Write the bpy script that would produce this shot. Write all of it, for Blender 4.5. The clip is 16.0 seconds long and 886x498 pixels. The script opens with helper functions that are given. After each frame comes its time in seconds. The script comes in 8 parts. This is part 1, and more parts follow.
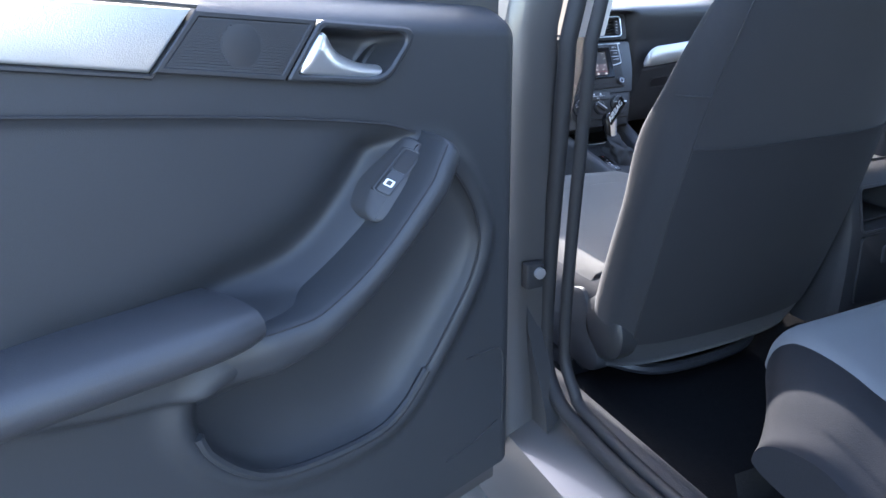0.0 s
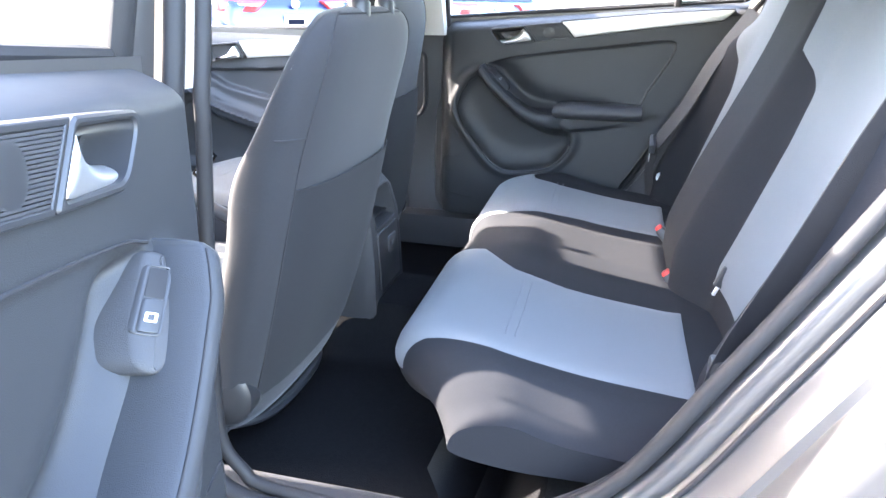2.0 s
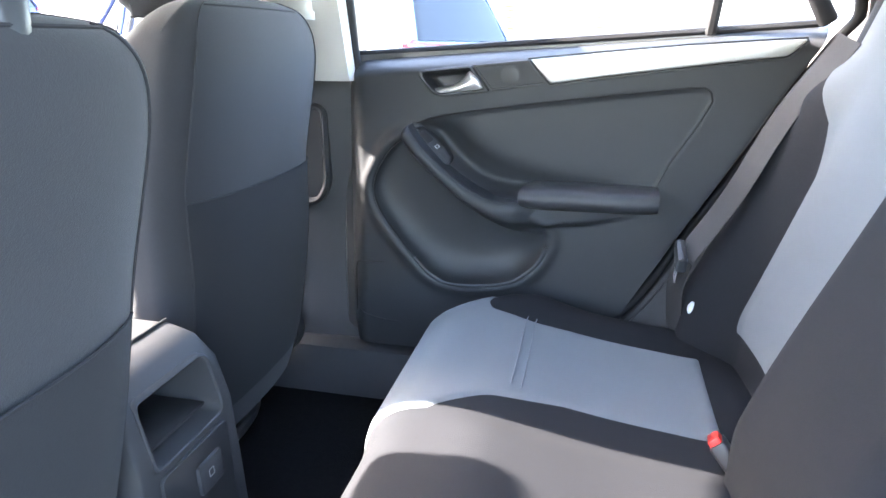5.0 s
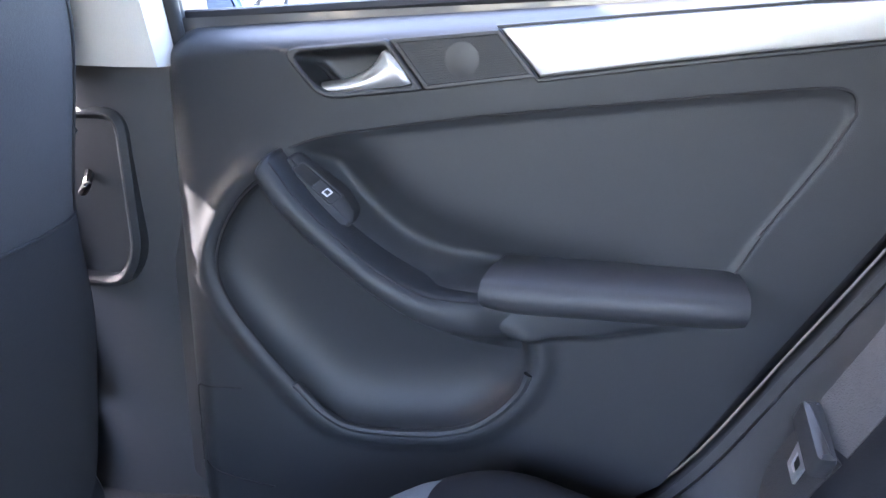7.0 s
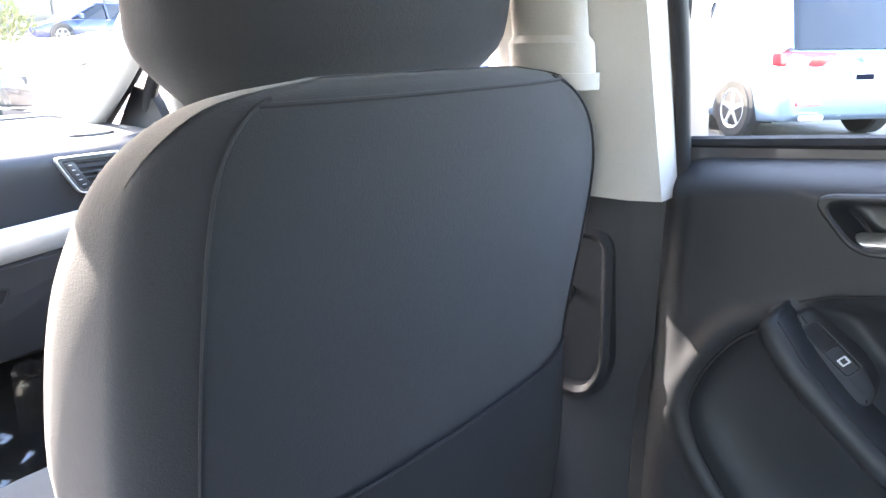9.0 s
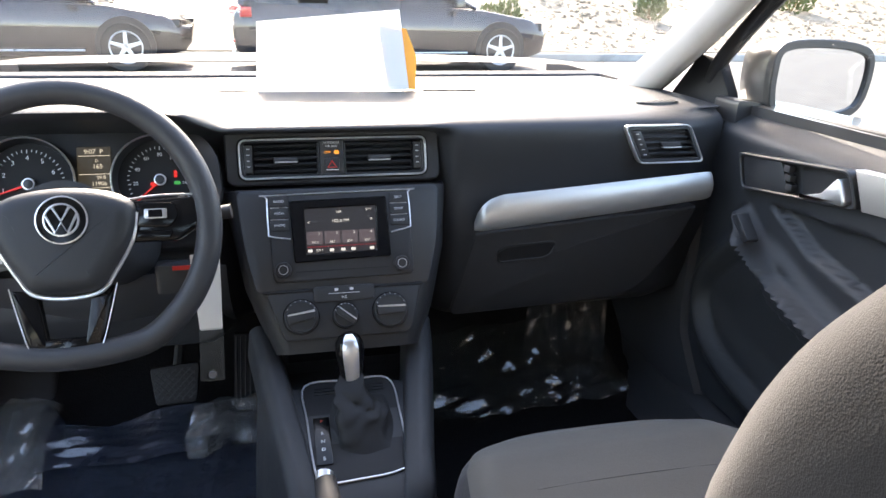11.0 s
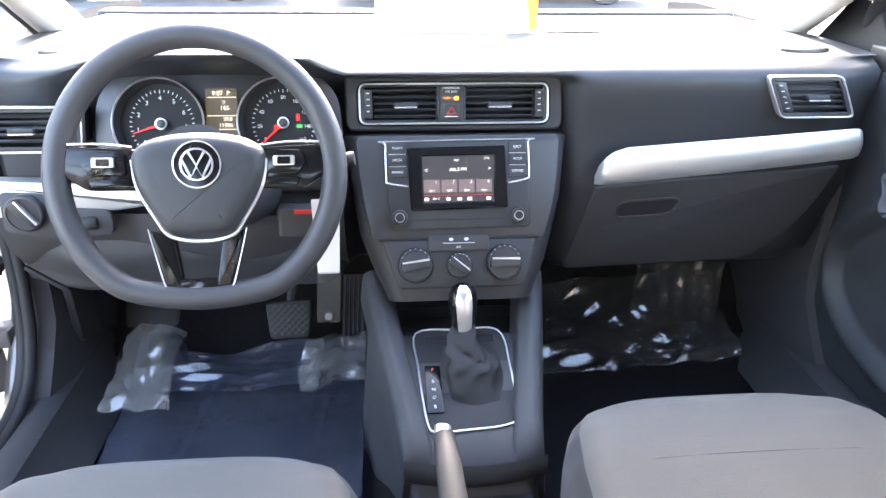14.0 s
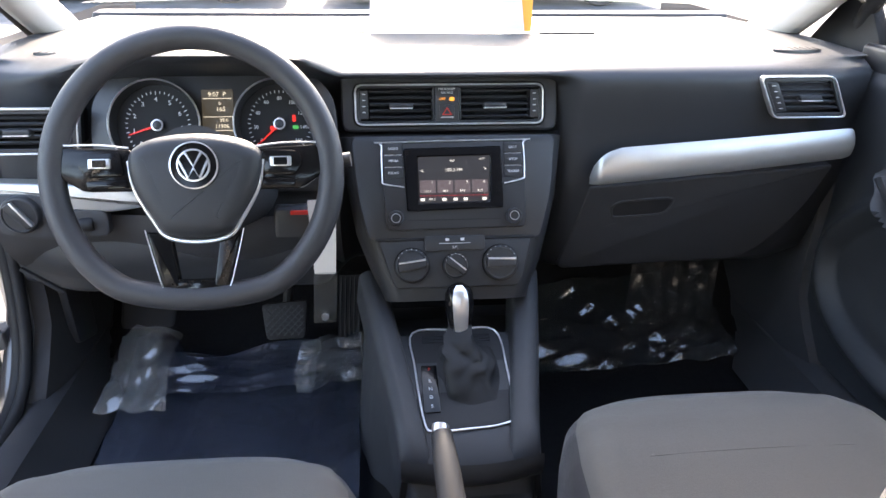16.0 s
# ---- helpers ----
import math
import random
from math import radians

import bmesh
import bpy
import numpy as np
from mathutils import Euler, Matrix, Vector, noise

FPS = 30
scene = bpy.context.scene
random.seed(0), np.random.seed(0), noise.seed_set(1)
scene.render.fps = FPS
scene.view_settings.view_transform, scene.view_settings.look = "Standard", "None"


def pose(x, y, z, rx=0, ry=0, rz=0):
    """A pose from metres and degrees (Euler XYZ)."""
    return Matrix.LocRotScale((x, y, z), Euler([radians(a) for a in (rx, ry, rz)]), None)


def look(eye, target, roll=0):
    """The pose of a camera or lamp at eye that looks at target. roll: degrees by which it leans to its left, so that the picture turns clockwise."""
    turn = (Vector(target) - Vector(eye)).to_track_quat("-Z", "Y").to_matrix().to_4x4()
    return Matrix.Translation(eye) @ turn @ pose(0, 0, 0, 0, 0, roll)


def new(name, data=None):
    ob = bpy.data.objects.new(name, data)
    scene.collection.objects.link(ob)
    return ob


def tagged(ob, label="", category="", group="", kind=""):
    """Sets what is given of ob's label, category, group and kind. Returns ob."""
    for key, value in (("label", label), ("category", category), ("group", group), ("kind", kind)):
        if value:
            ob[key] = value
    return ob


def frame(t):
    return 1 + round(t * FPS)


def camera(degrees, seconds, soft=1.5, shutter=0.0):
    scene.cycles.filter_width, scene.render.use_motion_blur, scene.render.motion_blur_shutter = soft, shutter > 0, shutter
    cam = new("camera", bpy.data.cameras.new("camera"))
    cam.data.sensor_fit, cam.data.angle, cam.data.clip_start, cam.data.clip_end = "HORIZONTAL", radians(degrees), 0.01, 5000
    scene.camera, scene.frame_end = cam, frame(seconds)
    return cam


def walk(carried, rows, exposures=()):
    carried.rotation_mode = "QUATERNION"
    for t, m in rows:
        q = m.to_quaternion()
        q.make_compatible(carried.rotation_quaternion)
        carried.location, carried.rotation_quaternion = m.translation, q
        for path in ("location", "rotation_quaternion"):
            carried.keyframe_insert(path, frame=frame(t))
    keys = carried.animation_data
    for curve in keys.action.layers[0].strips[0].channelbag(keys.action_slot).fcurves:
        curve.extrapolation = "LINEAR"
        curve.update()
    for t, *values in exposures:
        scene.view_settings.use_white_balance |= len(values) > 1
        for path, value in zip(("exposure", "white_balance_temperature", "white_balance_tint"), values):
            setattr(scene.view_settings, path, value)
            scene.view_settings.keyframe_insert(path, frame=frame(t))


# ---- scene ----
cam = camera(65.20, 16.0)
PATH = [
    (0, (-1.3267, -1.0566, 1.0851), (-0.5678, 0.6433, 0.3543), -1.03),
    (0.5, (-1.3733, -0.8960, 1.0760), (-0.1772, 0.5216, 0.3278), -0.32),
    (1, (-1.3563, -0.7610, 1.0667), (0.1315, 0.3419, 0.3118), 0.51),
    (1.5, (-1.3938, -0.7455, 1.1026), (0.3200, -0.0298, 0.3603), 0.98),
    (2, (-1.5027, -0.7364, 1.1231), (0.3243, -0.3055, 0.4329), 1.30),
    (2.5, (-1.5810, -0.7232, 1.1285), (0.2894, -0.4005, 0.4981), 1.49),
    (3, (-1.5993, -0.7169, 1.1084), (0.2958, -0.4705, 0.5188), 1.93),
    (3.5, (-1.4930, -0.7230, 1.0573), (0.4136, -0.5028, 0.4949), 2.00),
    (4, (-1.2211, -0.7179, 1.0665), (0.6846, -0.4962, 0.5015), 2.25),
    (4.5, (-0.9237, -0.7154, 1.0735), (0.9641, -0.3848, 0.5018), 1.72),
    (5, (-0.6694, -0.6934, 1.0909), (1.2022, -0.2991, 0.5063), 1.05),
    (5.2, (-0.5622, -0.6437, 1.1067), (1.3066, -0.3345, 0.4651), 2.14),
    (7.3, (0.0135, -0.6130, 1.0569), (1.8940, -0.3462, 0.4304), 1.86),
    (7.5, (0.0210, -0.6080, 1.0588), (1.8958, -0.2614, 0.4547), 1.59),
    (8, (0.0438, -0.5846, 1.1011), (1.8477, 0.0496, 0.5151), 1.00),
    (8.5, (0.0280, -0.5361, 1.1374), (1.7012, 0.3903, 0.5525), 0.30),
    (9, (0.0167, -0.4830, 1.1624), (1.4818, 0.7516, 0.5884), -0.60),
    (9.5, (-0.0350, -0.3980, 1.1660), (1.2282, 1.0618, 0.6432), 1.90),
    (10, (-0.0764, -0.3200, 1.1726), (0.9501, 1.3018, 0.6103), 2.45),
    (10.2, (-0.0704, -0.3160, 1.1749), (0.8122, 1.3847, 0.6016), 2.09),
    (12.3, (-0.1101, -0.2556, 1.1954), (0.0706, 1.5466, 0.3473), 0.85),
    (12.5, (-0.1158, -0.2564, 1.1952), (0.0621, 1.5436, 0.3417), 0.90),
    (13, (-0.1241, -0.2531, 1.1987), (0.0531, 1.5417, 0.3341), 0.92),
    (13.5, (-0.1248, -0.2530, 1.1931), (0.0470, 1.5426, 0.3292), 0.87),
    (14, (-0.1158, -0.2583, 1.1990), (0.0521, 1.5348, 0.3292), 0.86),
    (14.5, (-0.1163, -0.2615, 1.1954), (0.0566, 1.5313, 0.3261), 0.89),
    (15, (-0.1201, -0.2600, 1.1975), (0.0575, 1.5328, 0.3290), 0.91),
    (15.5, (-0.1191, -0.2637, 1.2000), (0.0585, 1.5299, 0.3333), 0.83),
    (16, (-0.1189, -0.2624, 1.1991), (0.0652, 1.5309, 0.3329), 0.88),
]
walk(cam, [(t, look(eye, target, roll)) for t, eye, target, roll in PATH], [(0, 3.6, 6300, 15), (0.5, 4.95, 7300, 15), (1, 5.3, 7300, 15), (1.5, 5.5, 7200, 15), (2, 5.15, 7000, 15), (2.5, 3.9, 6900, 15), (3, 2.95, 6800, 15), (3.5, 2.55, 6700, 15), (4, 3.1, 6800, 15), (4.5, 5.5, 7100, 15), (5, 5.3, 6900, 14), (7.5, 5.4, 6500, 22), (8, 4.8, 6700, 20), (8.5, 4.7, 6900, 16), (9, 4.9, 7200, 16), (9.5, 4.25, 7300, 15), (10, 2.6, 7800, 14), (12.4, 4.85, 7400, 16), (13, 4.98, 7400, 16), (14.5, 4.2, 7600, 16), (15, 3.4, 7700, 16), (16, 3.75, 7600, 16)])

# ---- world, sun, exposure ----
SUN_DIR = Vector((0.03, 1.0, 0.62)).normalized()   # towards the sun: ahead
world = bpy.data.worlds.new("sky")
scene.world = world
world.use_nodes = True
wn = world.node_tree.nodes
sky = wn.new("ShaderNodeTexSky")
sky.sky_type = 'NISHITA'
sky.sun_disc = False
sky.dust_density = 1.6
sky.sun_elevation = math.asin(SUN_DIR.z)
sky.sun_rotation = math.atan2(SUN_DIR.x, SUN_DIR.y)
world.node_tree.links.new(sky.outputs[0], wn["Background"].inputs[0])
wn["Background"].inputs[1].default_value = 0.15
sun = new("sun", bpy.data.lights.new("sun", 'SUN'))
sun.data.energy = 2.1
sun.data.angle = radians(0.55)
sun.data.color = (1.0, 0.965, 0.91)
sun.matrix_world = look(SUN_DIR * 30, (0, 0, 0))

# ---- materials ----


def mat(name, col, rough=0.5, metal=0.0, grain=0.0, grain_scale=700.0, vary=0.12, vary_scale=9.0, coat=0.0, weave=0.0, sheen=0.0, stain=0.0, spec=0.5):
    m = bpy.data.materials.new(name)
    m.use_nodes = True
    nt = m.node_tree
    b = nt.nodes["Principled BSDF"]
    b.inputs["Roughness"].default_value = rough
    b.inputs["Metallic"].default_value = metal
    b.inputs["Coat Weight"].default_value = coat
    b.inputs["Sheen Weight"].default_value = sheen
    b.inputs["Specular IOR Level"].default_value = spec
    tc = nt.nodes.new("ShaderNodeTexCoord")
    n1 = nt.nodes.new("ShaderNodeTexNoise")
    n1.inputs["Scale"].default_value = vary_scale
    n1.inputs["Detail"].default_value = 6.0
    nt.links.new(tc.outputs["Object"], n1.inputs["Vector"])
    n2 = nt.nodes.new("ShaderNodeTexNoise")
    n2.inputs["Scale"].default_value = grain_scale * 0.45
    n2.inputs["Detail"].default_value = 3.0
    nt.links.new(tc.outputs["Object"], n2.inputs["Vector"])
    mx = nt.nodes.new("ShaderNodeMix")
    mx.data_type = 'RGBA'
    lo = [c * (1 - vary) for c in col]
    hi = [min(1, c * (1 + vary)) for c in col]
    mx.inputs[6].default_value = (*lo, 1)
    mx.inputs[7].default_value = (*hi, 1)
    av = nt.nodes.new("ShaderNodeMath")
    av.operation = 'MULTIPLY_ADD'
    nt.links.new(n2.outputs[0], av.inputs[0])
    av.inputs[1].default_value = 0.5
    hm = nt.nodes.new("ShaderNodeMath")
    hm.operation = 'MULTIPLY'
    hm.inputs[1].default_value = 0.5
    nt.links.new(n1.outputs[0], hm.inputs[0])
    nt.links.new(hm.outputs[0], av.inputs[2])
    nt.links.new(av.outputs[0], mx.inputs[0])
    last = mx.outputs[2]
    if stain:
        n3 = nt.nodes.new("ShaderNodeTexNoise")
        n3.inputs["Scale"].default_value = 3.1
        n3.inputs["Detail"].default_value = 8.0
        nt.links.new(tc.outputs["Object"], n3.inputs["Vector"])
        rp = nt.nodes.new("ShaderNodeValToRGB")
        rp.color_ramp.elements[0].position = 0.35
        rp.color_ramp.elements[0].color = (1 - stain, 1 - stain, 1 - stain, 1)
        rp.color_ramp.elements[1].position = 0.65
        nt.links.new(n3.outputs[0], rp.inputs[0])
        ml = nt.nodes.new("ShaderNodeMix")
        ml.data_type = 'RGBA'
        ml.blend_type = 'MULTIPLY'
        ml.inputs[0].default_value = 1.0
        nt.links.new(last, ml.inputs[6])
        nt.links.new(rp.outputs[0], ml.inputs[7])
        last = ml.outputs[2]
    nt.links.new(last, b.inputs["Base Color"])
    rv = nt.nodes.new("ShaderNodeMapRange")
    rv.inputs[3].default_value = max(0.02, rough - 0.06)
    rv.inputs[4].default_value = min(1, rough + 0.06)
    nt.links.new(n1.outputs[0], rv.inputs[0])
    nt.links.new(rv.outputs[0], b.inputs["Roughness"])
    height = None
    if grain:
        vo = nt.nodes.new("ShaderNodeTexVoronoi")
        vo.inputs["Scale"].default_value = grain_scale
        nt.links.new(tc.outputs["Object"], vo.inputs["Vector"])
        height = vo.outputs["Distance"]
        strength = grain
    if weave:
        wv = nt.nodes.new("ShaderNodeTexVoronoi")
        wv.inputs["Scale"].default_value = 850.0
        nt.links.new(tc.outputs["Object"], wv.inputs["Vector"])
        a2 = nt.nodes.new("ShaderNodeMath")
        nt.links.new(wv.outputs["Distance"], a2.inputs[0])
        nt.links.new(n2.outputs[0], a2.inputs[1])
        height = a2.outputs[0]
        strength = weave
    if height:
        bp = nt.nodes.new("ShaderNodeBump")
        bp.inputs["Strength"].default_value = strength
        bp.inputs["Distance"].default_value = 0.0006
        nt.links.new(height, bp.inputs["Height"])
        nt.links.new(bp.outputs[0], b.inputs["Normal"])
    return m


def glass_mat(name, tint=(1, 1, 1), rough=0.0, ior=1.45):
    m = bpy.data.materials.new(name)
    m.use_nodes = True
    nt = m.node_tree
    nt.nodes.remove(nt.nodes["Principled BSDF"])
    tr = nt.nodes.new("ShaderNodeBsdfTransparent")
    tr.inputs[0].default_value = (*tint, 1)
    gl = nt.nodes.new("ShaderNodeBsdfGlossy")
    gl.inputs["Roughness"].default_value = rough
    lw = nt.nodes.new("ShaderNodeLayerWeight")
    lw.inputs[0].default_value = 0.5
    pw = nt.nodes.new("ShaderNodeMath")
    pw.operation = 'POWER'
    pw.inputs[1].default_value = 5.0
    nt.links.new(lw.outputs["Facing"], pw.inputs[0])
    fr = nt.nodes.new("ShaderNodeMath")
    fr.operation = 'MULTIPLY_ADD'
    fr.inputs[1].default_value = 0.8
    fr.inputs[2].default_value = ((ior - 1) / (ior + 1)) ** 2
    nt.links.new(pw.outputs[0], fr.inputs[0])
    mx = nt.nodes.new("ShaderNodeMixShader")
    nt.links.new(fr.outputs[0], mx.inputs[0])
    nt.links.new(tr.outputs[0], mx.inputs[1])
    nt.links.new(gl.outputs[0], mx.inputs[2])
    nt.links.new(mx.outputs[0], nt.nodes["Material Output"].inputs[0])
    return m


def glow_mat(name, col, strength):
    m = bpy.data.materials.new(name)
    m.use_nodes = True
    b = m.node_tree.nodes["Principled BSDF"]
    b.inputs["Base Color"].default_value = (0.01, 0.01, 0.01, 1)
    b.inputs["Emission Color"].default_value = (*col, 1)
    b.inputs["Emission Strength"].default_value = strength
    return m


PLASTIC = mat("dark_plastic", (0.042, 0.043, 0.047), 0.5, grain=0.3, grain_scale=1500, spec=0.35)
PLASTIC_SOFT = mat("soft_plastic", (0.031, 0.033, 0.037), 0.46, grain=0.28, grain_scale=1300, spec=0.38)
PLASTIC_SMOOTH = mat("smooth_plastic", (0.03, 0.031, 0.034), 0.4, vary=0.08)
PANEL_GREY = mat("fascia_plastic", (0.034, 0.034, 0.036), 0.5, grain=0.2, grain_scale=1900, spec=0.35)
LEATHERETTE = mat("leatherette", (0.04, 0.041, 0.046), 0.45, grain=0.3, grain_scale=1100, vary=0.15)
GLOSS = mat("gloss_black", (0.008, 0.008, 0.009), 0.14, vary=0.05)
GLOSS.node_tree.nodes["Principled BSDF"].inputs["Specular IOR Level"].default_value = 0.3
RUBBER = mat("rubber_seal", (0.02, 0.02, 0.022), 0.6, grain=0.2, grain_scale=800, spec=0.3)
CLOTH_DARK = mat("dark_cloth", (0.029, 0.0295, 0.033), 0.9, weave=0.28, sheen=0.16, vary=0.18, spec=0.2)
CLOTH_BLACK = mat("black_cloth", (0.0165, 0.0175, 0.021), 0.9, weave=0.28, sheen=0.0, vary=0.2, spec=0.2)
# the backrest's dark cloth again, darkened for the weaker light low on the seat
CLOTH_DARK_SHADED = mat("dark_cloth_shaded", (0.022, 0.0228, 0.026), 0.9, weave=0.28, sheen=0.06, vary=0.18, spec=0.2)
CLOTH_GREY = mat("grey_cloth", (0.150, 0.163, 0.176), 0.9, weave=0.35, sheen=0.1, vary=0.12, stain=0.06, spec=0.2)
CLOTH_WARM = mat("light_grey_cloth", (0.100, 0.097, 0.092), 0.9, weave=0.35, sheen=0.1, vary=0.12, stain=0.06, spec=0.2)
CARPET = mat("carpet", (0.012, 0.012, 0.013), 0.95, grain=1.0, grain_scale=380, vary=0.5, vary_scale=60, spec=0.08)
ALU = mat("brushed_silver", (0.62, 0.62, 0.60), 0.34, metal=0.75, grain=0.25, grain_scale=900, vary=0.05)
CHROME = mat("satin_chrome", (0.78, 0.78, 0.79), 0.3, metal=0.85, vary=0.03)
PAINT = mat("grey_metallic_paint", (0.095, 0.092, 0.093), 0.32, metal=0.5, grain=0.06, grain_scale=1500, coat=0.5, vary=0.05)
TRIM_BEIGE = mat("pale_pillar_trim", (0.56, 0.53, 0.49), 0.7, grain=0.3, grain_scale=700, vary=0.06)
HEADLINER = mat("headliner", (0.58, 0.56, 0.52), 0.95, weave=0.3, vary=0.08)
BELT = mat("belt_webbing", (0.03, 0.03, 0.033), 0.7, weave=0.8, vary=0.1)
RED = mat("red_plastic", (0.6, 0.03, 0.02), 0.4)
GLASS = glass_mat("window_glass", (0.93, 0.95, 0.94))
SCREEN_GLASS = glass_mat("windscreen_glass", (0.93, 0.95, 0.94), 0.0, 1.16)
STITCH = mat("stitching", (0.02, 0.02, 0.023), 0.8)
WHITE = mat("white_print", (0.75, 0.75, 0.75), 0.5, vary=0.03)
ASPHALT = mat("asphalt", (0.115, 0.112, 0.107), 0.9, grain=1.0, grain_scale=90, vary=0.3, vary_scale=2.0, stain=0.3)
MIRROR = mat("mirror_glass", (0.9, 0.9, 0.9), 0.02, metal=1.0, vary=0.01)

# ---- mesh helpers ----
ORIGIN = {}


def mesh_ob(name, verts, faces, material, origin=(0, 0, 0), sharp=38):
    me = bpy.data.meshes.new(name)
    v = np.asarray(verts, float) - np.asarray(origin, float)
    me.from_pydata(v.tolist(), [], [tuple(int(i) for i in f) for f in faces])
    bm = bmesh.new()
    bm.from_mesh(me)
    bmesh.ops.remove_doubles(bm, verts=bm.verts, dist=1e-6)
    bmesh.ops.recalc_face_normals(bm, faces=bm.faces)
    bm.to_mesh(me)
    bm.free()
    me.polygons.foreach_set("use_smooth", [True] * len(me.polygons))
    me.set_sharp_from_angle(angle=radians(sharp))
    me.materials.append(material)
    me.update()
    return new(name, me)


def thing(name, origin, label, category, group="", matrix=None, kind=""):
    ob = new(name)
    ob.empty_display_size = 0.05
    ob.matrix_basis = (matrix or Matrix()) @ Matrix.Translation(origin)
    ORIGIN[ob.name] = tuple(origin)
    tagged(ob, label, category, group, kind)
    return ob


def part(name, geo, material, parent, label="", sharp=38):
    verts, faces = geo
    o = ORIGIN[parent.name]
    ob = mesh_ob(name, verts, faces, material, o, sharp)
    ob.parent = parent
    ORIGIN[ob.name] = o
    if label:
        ob["label"] = label
    return ob


def solo(name, geo, material, label, category="", kind="", group="", sharp=38):
    verts, faces = geo
    v = np.asarray(verts, float)
    o = (v[:, 0].mean(), v[:, 1].mean(), v[:, 2].min())
    ob = mesh_ob(name, v, faces, material, o, sharp)
    ob.location = o
    ORIGIN[ob.name] = o
    return tagged(ob, label, category, group, kind)


def join(*geos):
    vs, fs, n = [], [], 0
    for v, f in geos:
        v = np.asarray(v, float)
        vs.append(v)
        fs += [tuple(i + n for i in q) for q in f]
        n += len(v)
    return np.concatenate(vs), fs


def grid(p, close_u=False, close_v=False):
    p = np.asarray(p, float)
    nu, nv = p.shape[:2]
    f = []
    for i in range(nu if close_u else nu - 1):
        for j in range(nv if close_v else nv - 1):
            a, b = (i + 1) % nu, (j + 1) % nv
            f.append((i * nv + j, a * nv + j, a * nv + b, i * nv + b))
    return p.reshape(-1, 3), f


def loft(loops, cap=True):
    p = np.asarray(loops, float)
    v, f = grid(p, False, True)
    if cap:
        n = p.shape[1]
        f = f + [tuple(range(n))[::-1], tuple((len(p) - 1) * n + i for i in range(n))]
    return v, f


def inset(poly, d):
    """A closed 2D outline moved inwards by d."""
    p = np.asarray(poly, float)
    area = 0.5 * np.sum(p[:, 0] * np.roll(p[:, 1], -1) - np.roll(p[:, 0], -1) * p[:, 1])
    e = np.roll(p, -1, 0) - p
    e /= np.linalg.norm(e, axis=1)[:, None] + 1e-12
    nrm = np.stack([-e[:, 1], e[:, 0]], 1) * np.sign(area)
    prev = np.roll(nrm, 1, 0)
    m = nrm + prev
    m /= np.maximum((m * nrm).sum(1), 0.5)[:, None]
    return p + m * d


def rounded(poly, r, n=4):
    """A closed 2D outline with its corners rounded; r is one radius or one a corner."""
    p = np.asarray(poly, float)
    out = []
    k = len(p)
    for i in range(k):
        a, b, c = p[i - 1], p[i], p[(i + 1) % k]
        ri = r[i] if isinstance(r, (list, tuple)) else r
        u, w = a - b, c - b
        lu, lw = np.linalg.norm(u), np.linalg.norm(w)
        d = min(ri, 0.48 * lu, 0.48 * lw)
        s, e = b + u / lu * d, b + w / lw * d
        for t in np.linspace(0, 1, n + 1):
            out.append((1 - t) ** 2 * s + 2 * t * (1 - t) * b + t * t * e)
    return np.array(out)


def prism(poly, place, d0, d1, bevel=0.0, steps=2):
    """A 2D outline raised from depth d0 to d1, with a rounded upper edge; place(u, v, d) gives the point."""
    p = np.asarray(poly, float)
    layers = [(p, d0)]
    if bevel > 0:
        s = np.sign(d1 - d0)
        for k in range(steps + 1):
            a = math.pi / 2 * k / steps
            layers.append((inset(p, bevel * (1 - math.cos(a))), d1 - s * bevel * (1 - math.sin(a))))
    else:
        layers.append((p, d1))
    loops = [[place(u, v, d) for u, v in q] for q, d in layers]
    return loft(loops)


def on_x(u, v, d):
    return (d, u, v)


def on_y(u, v, d):
    return (u, d, v)


def on_z(u, v, d):
    return (u, v, d)


def rect(x0, y0, x1, y1, r=0.0, n=4):
    q = [(x0, y0), (x1, y0), (x1, y1), (x0, y1)]
    return rounded(q, r, n) if r else np.array(q, float)


def slab(c, s, r=0.004, m=None):
    """A bevelled block of size s about c, turned by m."""
    g = prism(rect(-s[0] / 2, -s[1] / 2, s[0] / 2, s[1] / 2, r, 3), on_z, -s[2] / 2, s[2] / 2, min(r, s[2] / 3), 2)
    return moved(g, c, m)


def moved(g, c=(0, 0, 0), m=None):
    v = np.asarray(g[0], float)
    if m is not None:
        v = v @ np.array(m.to_3x3()).T
    return v + np.asarray(c, float), g[1]


def ring_frame(outer, inner, place, d0, d1, bevel=0.001):
    """A frame between two outlines with as many points each."""
    o, i = np.asarray(outer, float), np.asarray(inner, float)
    loops = [(o, d0), (o, d1 - np.sign(d1 - d0) * bevel), (inset(o, bevel), d1), (inset(i, -bevel), d1), (i, d1 - np.sign(d1 - d0) * bevel), (i, d0)]
    return grid([[place(u, v, d) for u, v in q] for q, d in loops], True, True)


def smooth_path(pts, n=8, closed=False):
    """A Catmull-Rom curve through points."""
    p = np.asarray(pts, float)
    k = len(p)
    out = []
    for i in range(k if closed else k - 1):
        a = p[(i - 1) % k] if closed or i else 2 * p[0] - p[1]
        b, c = p[i], p[(i + 1) % k]
        d = p[(i + 2) % k] if closed or i + 2 < k else 2 * p[-1] - p[-2]
        for t in np.linspace(0, 1, n, endpoint=False):
            out.append(0.5 * (2 * b + (c - a) * t + (2 * a - 5 * b + 4 * c - d) * t * t + (3 * b - a - 3 * c + d) * t ** 3))
    if not closed:
        out.append(p[-1])
    return np.array(out)


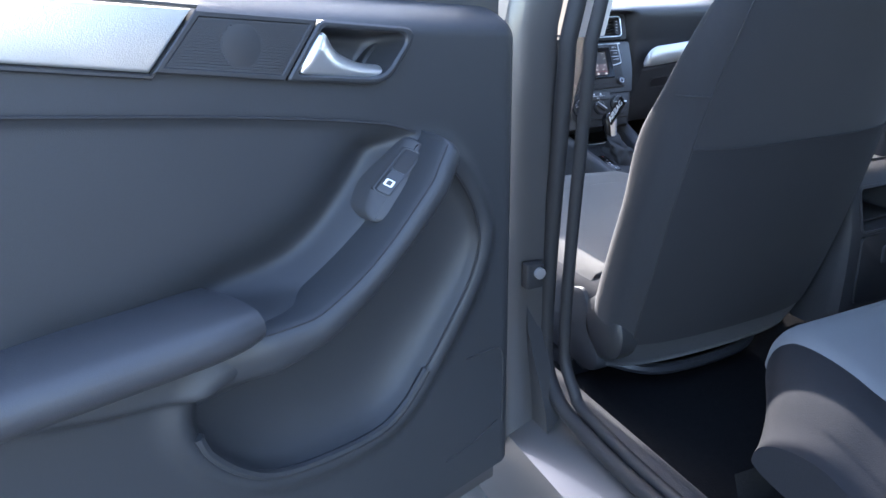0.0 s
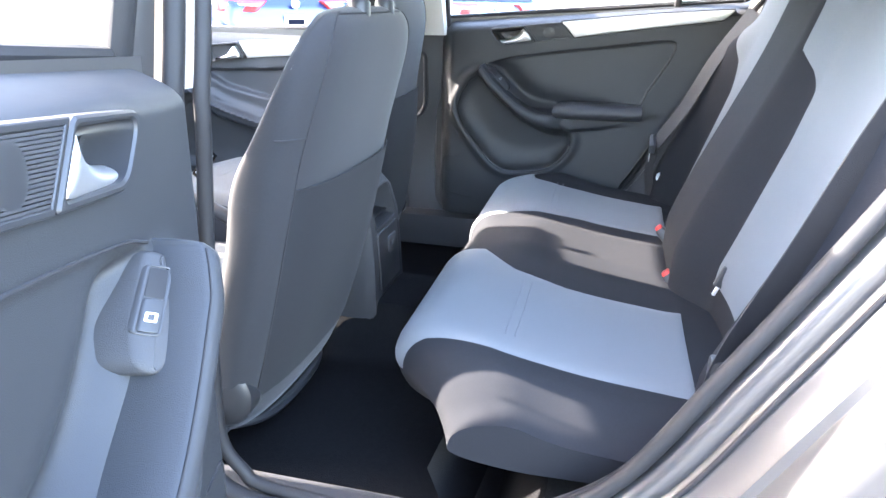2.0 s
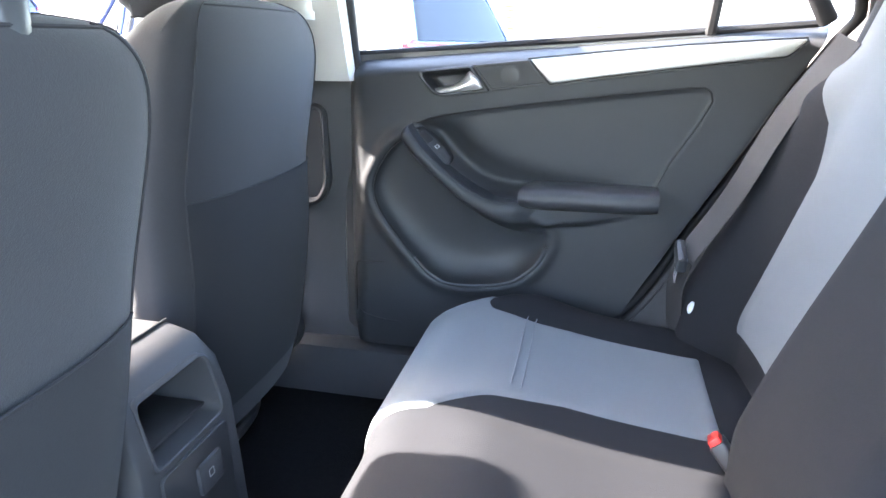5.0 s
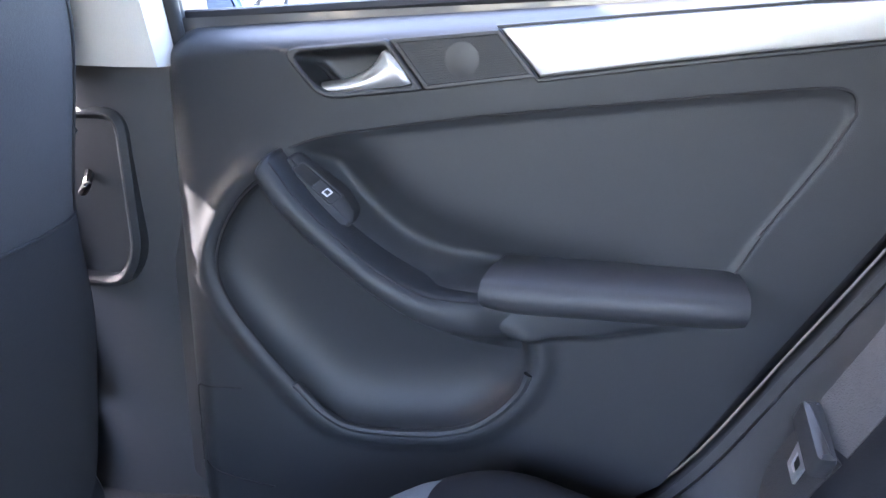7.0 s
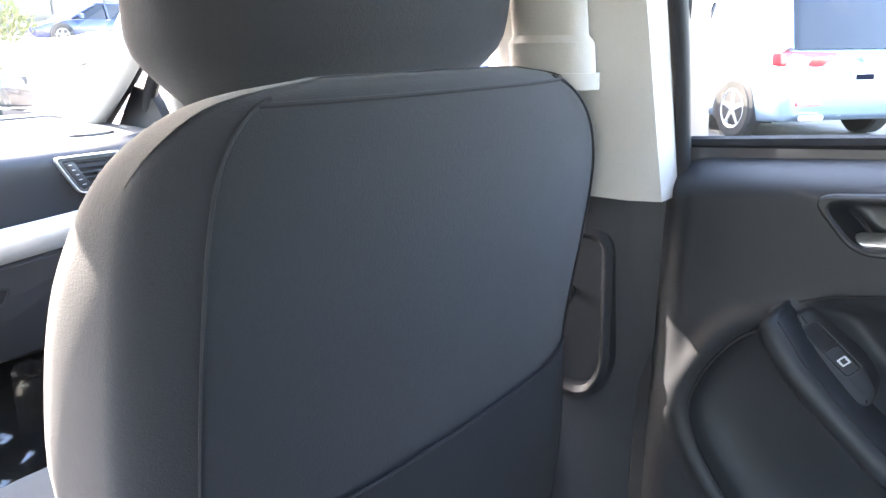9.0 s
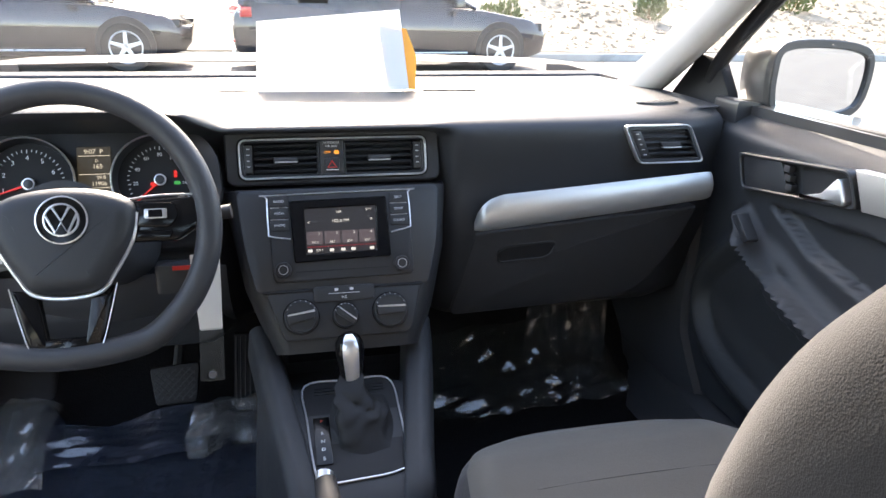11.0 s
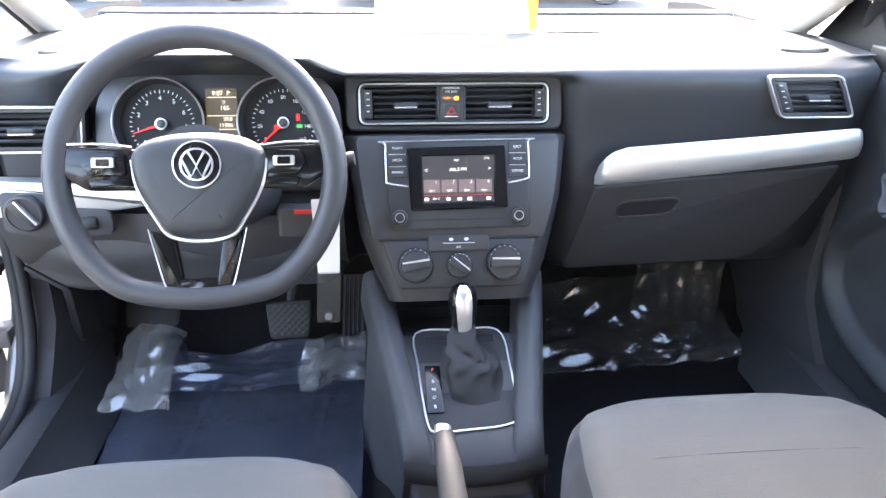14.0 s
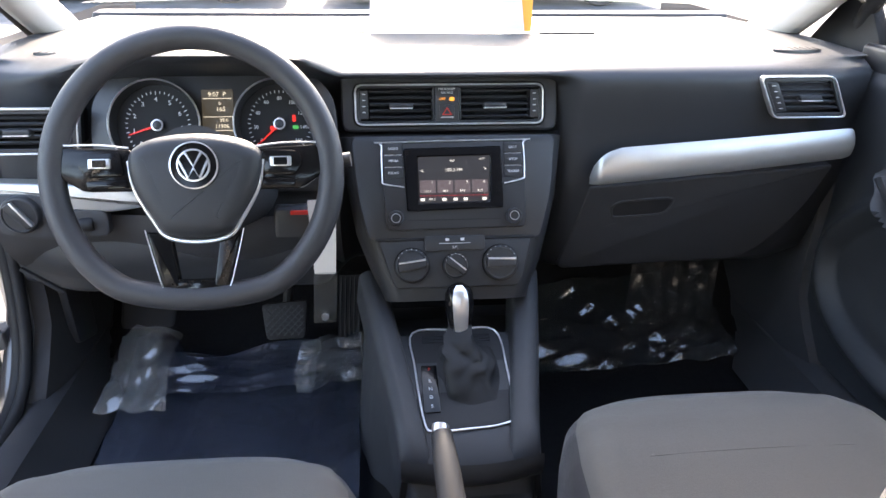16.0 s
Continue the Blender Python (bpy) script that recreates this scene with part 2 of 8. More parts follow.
def tube(path, r, n=10, closed=False, flat=1.0, up=(0, 0, 1)):
    """A round bar along a path; r is one radius or one a point; flat squeezes it along up."""
    p = np.asarray(path, float)
    k = len(p)
    t = np.gradient(p, axis=0) if not closed else np.roll(p, -1, 0) - np.roll(p, 1, 0)
    t /= np.linalg.norm(t, axis=1)[:, None] + 1e-12
    rr = np.broadcast_to(np.asarray(r, float), (k,))
    u = np.asarray(up, float)
    loops = []
    for i in range(k):
        s = np.cross(t[i], u)
        if np.linalg.norm(s) < 1e-3:
            s = np.cross(t[i], (0.3, 1, 0.2))
        s /= np.linalg.norm(s)
        w = np.cross(s, t[i])
        a = np.linspace(0, 2 * math.pi, n, endpoint=False)
        loops.append(p[i] + rr[i] * (np.cos(a)[:, None] * s + flat * np.sin(a)[:, None] * w))
    if closed:
        return grid(loops, True, True)
    return loft(loops)


def lathe(profile, c, axis, n=32, cap=True):
    """A turned solid: profile rows of (radius, along the axis)."""
    ax = Vector(axis).normalized()
    a = ax.orthogonal().normalized()
    b = ax.cross(a)
    a, b, ax = np.array(a), np.array(b), np.array(ax)
    th = np.linspace(0, 2 * math.pi, n, endpoint=False)
    loops = [np.asarray(c) + h * ax + r * (np.cos(th)[:, None] * a + np.sin(th)[:, None] * b) for r, h in profile]
    return loft(loops, cap)


def sdf(y, z, poly):
    """Signed distance to an outline in the plane, below zero inside."""
    p = np.asarray(poly, float)
    q = np.stack([np.asarray(y, float), np.asarray(z, float)], -1)
    d = np.full(q.shape[:-1], 1e9)
    inside = np.zeros(q.shape[:-1], bool)
    for a, b in zip(p, np.roll(p, -1, 0)):
        e, w = b - a, q - a
        t = np.clip((w @ e) / (e @ e + 1e-15), 0, 1)
        d = np.minimum(d, np.linalg.norm(w - t[..., None] * e, axis=-1))
        cross = (a[1] > q[..., 1]) != (b[1] > q[..., 1])
        with np.errstate(divide='ignore', invalid='ignore'):
            xs = a[0] + (q[..., 1] - a[1]) * (b[0] - a[0]) / (b[1] - a[1] + 1e-15)
        inside ^= cross & (q[..., 0] < xs)
    return np.where(inside, -d, d)


def step(x, a, b):
    t = np.clip((x - a) / (b - a), 0, 1)
    return t * t * (3 - 2 * t)


def mirrored(g, s):
    v = np.array(g[0], float)
    v[:, 0] *= s
    return v, g[1]


def text_geo(body, size, place_matrix, depth=0.0004):
    """Letters as a mesh, lying in the plane of a matrix."""
    cu = bpy.data.curves.new("letters", 'FONT')
    cu.body, cu.size, cu.extrude = body, size, depth
    cu.align_x, cu.align_y = 'CENTER', 'CENTER'
    ob = new("letters", cu)
    dg = bpy.context.evaluated_depsgraph_get()
    me = bpy.data.meshes.new_from_object(ob.evaluated_get(dg))
    v = np.array([place_matrix @ w.co for w in me.vertices])
    f = [tuple(q.vertices) for q in me.polygons]
    bpy.data.objects.remove(ob)
    bpy.data.curves.remove(cu)
    bpy.data.meshes.remove(me)
    return v, f

# ---- ground and surroundings ----
GROUND_Z = 0.04


def far_grid():
    a = np.concatenate([-np.geomspace(900, 4, 14), np.linspace(-3, 3, 13), np.geomspace(4, 900, 14)])
    return grid([[(x, y, GROUND_Z) for y in a] for x in a])


ground = solo("ground", far_grid(), ASPHALT, "sunlit pale asphalt of a parking lot", "ground", "structure")

# ---- the car's shell ----
X_IN = 0.70


def belt_z(y):
    return 1.05 + 0.084 * (-0.2 - y)


car_body = thing("cabin_shell", (0, 0, 0.3), "grey metallic sedan body with dark carpet and pale headliner", "car body", kind="structure")

# floor pan with tunnel and raised rear part
fx = np.linspace(-0.72, 0.72, 61)
fy = np.linspace(-1.3, 1.5, 71)
pts = []
for y in fy:
    row = []
    for x in fx:
        z = 0.315 + 0.05 * step(y, 0.85, 1.0) + 0.45 * step(y, 0.98, 1.42)
        z = max(z, 0.315 + 0.13 * (1 - step(abs(x), 0.09, 0.16)))
        z = max(z, 0.315 + 0.09 * step(abs(x), 0.64, 0.70))
        if y < -0.6:
            z = max(z, 0.315 + 0.12 * step(-y, 0.6, 0.7))
        row.append((x, y, z))
    pts.append(row)
part("floor_pan", grid(pts), CARPET, car_body, "dark grey tufted carpet floor")

# roof lining and outer roof
def roof_z(x, y):
    return 1.435 - 0.10 * (abs(x) / 0.62) ** 3 - 0.05 * max(0.0, (y - 0.0) / 0.5) ** 2 - 0.05 * max(0.0, (-y - 0.5) / 0.8) ** 2


rx = np.linspace(-0.60, 0.60, 25)
ry = np.linspace(-1.28, 0.42, 25)
part("headliner", grid([[(x, y, roof_z(x, y) - 0.02) for x in rx] for y in ry]), HEADLINER, car_body, "pale beige fabric headliner")
part("roof_skin", grid([[(x * 1.04, y * 1.02, roof_z(x, y) + 0.02) for x in rx] for y in ry]), PAINT, car_body, "grey metallic roof skin")


def bar(path, w, d, m, name, label="", up=(1, 0, 0), par=None, n=14):
    """A rounded bar of oval section along a path."""
    return part(name, tube(smooth_path(path, 8), w, n, flat=d / w, up=up), m, par or car_body, label)


for s in (-1, 1):
    # roof rail above the doors
    bar([(s * 0.62, 0.46, 1.335), (s * 0.615, 0.1, 1.385), (s * 0.61, -0.4, 1.385), (s * 0.60, -0.9, 1.345), (s * 0.585, -1.25, 1.27)], 0.035, 0.03, TRIM_BEIGE, "roof_rail", "pale roof rail trim")
    # windscreen pillar
    bar([(s * 0.635, 0.46, 1.345), (s * 0.686, 0.75, 1.24), (s * 0.715, 1.02, 1.09), (s * 0.73, 1.28, 0.95)], 0.044, 0.030, TRIM_BEIGE, "windscreen_pillar", "pale windscreen pillar trim")
    bar([(s * 0.675, 0.45, 1.335), (s * 0.725, 0.75, 1.235), (s * 0.755, 1.02, 1.085), (s * 0.78, 1.28, 0.94)], 0.014, 0.014, RUBBER, "pillar_seal", "black pillar seal")
    # centre pillar, pale above, dark below
    up = [[(s * (0.735 - 0.27 * (z - 1.0) - k[0]), -0.115 - 0.088 * k[1] * (1.05 - 0.4 * (z - 1.0)) + 0.012, z) for k in
           ((0.045, -1.0), (0.06, -0.7), (0.064, 0.0), (0.06, 0.8), (0.045, 1.15), (0.0, 1.15), (0.0, -1.0))] for z in np.linspace(1.003, 1.37, 12)]
    part("centre_pillar_upper", loft(up), TRIM_BEIGE, car_body, "pale grey upper pillar trim", sharp=50)
    lo = [[(s * (0.764 - 0.032 * step(z, 0.55, 0.95) - k[0] - 0.02 * (1 - step(z, 0.36, 0.6))), -0.10 - 0.1 * k[1] * (1 + 0.5 * (1 - step(z, 0.36, 0.62))), z) for k in
           ((0.004, -1.0), (0.014, -0.75), (0.016, 0.0), (0.004, 0.70), (-0.008, 0.95), (-0.04, 1.03), (-0.04, -1.0))] for z in np.linspace(0.36, 1.0, 14)]
    part("centre_pillar_lower", loft(lo), PLASTIC, car_body, "dark grey lower pillar trim", sharp=50)
    # painted body behind the trim, with the seal along the opening
    px_ = [[(s * (0.80 - 0.22 * max(0, z - 1.0) + k[0]), -0.13 - 0.075 * k[1], z) for k in ((-0.030, -1.0), (-0.030, 1.0), (0.0, 1.0), (0.040, 0.95), (0.050, 0.85), (0.050, -0.85), (0.040, -0.95), (0.0, -1.0))] for z in np.linspace(0.34, 1.36, 10)]
    part("pillar_steel", loft(px_), PAINT, car_body, "grey painted door pillar")
    # sill
    sx = [(0.675, 0.37), (0.69, 0.412), (0.715, 0.425), (0.745, 0.42), (0.75, 0.39), (0.80, 0.375), (0.83, 0.36), (0.85, 0.30), (0.845, 0.20), (0.62, 0.20)]
    part("sill_trim", loft([[(s * x, y, z) for x, z in sx[:5] + [(0.74, 0.33), (0.63, 0.33)]] for y in np.linspace(-0.80, 1.12, 9)]), PLASTIC, car_body, "dark plastic sill trim")
    part("sill_body", loft([[(s * x, y, z - 0.004) for x, z in [(0.74, 0.40)] + sx[5:]] for y in np.linspace(-0.88, 1.2, 9)]), PAINT, car_body, "grey painted sill")
    # double rubber seal down the centre pillar and along the sill
    for o, q, r_ in ((0.0, 0.762, 0.013), (0.026 if s < 0 else 0.010, 0.742, 0.010)):
        back = 0.0 if s < 0 else 0.025
        sp_ = smooth_path([(-0.215 - o + back, 1.33), (-0.222 - o + back, 1.15), (-0.225 - o + back, 1.0), (-0.215 - o, 0.85), (-0.205 - o, 0.70), (-0.200 - o, 0.56), (-0.206 - o, 0.485 + o * 0.3), (-0.235 - o, 0.44 + o * 0.5), (-0.29, 0.42 + o * 0.5), (-0.42, 0.412 + o * 0.4), (-0.56, 0.42 + o * 0.2)], 6)
        part("door_seal", tube([(s * (q - 0.24 * max(0, z - 1.0)), y, z) for y, z in sp_], r_, 10, up=(1, 0, 0)), RUBBER, car_body, "black rubber door seal")
        sp_ = smooth_path([(-0.03, 0.42), (0.30, 0.412), (0.62, 0.405), (0.76, 0.42), (0.83, 0.48), (0.865, 0.58), (0.88, 0.72), (0.885, 0.90)], 6)
        part("door_seal", tube([(s * (q - 0.002), y - o * 0.6, z + o * 0.4) for y, z in sp_], r_, 10, up=(1, 0, 0)), RUBBER, car_body, "black rubber door seal")
    # rear quarter: seal line, jamb and side panel behind the rear door
    arch = smooth_path([(-0.56, 0.40), (-0.70, 0.47), (-0.80, 0.56), (-0.90, 0.73), (-0.985, 0.88), (-1.05, 1.0), (-1.10, 1.09), (-1.13, 1.15), (-1.08, 1.24), (-0.95, 1.31)], 6)
    for q, r_, o in ((0.748, 0.011, 0.0), (0.722, 0.010, 0.014)):
        g = tube([(s * (q - 0.22 * max(0, z - 1.0)), y - o, z) for y, z in arch], r_, 14, up=(1, 0, 0))
        part("door_seal", g, RUBBER, car_body, "black rubber door seal")
    inner = [[(s * (x - 0.22 * max(0, z - 1.0)), y - o, z) for x, o in ((0.70, 0.015), (0.752, 0.016), (0.762, 0.022), (0.768, 0.036), (0.766, 0.050), (0.778, 0.056), (0.786, 0.066), (0.802, 0.080), (0.815, 0.086), (0.818, 0.098), (0.852, 0.106), (0.864, 0.116), (0.870, 0.14), (0.875, 0.5), (0.86, 1.0))] for y, z in arch]
    part("rear_jamb", grid(inner), PAINT, car_body, "grey painted rear door jamb")
    # dark line added for the shadow bands that the open door throws here
    part("jamb_dark_line", tube([(s * (0.779 - 0.22 * max(0, z - 1.0)), y - 0.055, z) for y, z in arch], 0.0035, 8, up=(1, 0, 0)), RUBBER, car_body, "dark line added along the jamb")
    wall = [[(s * (0.712 - 0.24 * max(0, z - 1.0) - 0.075 * min(1.0, k / 0.10)), y - 0.006 - k, z) for k in (0.0, 0.012, 0.03, 0.06, 0.10, 0.3, 0.6)] for y, z in arch]
    part("side_lining", grid(wall), PLASTIC, car_body, "dark side lining beside the bench")
    # body below the belt, ahead of the front door
    part("front_wing", grid([[(s * (0.74 + 0.1 * k), y, z) for k, y in ((0, 1.05), (1, 1.1), (1.4, 1.2), (1.45, 2.2))] for z in np.linspace(0.25, 0.96, 8)]), PAINT, car_body, "grey painted front wing")
    lo2 = []
    for z in np.linspace(0.33, 0.97, 14):
        b = 0.12 * (1 - step(z, 0.36, 0.56))
        lo2.append([(s * x, y, z) for x, y in ((0.66, 1.25), (0.69, 1.10), (0.695, 0.95 - b), (0.71, 0.875 - b), (0.735, 0.865 - b), (0.748, 0.88 - b), (0.752, 1.25))])
    part("kick_panel", loft(lo2), PLASTIC, car_body, "dark plastic kick panel", sharp=50)
    jb = []
    for z in np.linspace(0.30, 0.97, 14):
        b = 0.13 * (1 - step(z, 0.36, 0.58))
        jb.append([(s * x, y, z) for x, y in ((0.752, 0.93 - b), (0.765, 0.905 - b), (0.785, 0.90 - b), (0.80, 0.915 - b), (0.806, 0.97 - b), (0.85, 1.0), (0.87, 1.02), (0.872, 1.12), (0.752, 1.12))])
    part("front_jamb", loft(jb), PAINT, car_body, "grey painted front door jamb", sharp=50)
# bulkhead, bonnet, windscreen, rear shelf and back light
part("bulkhead", slab((0, 1.47, 0.62), (1.5, 0.06, 0.75), 0.01), PLASTIC, car_body, "dark bulkhead lining")
bon = [[(x, y, 1.0 + 0.02 * math.cos(x * 1.6) - 0.05 * (y - 1.5) - 0.09 * max(0, y - 2.0) ** 2) for x in np.linspace(-0.8, 0.8, 17)] for y in np.linspace(1.52, 2.5, 10)]
part("bonnet", grid(bon), PAINT, car_body, "grey metallic bonnet")
ws = [[(u * (0.60 + 0.13 * v), 0.44 + 1.03 * v - 0.05 * u * u, 1.37 - 0.36 * v + 0.04 * math.sin(v * 3.1) * (1 - u * u)) for u in np.linspace(-1, 1, 17)] for v in np.linspace(0, 1, 13)]
w_ = part("windscreen", grid(ws), SCREEN_GLASS, car_body, "clear curved windscreen")
w_.visible_shadow = False
part("parcel_shelf", slab((0, -1.42, 1.08), (1.2, 0.42, 0.03), 0.01), CLOTH_DARK, car_body, "dark carpeted parcel shelf")
bl = part("back_light", grid([[(u * (0.52 + 0.06 * v), -1.2 - 0.52 * v + 0.05 * u * u, 1.36 - 0.27 * v) for u in np.linspace(-1, 1, 9)] for v in np.linspace(0, 1, 7)]), GLASS, car_body, "curved rear window")
bl.visible_shadow = False
part("boot_lid", grid([[(x, y, 1.06 - 0.6 * max(0, -1.72 - y) ** 2) for x in np.linspace(-0.75, 0.75, 9)] for y in np.linspace(-1.6, -2.3, 6)]), PAINT, car_body, "grey metallic boot lid")

# ---- rear doors ----
PANEL_FRONT = -0.192


def rear_edge(z):
    zs = [0.43, 0.47, 0.56, 0.73, 0.88, 1.0, 1.13]
    ys = [-0.56, -0.66, -0.78, -0.87, -0.955, -1.02, -1.105]
    return np.interp(z, zs, ys)


POCKET = smooth_path([(-0.330, 0.890), (-0.296, 0.872), (-0.264, 0.820), (-0.256, 0.781), (-0.274, 0.734), (-0.311, 0.684), (-0.351, 0.637), (-0.380, 0.610), (-0.422, 0.594), (-0.50, 0.597), (-0.552, 0.610), (-0.584, 0.634), (-0.607, 0.664), (-0.618, 0.70),
                      (-0.60, 0.735), (-0.54, 0.75), (-0.48, 0.775), (-0.41, 0.83), (-0.36, 0.88)], 5, True)
INSERT = np.concatenate([smooth_path([(-0.346, 0.922), (-0.395, 0.938), (-0.522, 0.961), (-0.671, 0.982), (-0.85, 1.006), (-0.895, 1.006), (-0.905, 0.985)], 6),
                         smooth_path([(-0.886, 0.940), (-0.84, 0.86), (-0.817, 0.815), (-0.78, 0.79), (-0.57, 0.786), (-0.50, 0.788), (-0.447, 0.808), (-0.386, 0.864)], 6)])
# upper and lower edge of the pull handle, from its tip to the armrest
PULL_UP = smooth_path([(-0.338, 0.926), (-0.353, 0.929), (-0.372, 0.919), (-0.399, 0.892), (-0.433, 0.857), (-0.467, 0.832), (-0.510, 0.812), (-0.552, 0.802), (-0.590, 0.792), (-0.64, 0.782), (-0.70, 0.778)], 5)
PULL_LOW = smooth_path([(-0.324, 0.914), (-0.320, 0.897), (-0.334, 0.876), (-0.360, 0.848), (-0.402, 0.812), (-0.450, 0.774), (-0.495, 0.747), (-0.540, 0.729), (-0.590, 0.722), (-0.64, 0.724), (-0.70, 0.732)], 5)
SKIRT = [(-0.47, 0.79), (-0.497, 0.748), (-0.54, 0.731), (-0.60, 0.724), (-0.70, 0.735), (-0.84, 0.765), (-0.84, 0.80), (-0.56, 0.80)]
BEZEL = np.array([(-0.341, 1.027), (-0.455, 1.0405), (-0.4935, 0.9915), (-0.385, 0.977)])


def panel_x(y, z, front=PANEL_FRONT):
    """How far out the lining of the door lies at a point of its face (for the right-hand door)."""
    x = 0.700 + 0.0 * y
    di = -sdf(y, z, INSERT)
    x = x + 0.005 * step(di, -0.002, 0.006)
    # finger hollow behind the pull handle
    d = np.full(np.shape(y), 1e9)
    for a in PULL_UP[8:]:
        d = np.minimum(d, np.hypot(y - a[0], z - a[1]))
    x = x + 0.026 * np.exp(-(d / 0.034) ** 2) * step(di, 0.0, 0.03)
    dp = -sdf(y, z, POCKET)
    x = x - 0.009 * np.exp(-((dp + 0.014) / 0.014) ** 2) + 0.006 * step(dp, -0.003, 0.003)
    ds = -sdf(y, z, SKIRT)
    x = x - 0.026 * (1 - step(-y, 0.60, 0.82)) * step(ds, 0.0, 0.012)
    top = belt_z(y) - z
    x = x + 0.072 * np.clip(1 - top / 0.042, 0, 1) ** 2.0
    fe = front - y
    x = x + 0.042 * np.clip(1 - fe / 0.045, 0, 1) ** 2.0
    return x


def rear_door(side, name, label, matrix=None):
    d = thing(name, (side * 0.74, -0.6, 0.43), label, "car door", "rear doors", matrix, "structure")

    def put(nm, g, m, lab="", par=None, sharp=38):
        return part(nm, mirrored(g, side), m, par or d, lab, sharp)
    nv, nu = 230, 320
    front = PANEL_FRONT if side > 0 else PANEL_FRONT + 0.028
    zz = np.linspace(0, 1, nv)
    uu = np.linspace(0, 1, nu)
    Y, Z = np.zeros((nv, nu)), np.zeros((nv, nu))
    for i, v in enumerate(zz):
        z0 = 0.43 + v * 0.62
        r = rear_edge(z0 + 0.07 * v)
        for j, u in enumerate(uu):
            f0 = front - 0.02 * (1 - step(z0, 0.43, 0.5)) - (0.05 if side < 0 else 0.03) * max(0.0, (z0 - 0.96) / 0.09) ** 3
            y = f0 + u * (r - f0)
            Y[i, j] = y
            Z[i, j] = 0.43 + v * (belt_z(y) - 0.43)
    X = panel_x(Y, Z, front)
    # the pocket is a smooth scoop, deepest towards its foot
    inside = sdf(Y, Z, POCKET) < 0
    phi = np.zeros_like(X)
    for _ in range(600):
        phi[1:-1, 1:-1] = np.where(inside[1:-1, 1:-1], 0.25 * (phi[2:, 1:-1] + phi[:-2, 1:-1] + phi[1:-1, 2:] + phi[1:-1, :-2]) + 1.0, 0.0)
    X = X + 0.027 * (phi / phi.max()) ** 0.9 * (1.15 - 0.5 * step(Z, 0.62, 0.82))
    for _ in range(3):
        X[1:-1, 1:-1] = (X[1:-1, 1:-1] * 2 + X[2:, 1:-1] + X[:-2, 1:-1] + X[1:-1, 2:] + X[1:-1, :-2]) / 6
    v_, f_ = grid(np.stack([X, Y, Z], -1))
    mid = np.array([v_[list(q)].mean(0) for q in f_])
    cut = sdf(mid[:, 1], mid[:, 2], BEZEL) < -0.004
    put("lining", (v_, [q for q, c in zip(f_, cut) if not c]), PLASTIC_SOFT, "moulded dark grey door lining with a map pocket", sharp=60)

    def at(y, z):
        return float(panel_x(np.array(y), np.array(z), front))
    put("insert_seam", tube([(at(y, z + 0.004) - 0.0002, y, z + 0.002) for y, z in INSERT[:44]], 0.0015, 6, up=(1, 0, 0)), STITCH, "dark seam round the insert")
    put("insert_seam", tube([(at(y - 0.004, z) - 0.0002, y, z) for y, z in INSERT[43:56]], 0.0013, 6, up=(1, 0, 0)), STITCH)
    gap = smooth_path([(-0.326, 0.893), (-0.310, 0.884), (-0.290, 0.864), (-0.266, 0.823), (-0.257, 0.781), (-0.272, 0.737), (-0.309, 0.686), (-0.349, 0.639)], 6)
    put("pocket_gap", tube([(at(y + 0.004, z) - 0.0004, y + 0.001, z) for y, z in gap], np.interp(np.linspace(0, 1, len(gap)), [0, 0.3, 1], [0.0028, 0.0024, 0.0012]), 6, up=(1, 0, 0)), RUBBER, "dark gap beside the pocket")
    # pull handle: a rounded bar that stands off the lining and runs down into the armrest
    loops = []
    n = len(PULL_UP)
    for k in range(n):
        t = k / (n - 1)
        a, b = PULL_LOW[k], PULL_UP[k]
        w = np.linalg.norm(b - a)
        e = (b - a) / w
        a = a - 0.003 * e
        w = w * float(np.interp(t, [0, 0.08, 0.25, 0.62, 0.8, 1], [1.0, 0.75, 0.64, 0.72, 0.95, 1.0]))
        pk = float(np.interp(t, [0, 0.03, 0.1, 0.25, 0.6, 0.72, 0.85, 1], [0.672, 0.658, 0.648, 0.640, 0.642, 0.650, 0.676, 0.704]))
        up = float(np.interp(t, [0, 0.15, 0.4, 0.8, 1], [0.70, 0.712, 0.722, 0.715, 0.706]))
        low = float(np.interp(t, [0, 0.3, 0.6, 1], [0.0, 0.004, 0.010, 0.012]))
        sec = rounded([(-low, 0.71), (0.05 * w, pk + 0.034), (0.30 * w, pk + 0.004), (0.66 * w, pk), (0.94 * w, pk + 0.008), (w, pk + 0.030), (w, up)], [0.001, 0.010, 0.014, 0.014, 0.010, 0.008, 0.001], 4)
        loops.append([(q, *(a + e * p)) for p, q in sec])
    put("pull_handle", loft(loops), PLASTIC_SOFT, "rounded grained pull handle", sharp=70)
    pu = [np.array(l[22]) for l in loops[5:]]
    put("pull_seam", tube([q + (-0.0002, 0, 0) for q in pu], 0.0011, 6, up=(1, 0, 0)), STITCH, "fine joint along the pull handle")
    # armrest pad
    loops = []
    for y, r, e in zip(np.linspace(-0.560, -0.826, 18), np.linspace(0, 1, 18), [0.0, 0.55, 0.86] + [1.0] * 12 + [0.94, 0.8, 0.4]):
        c = np.array((0.70, 0.797))
        q = rounded([(0.735, 0.818), (0.672, 0.819), (0.643, 0.810), (0.636, 0.790), (0.652, 0.772), (0.735, 0.764)], [0.004, 0.02, 0.018, 0.016, 0.014, 0.004], 4)
        q = c + (q - c) * (0.86 + 0.14 * e)
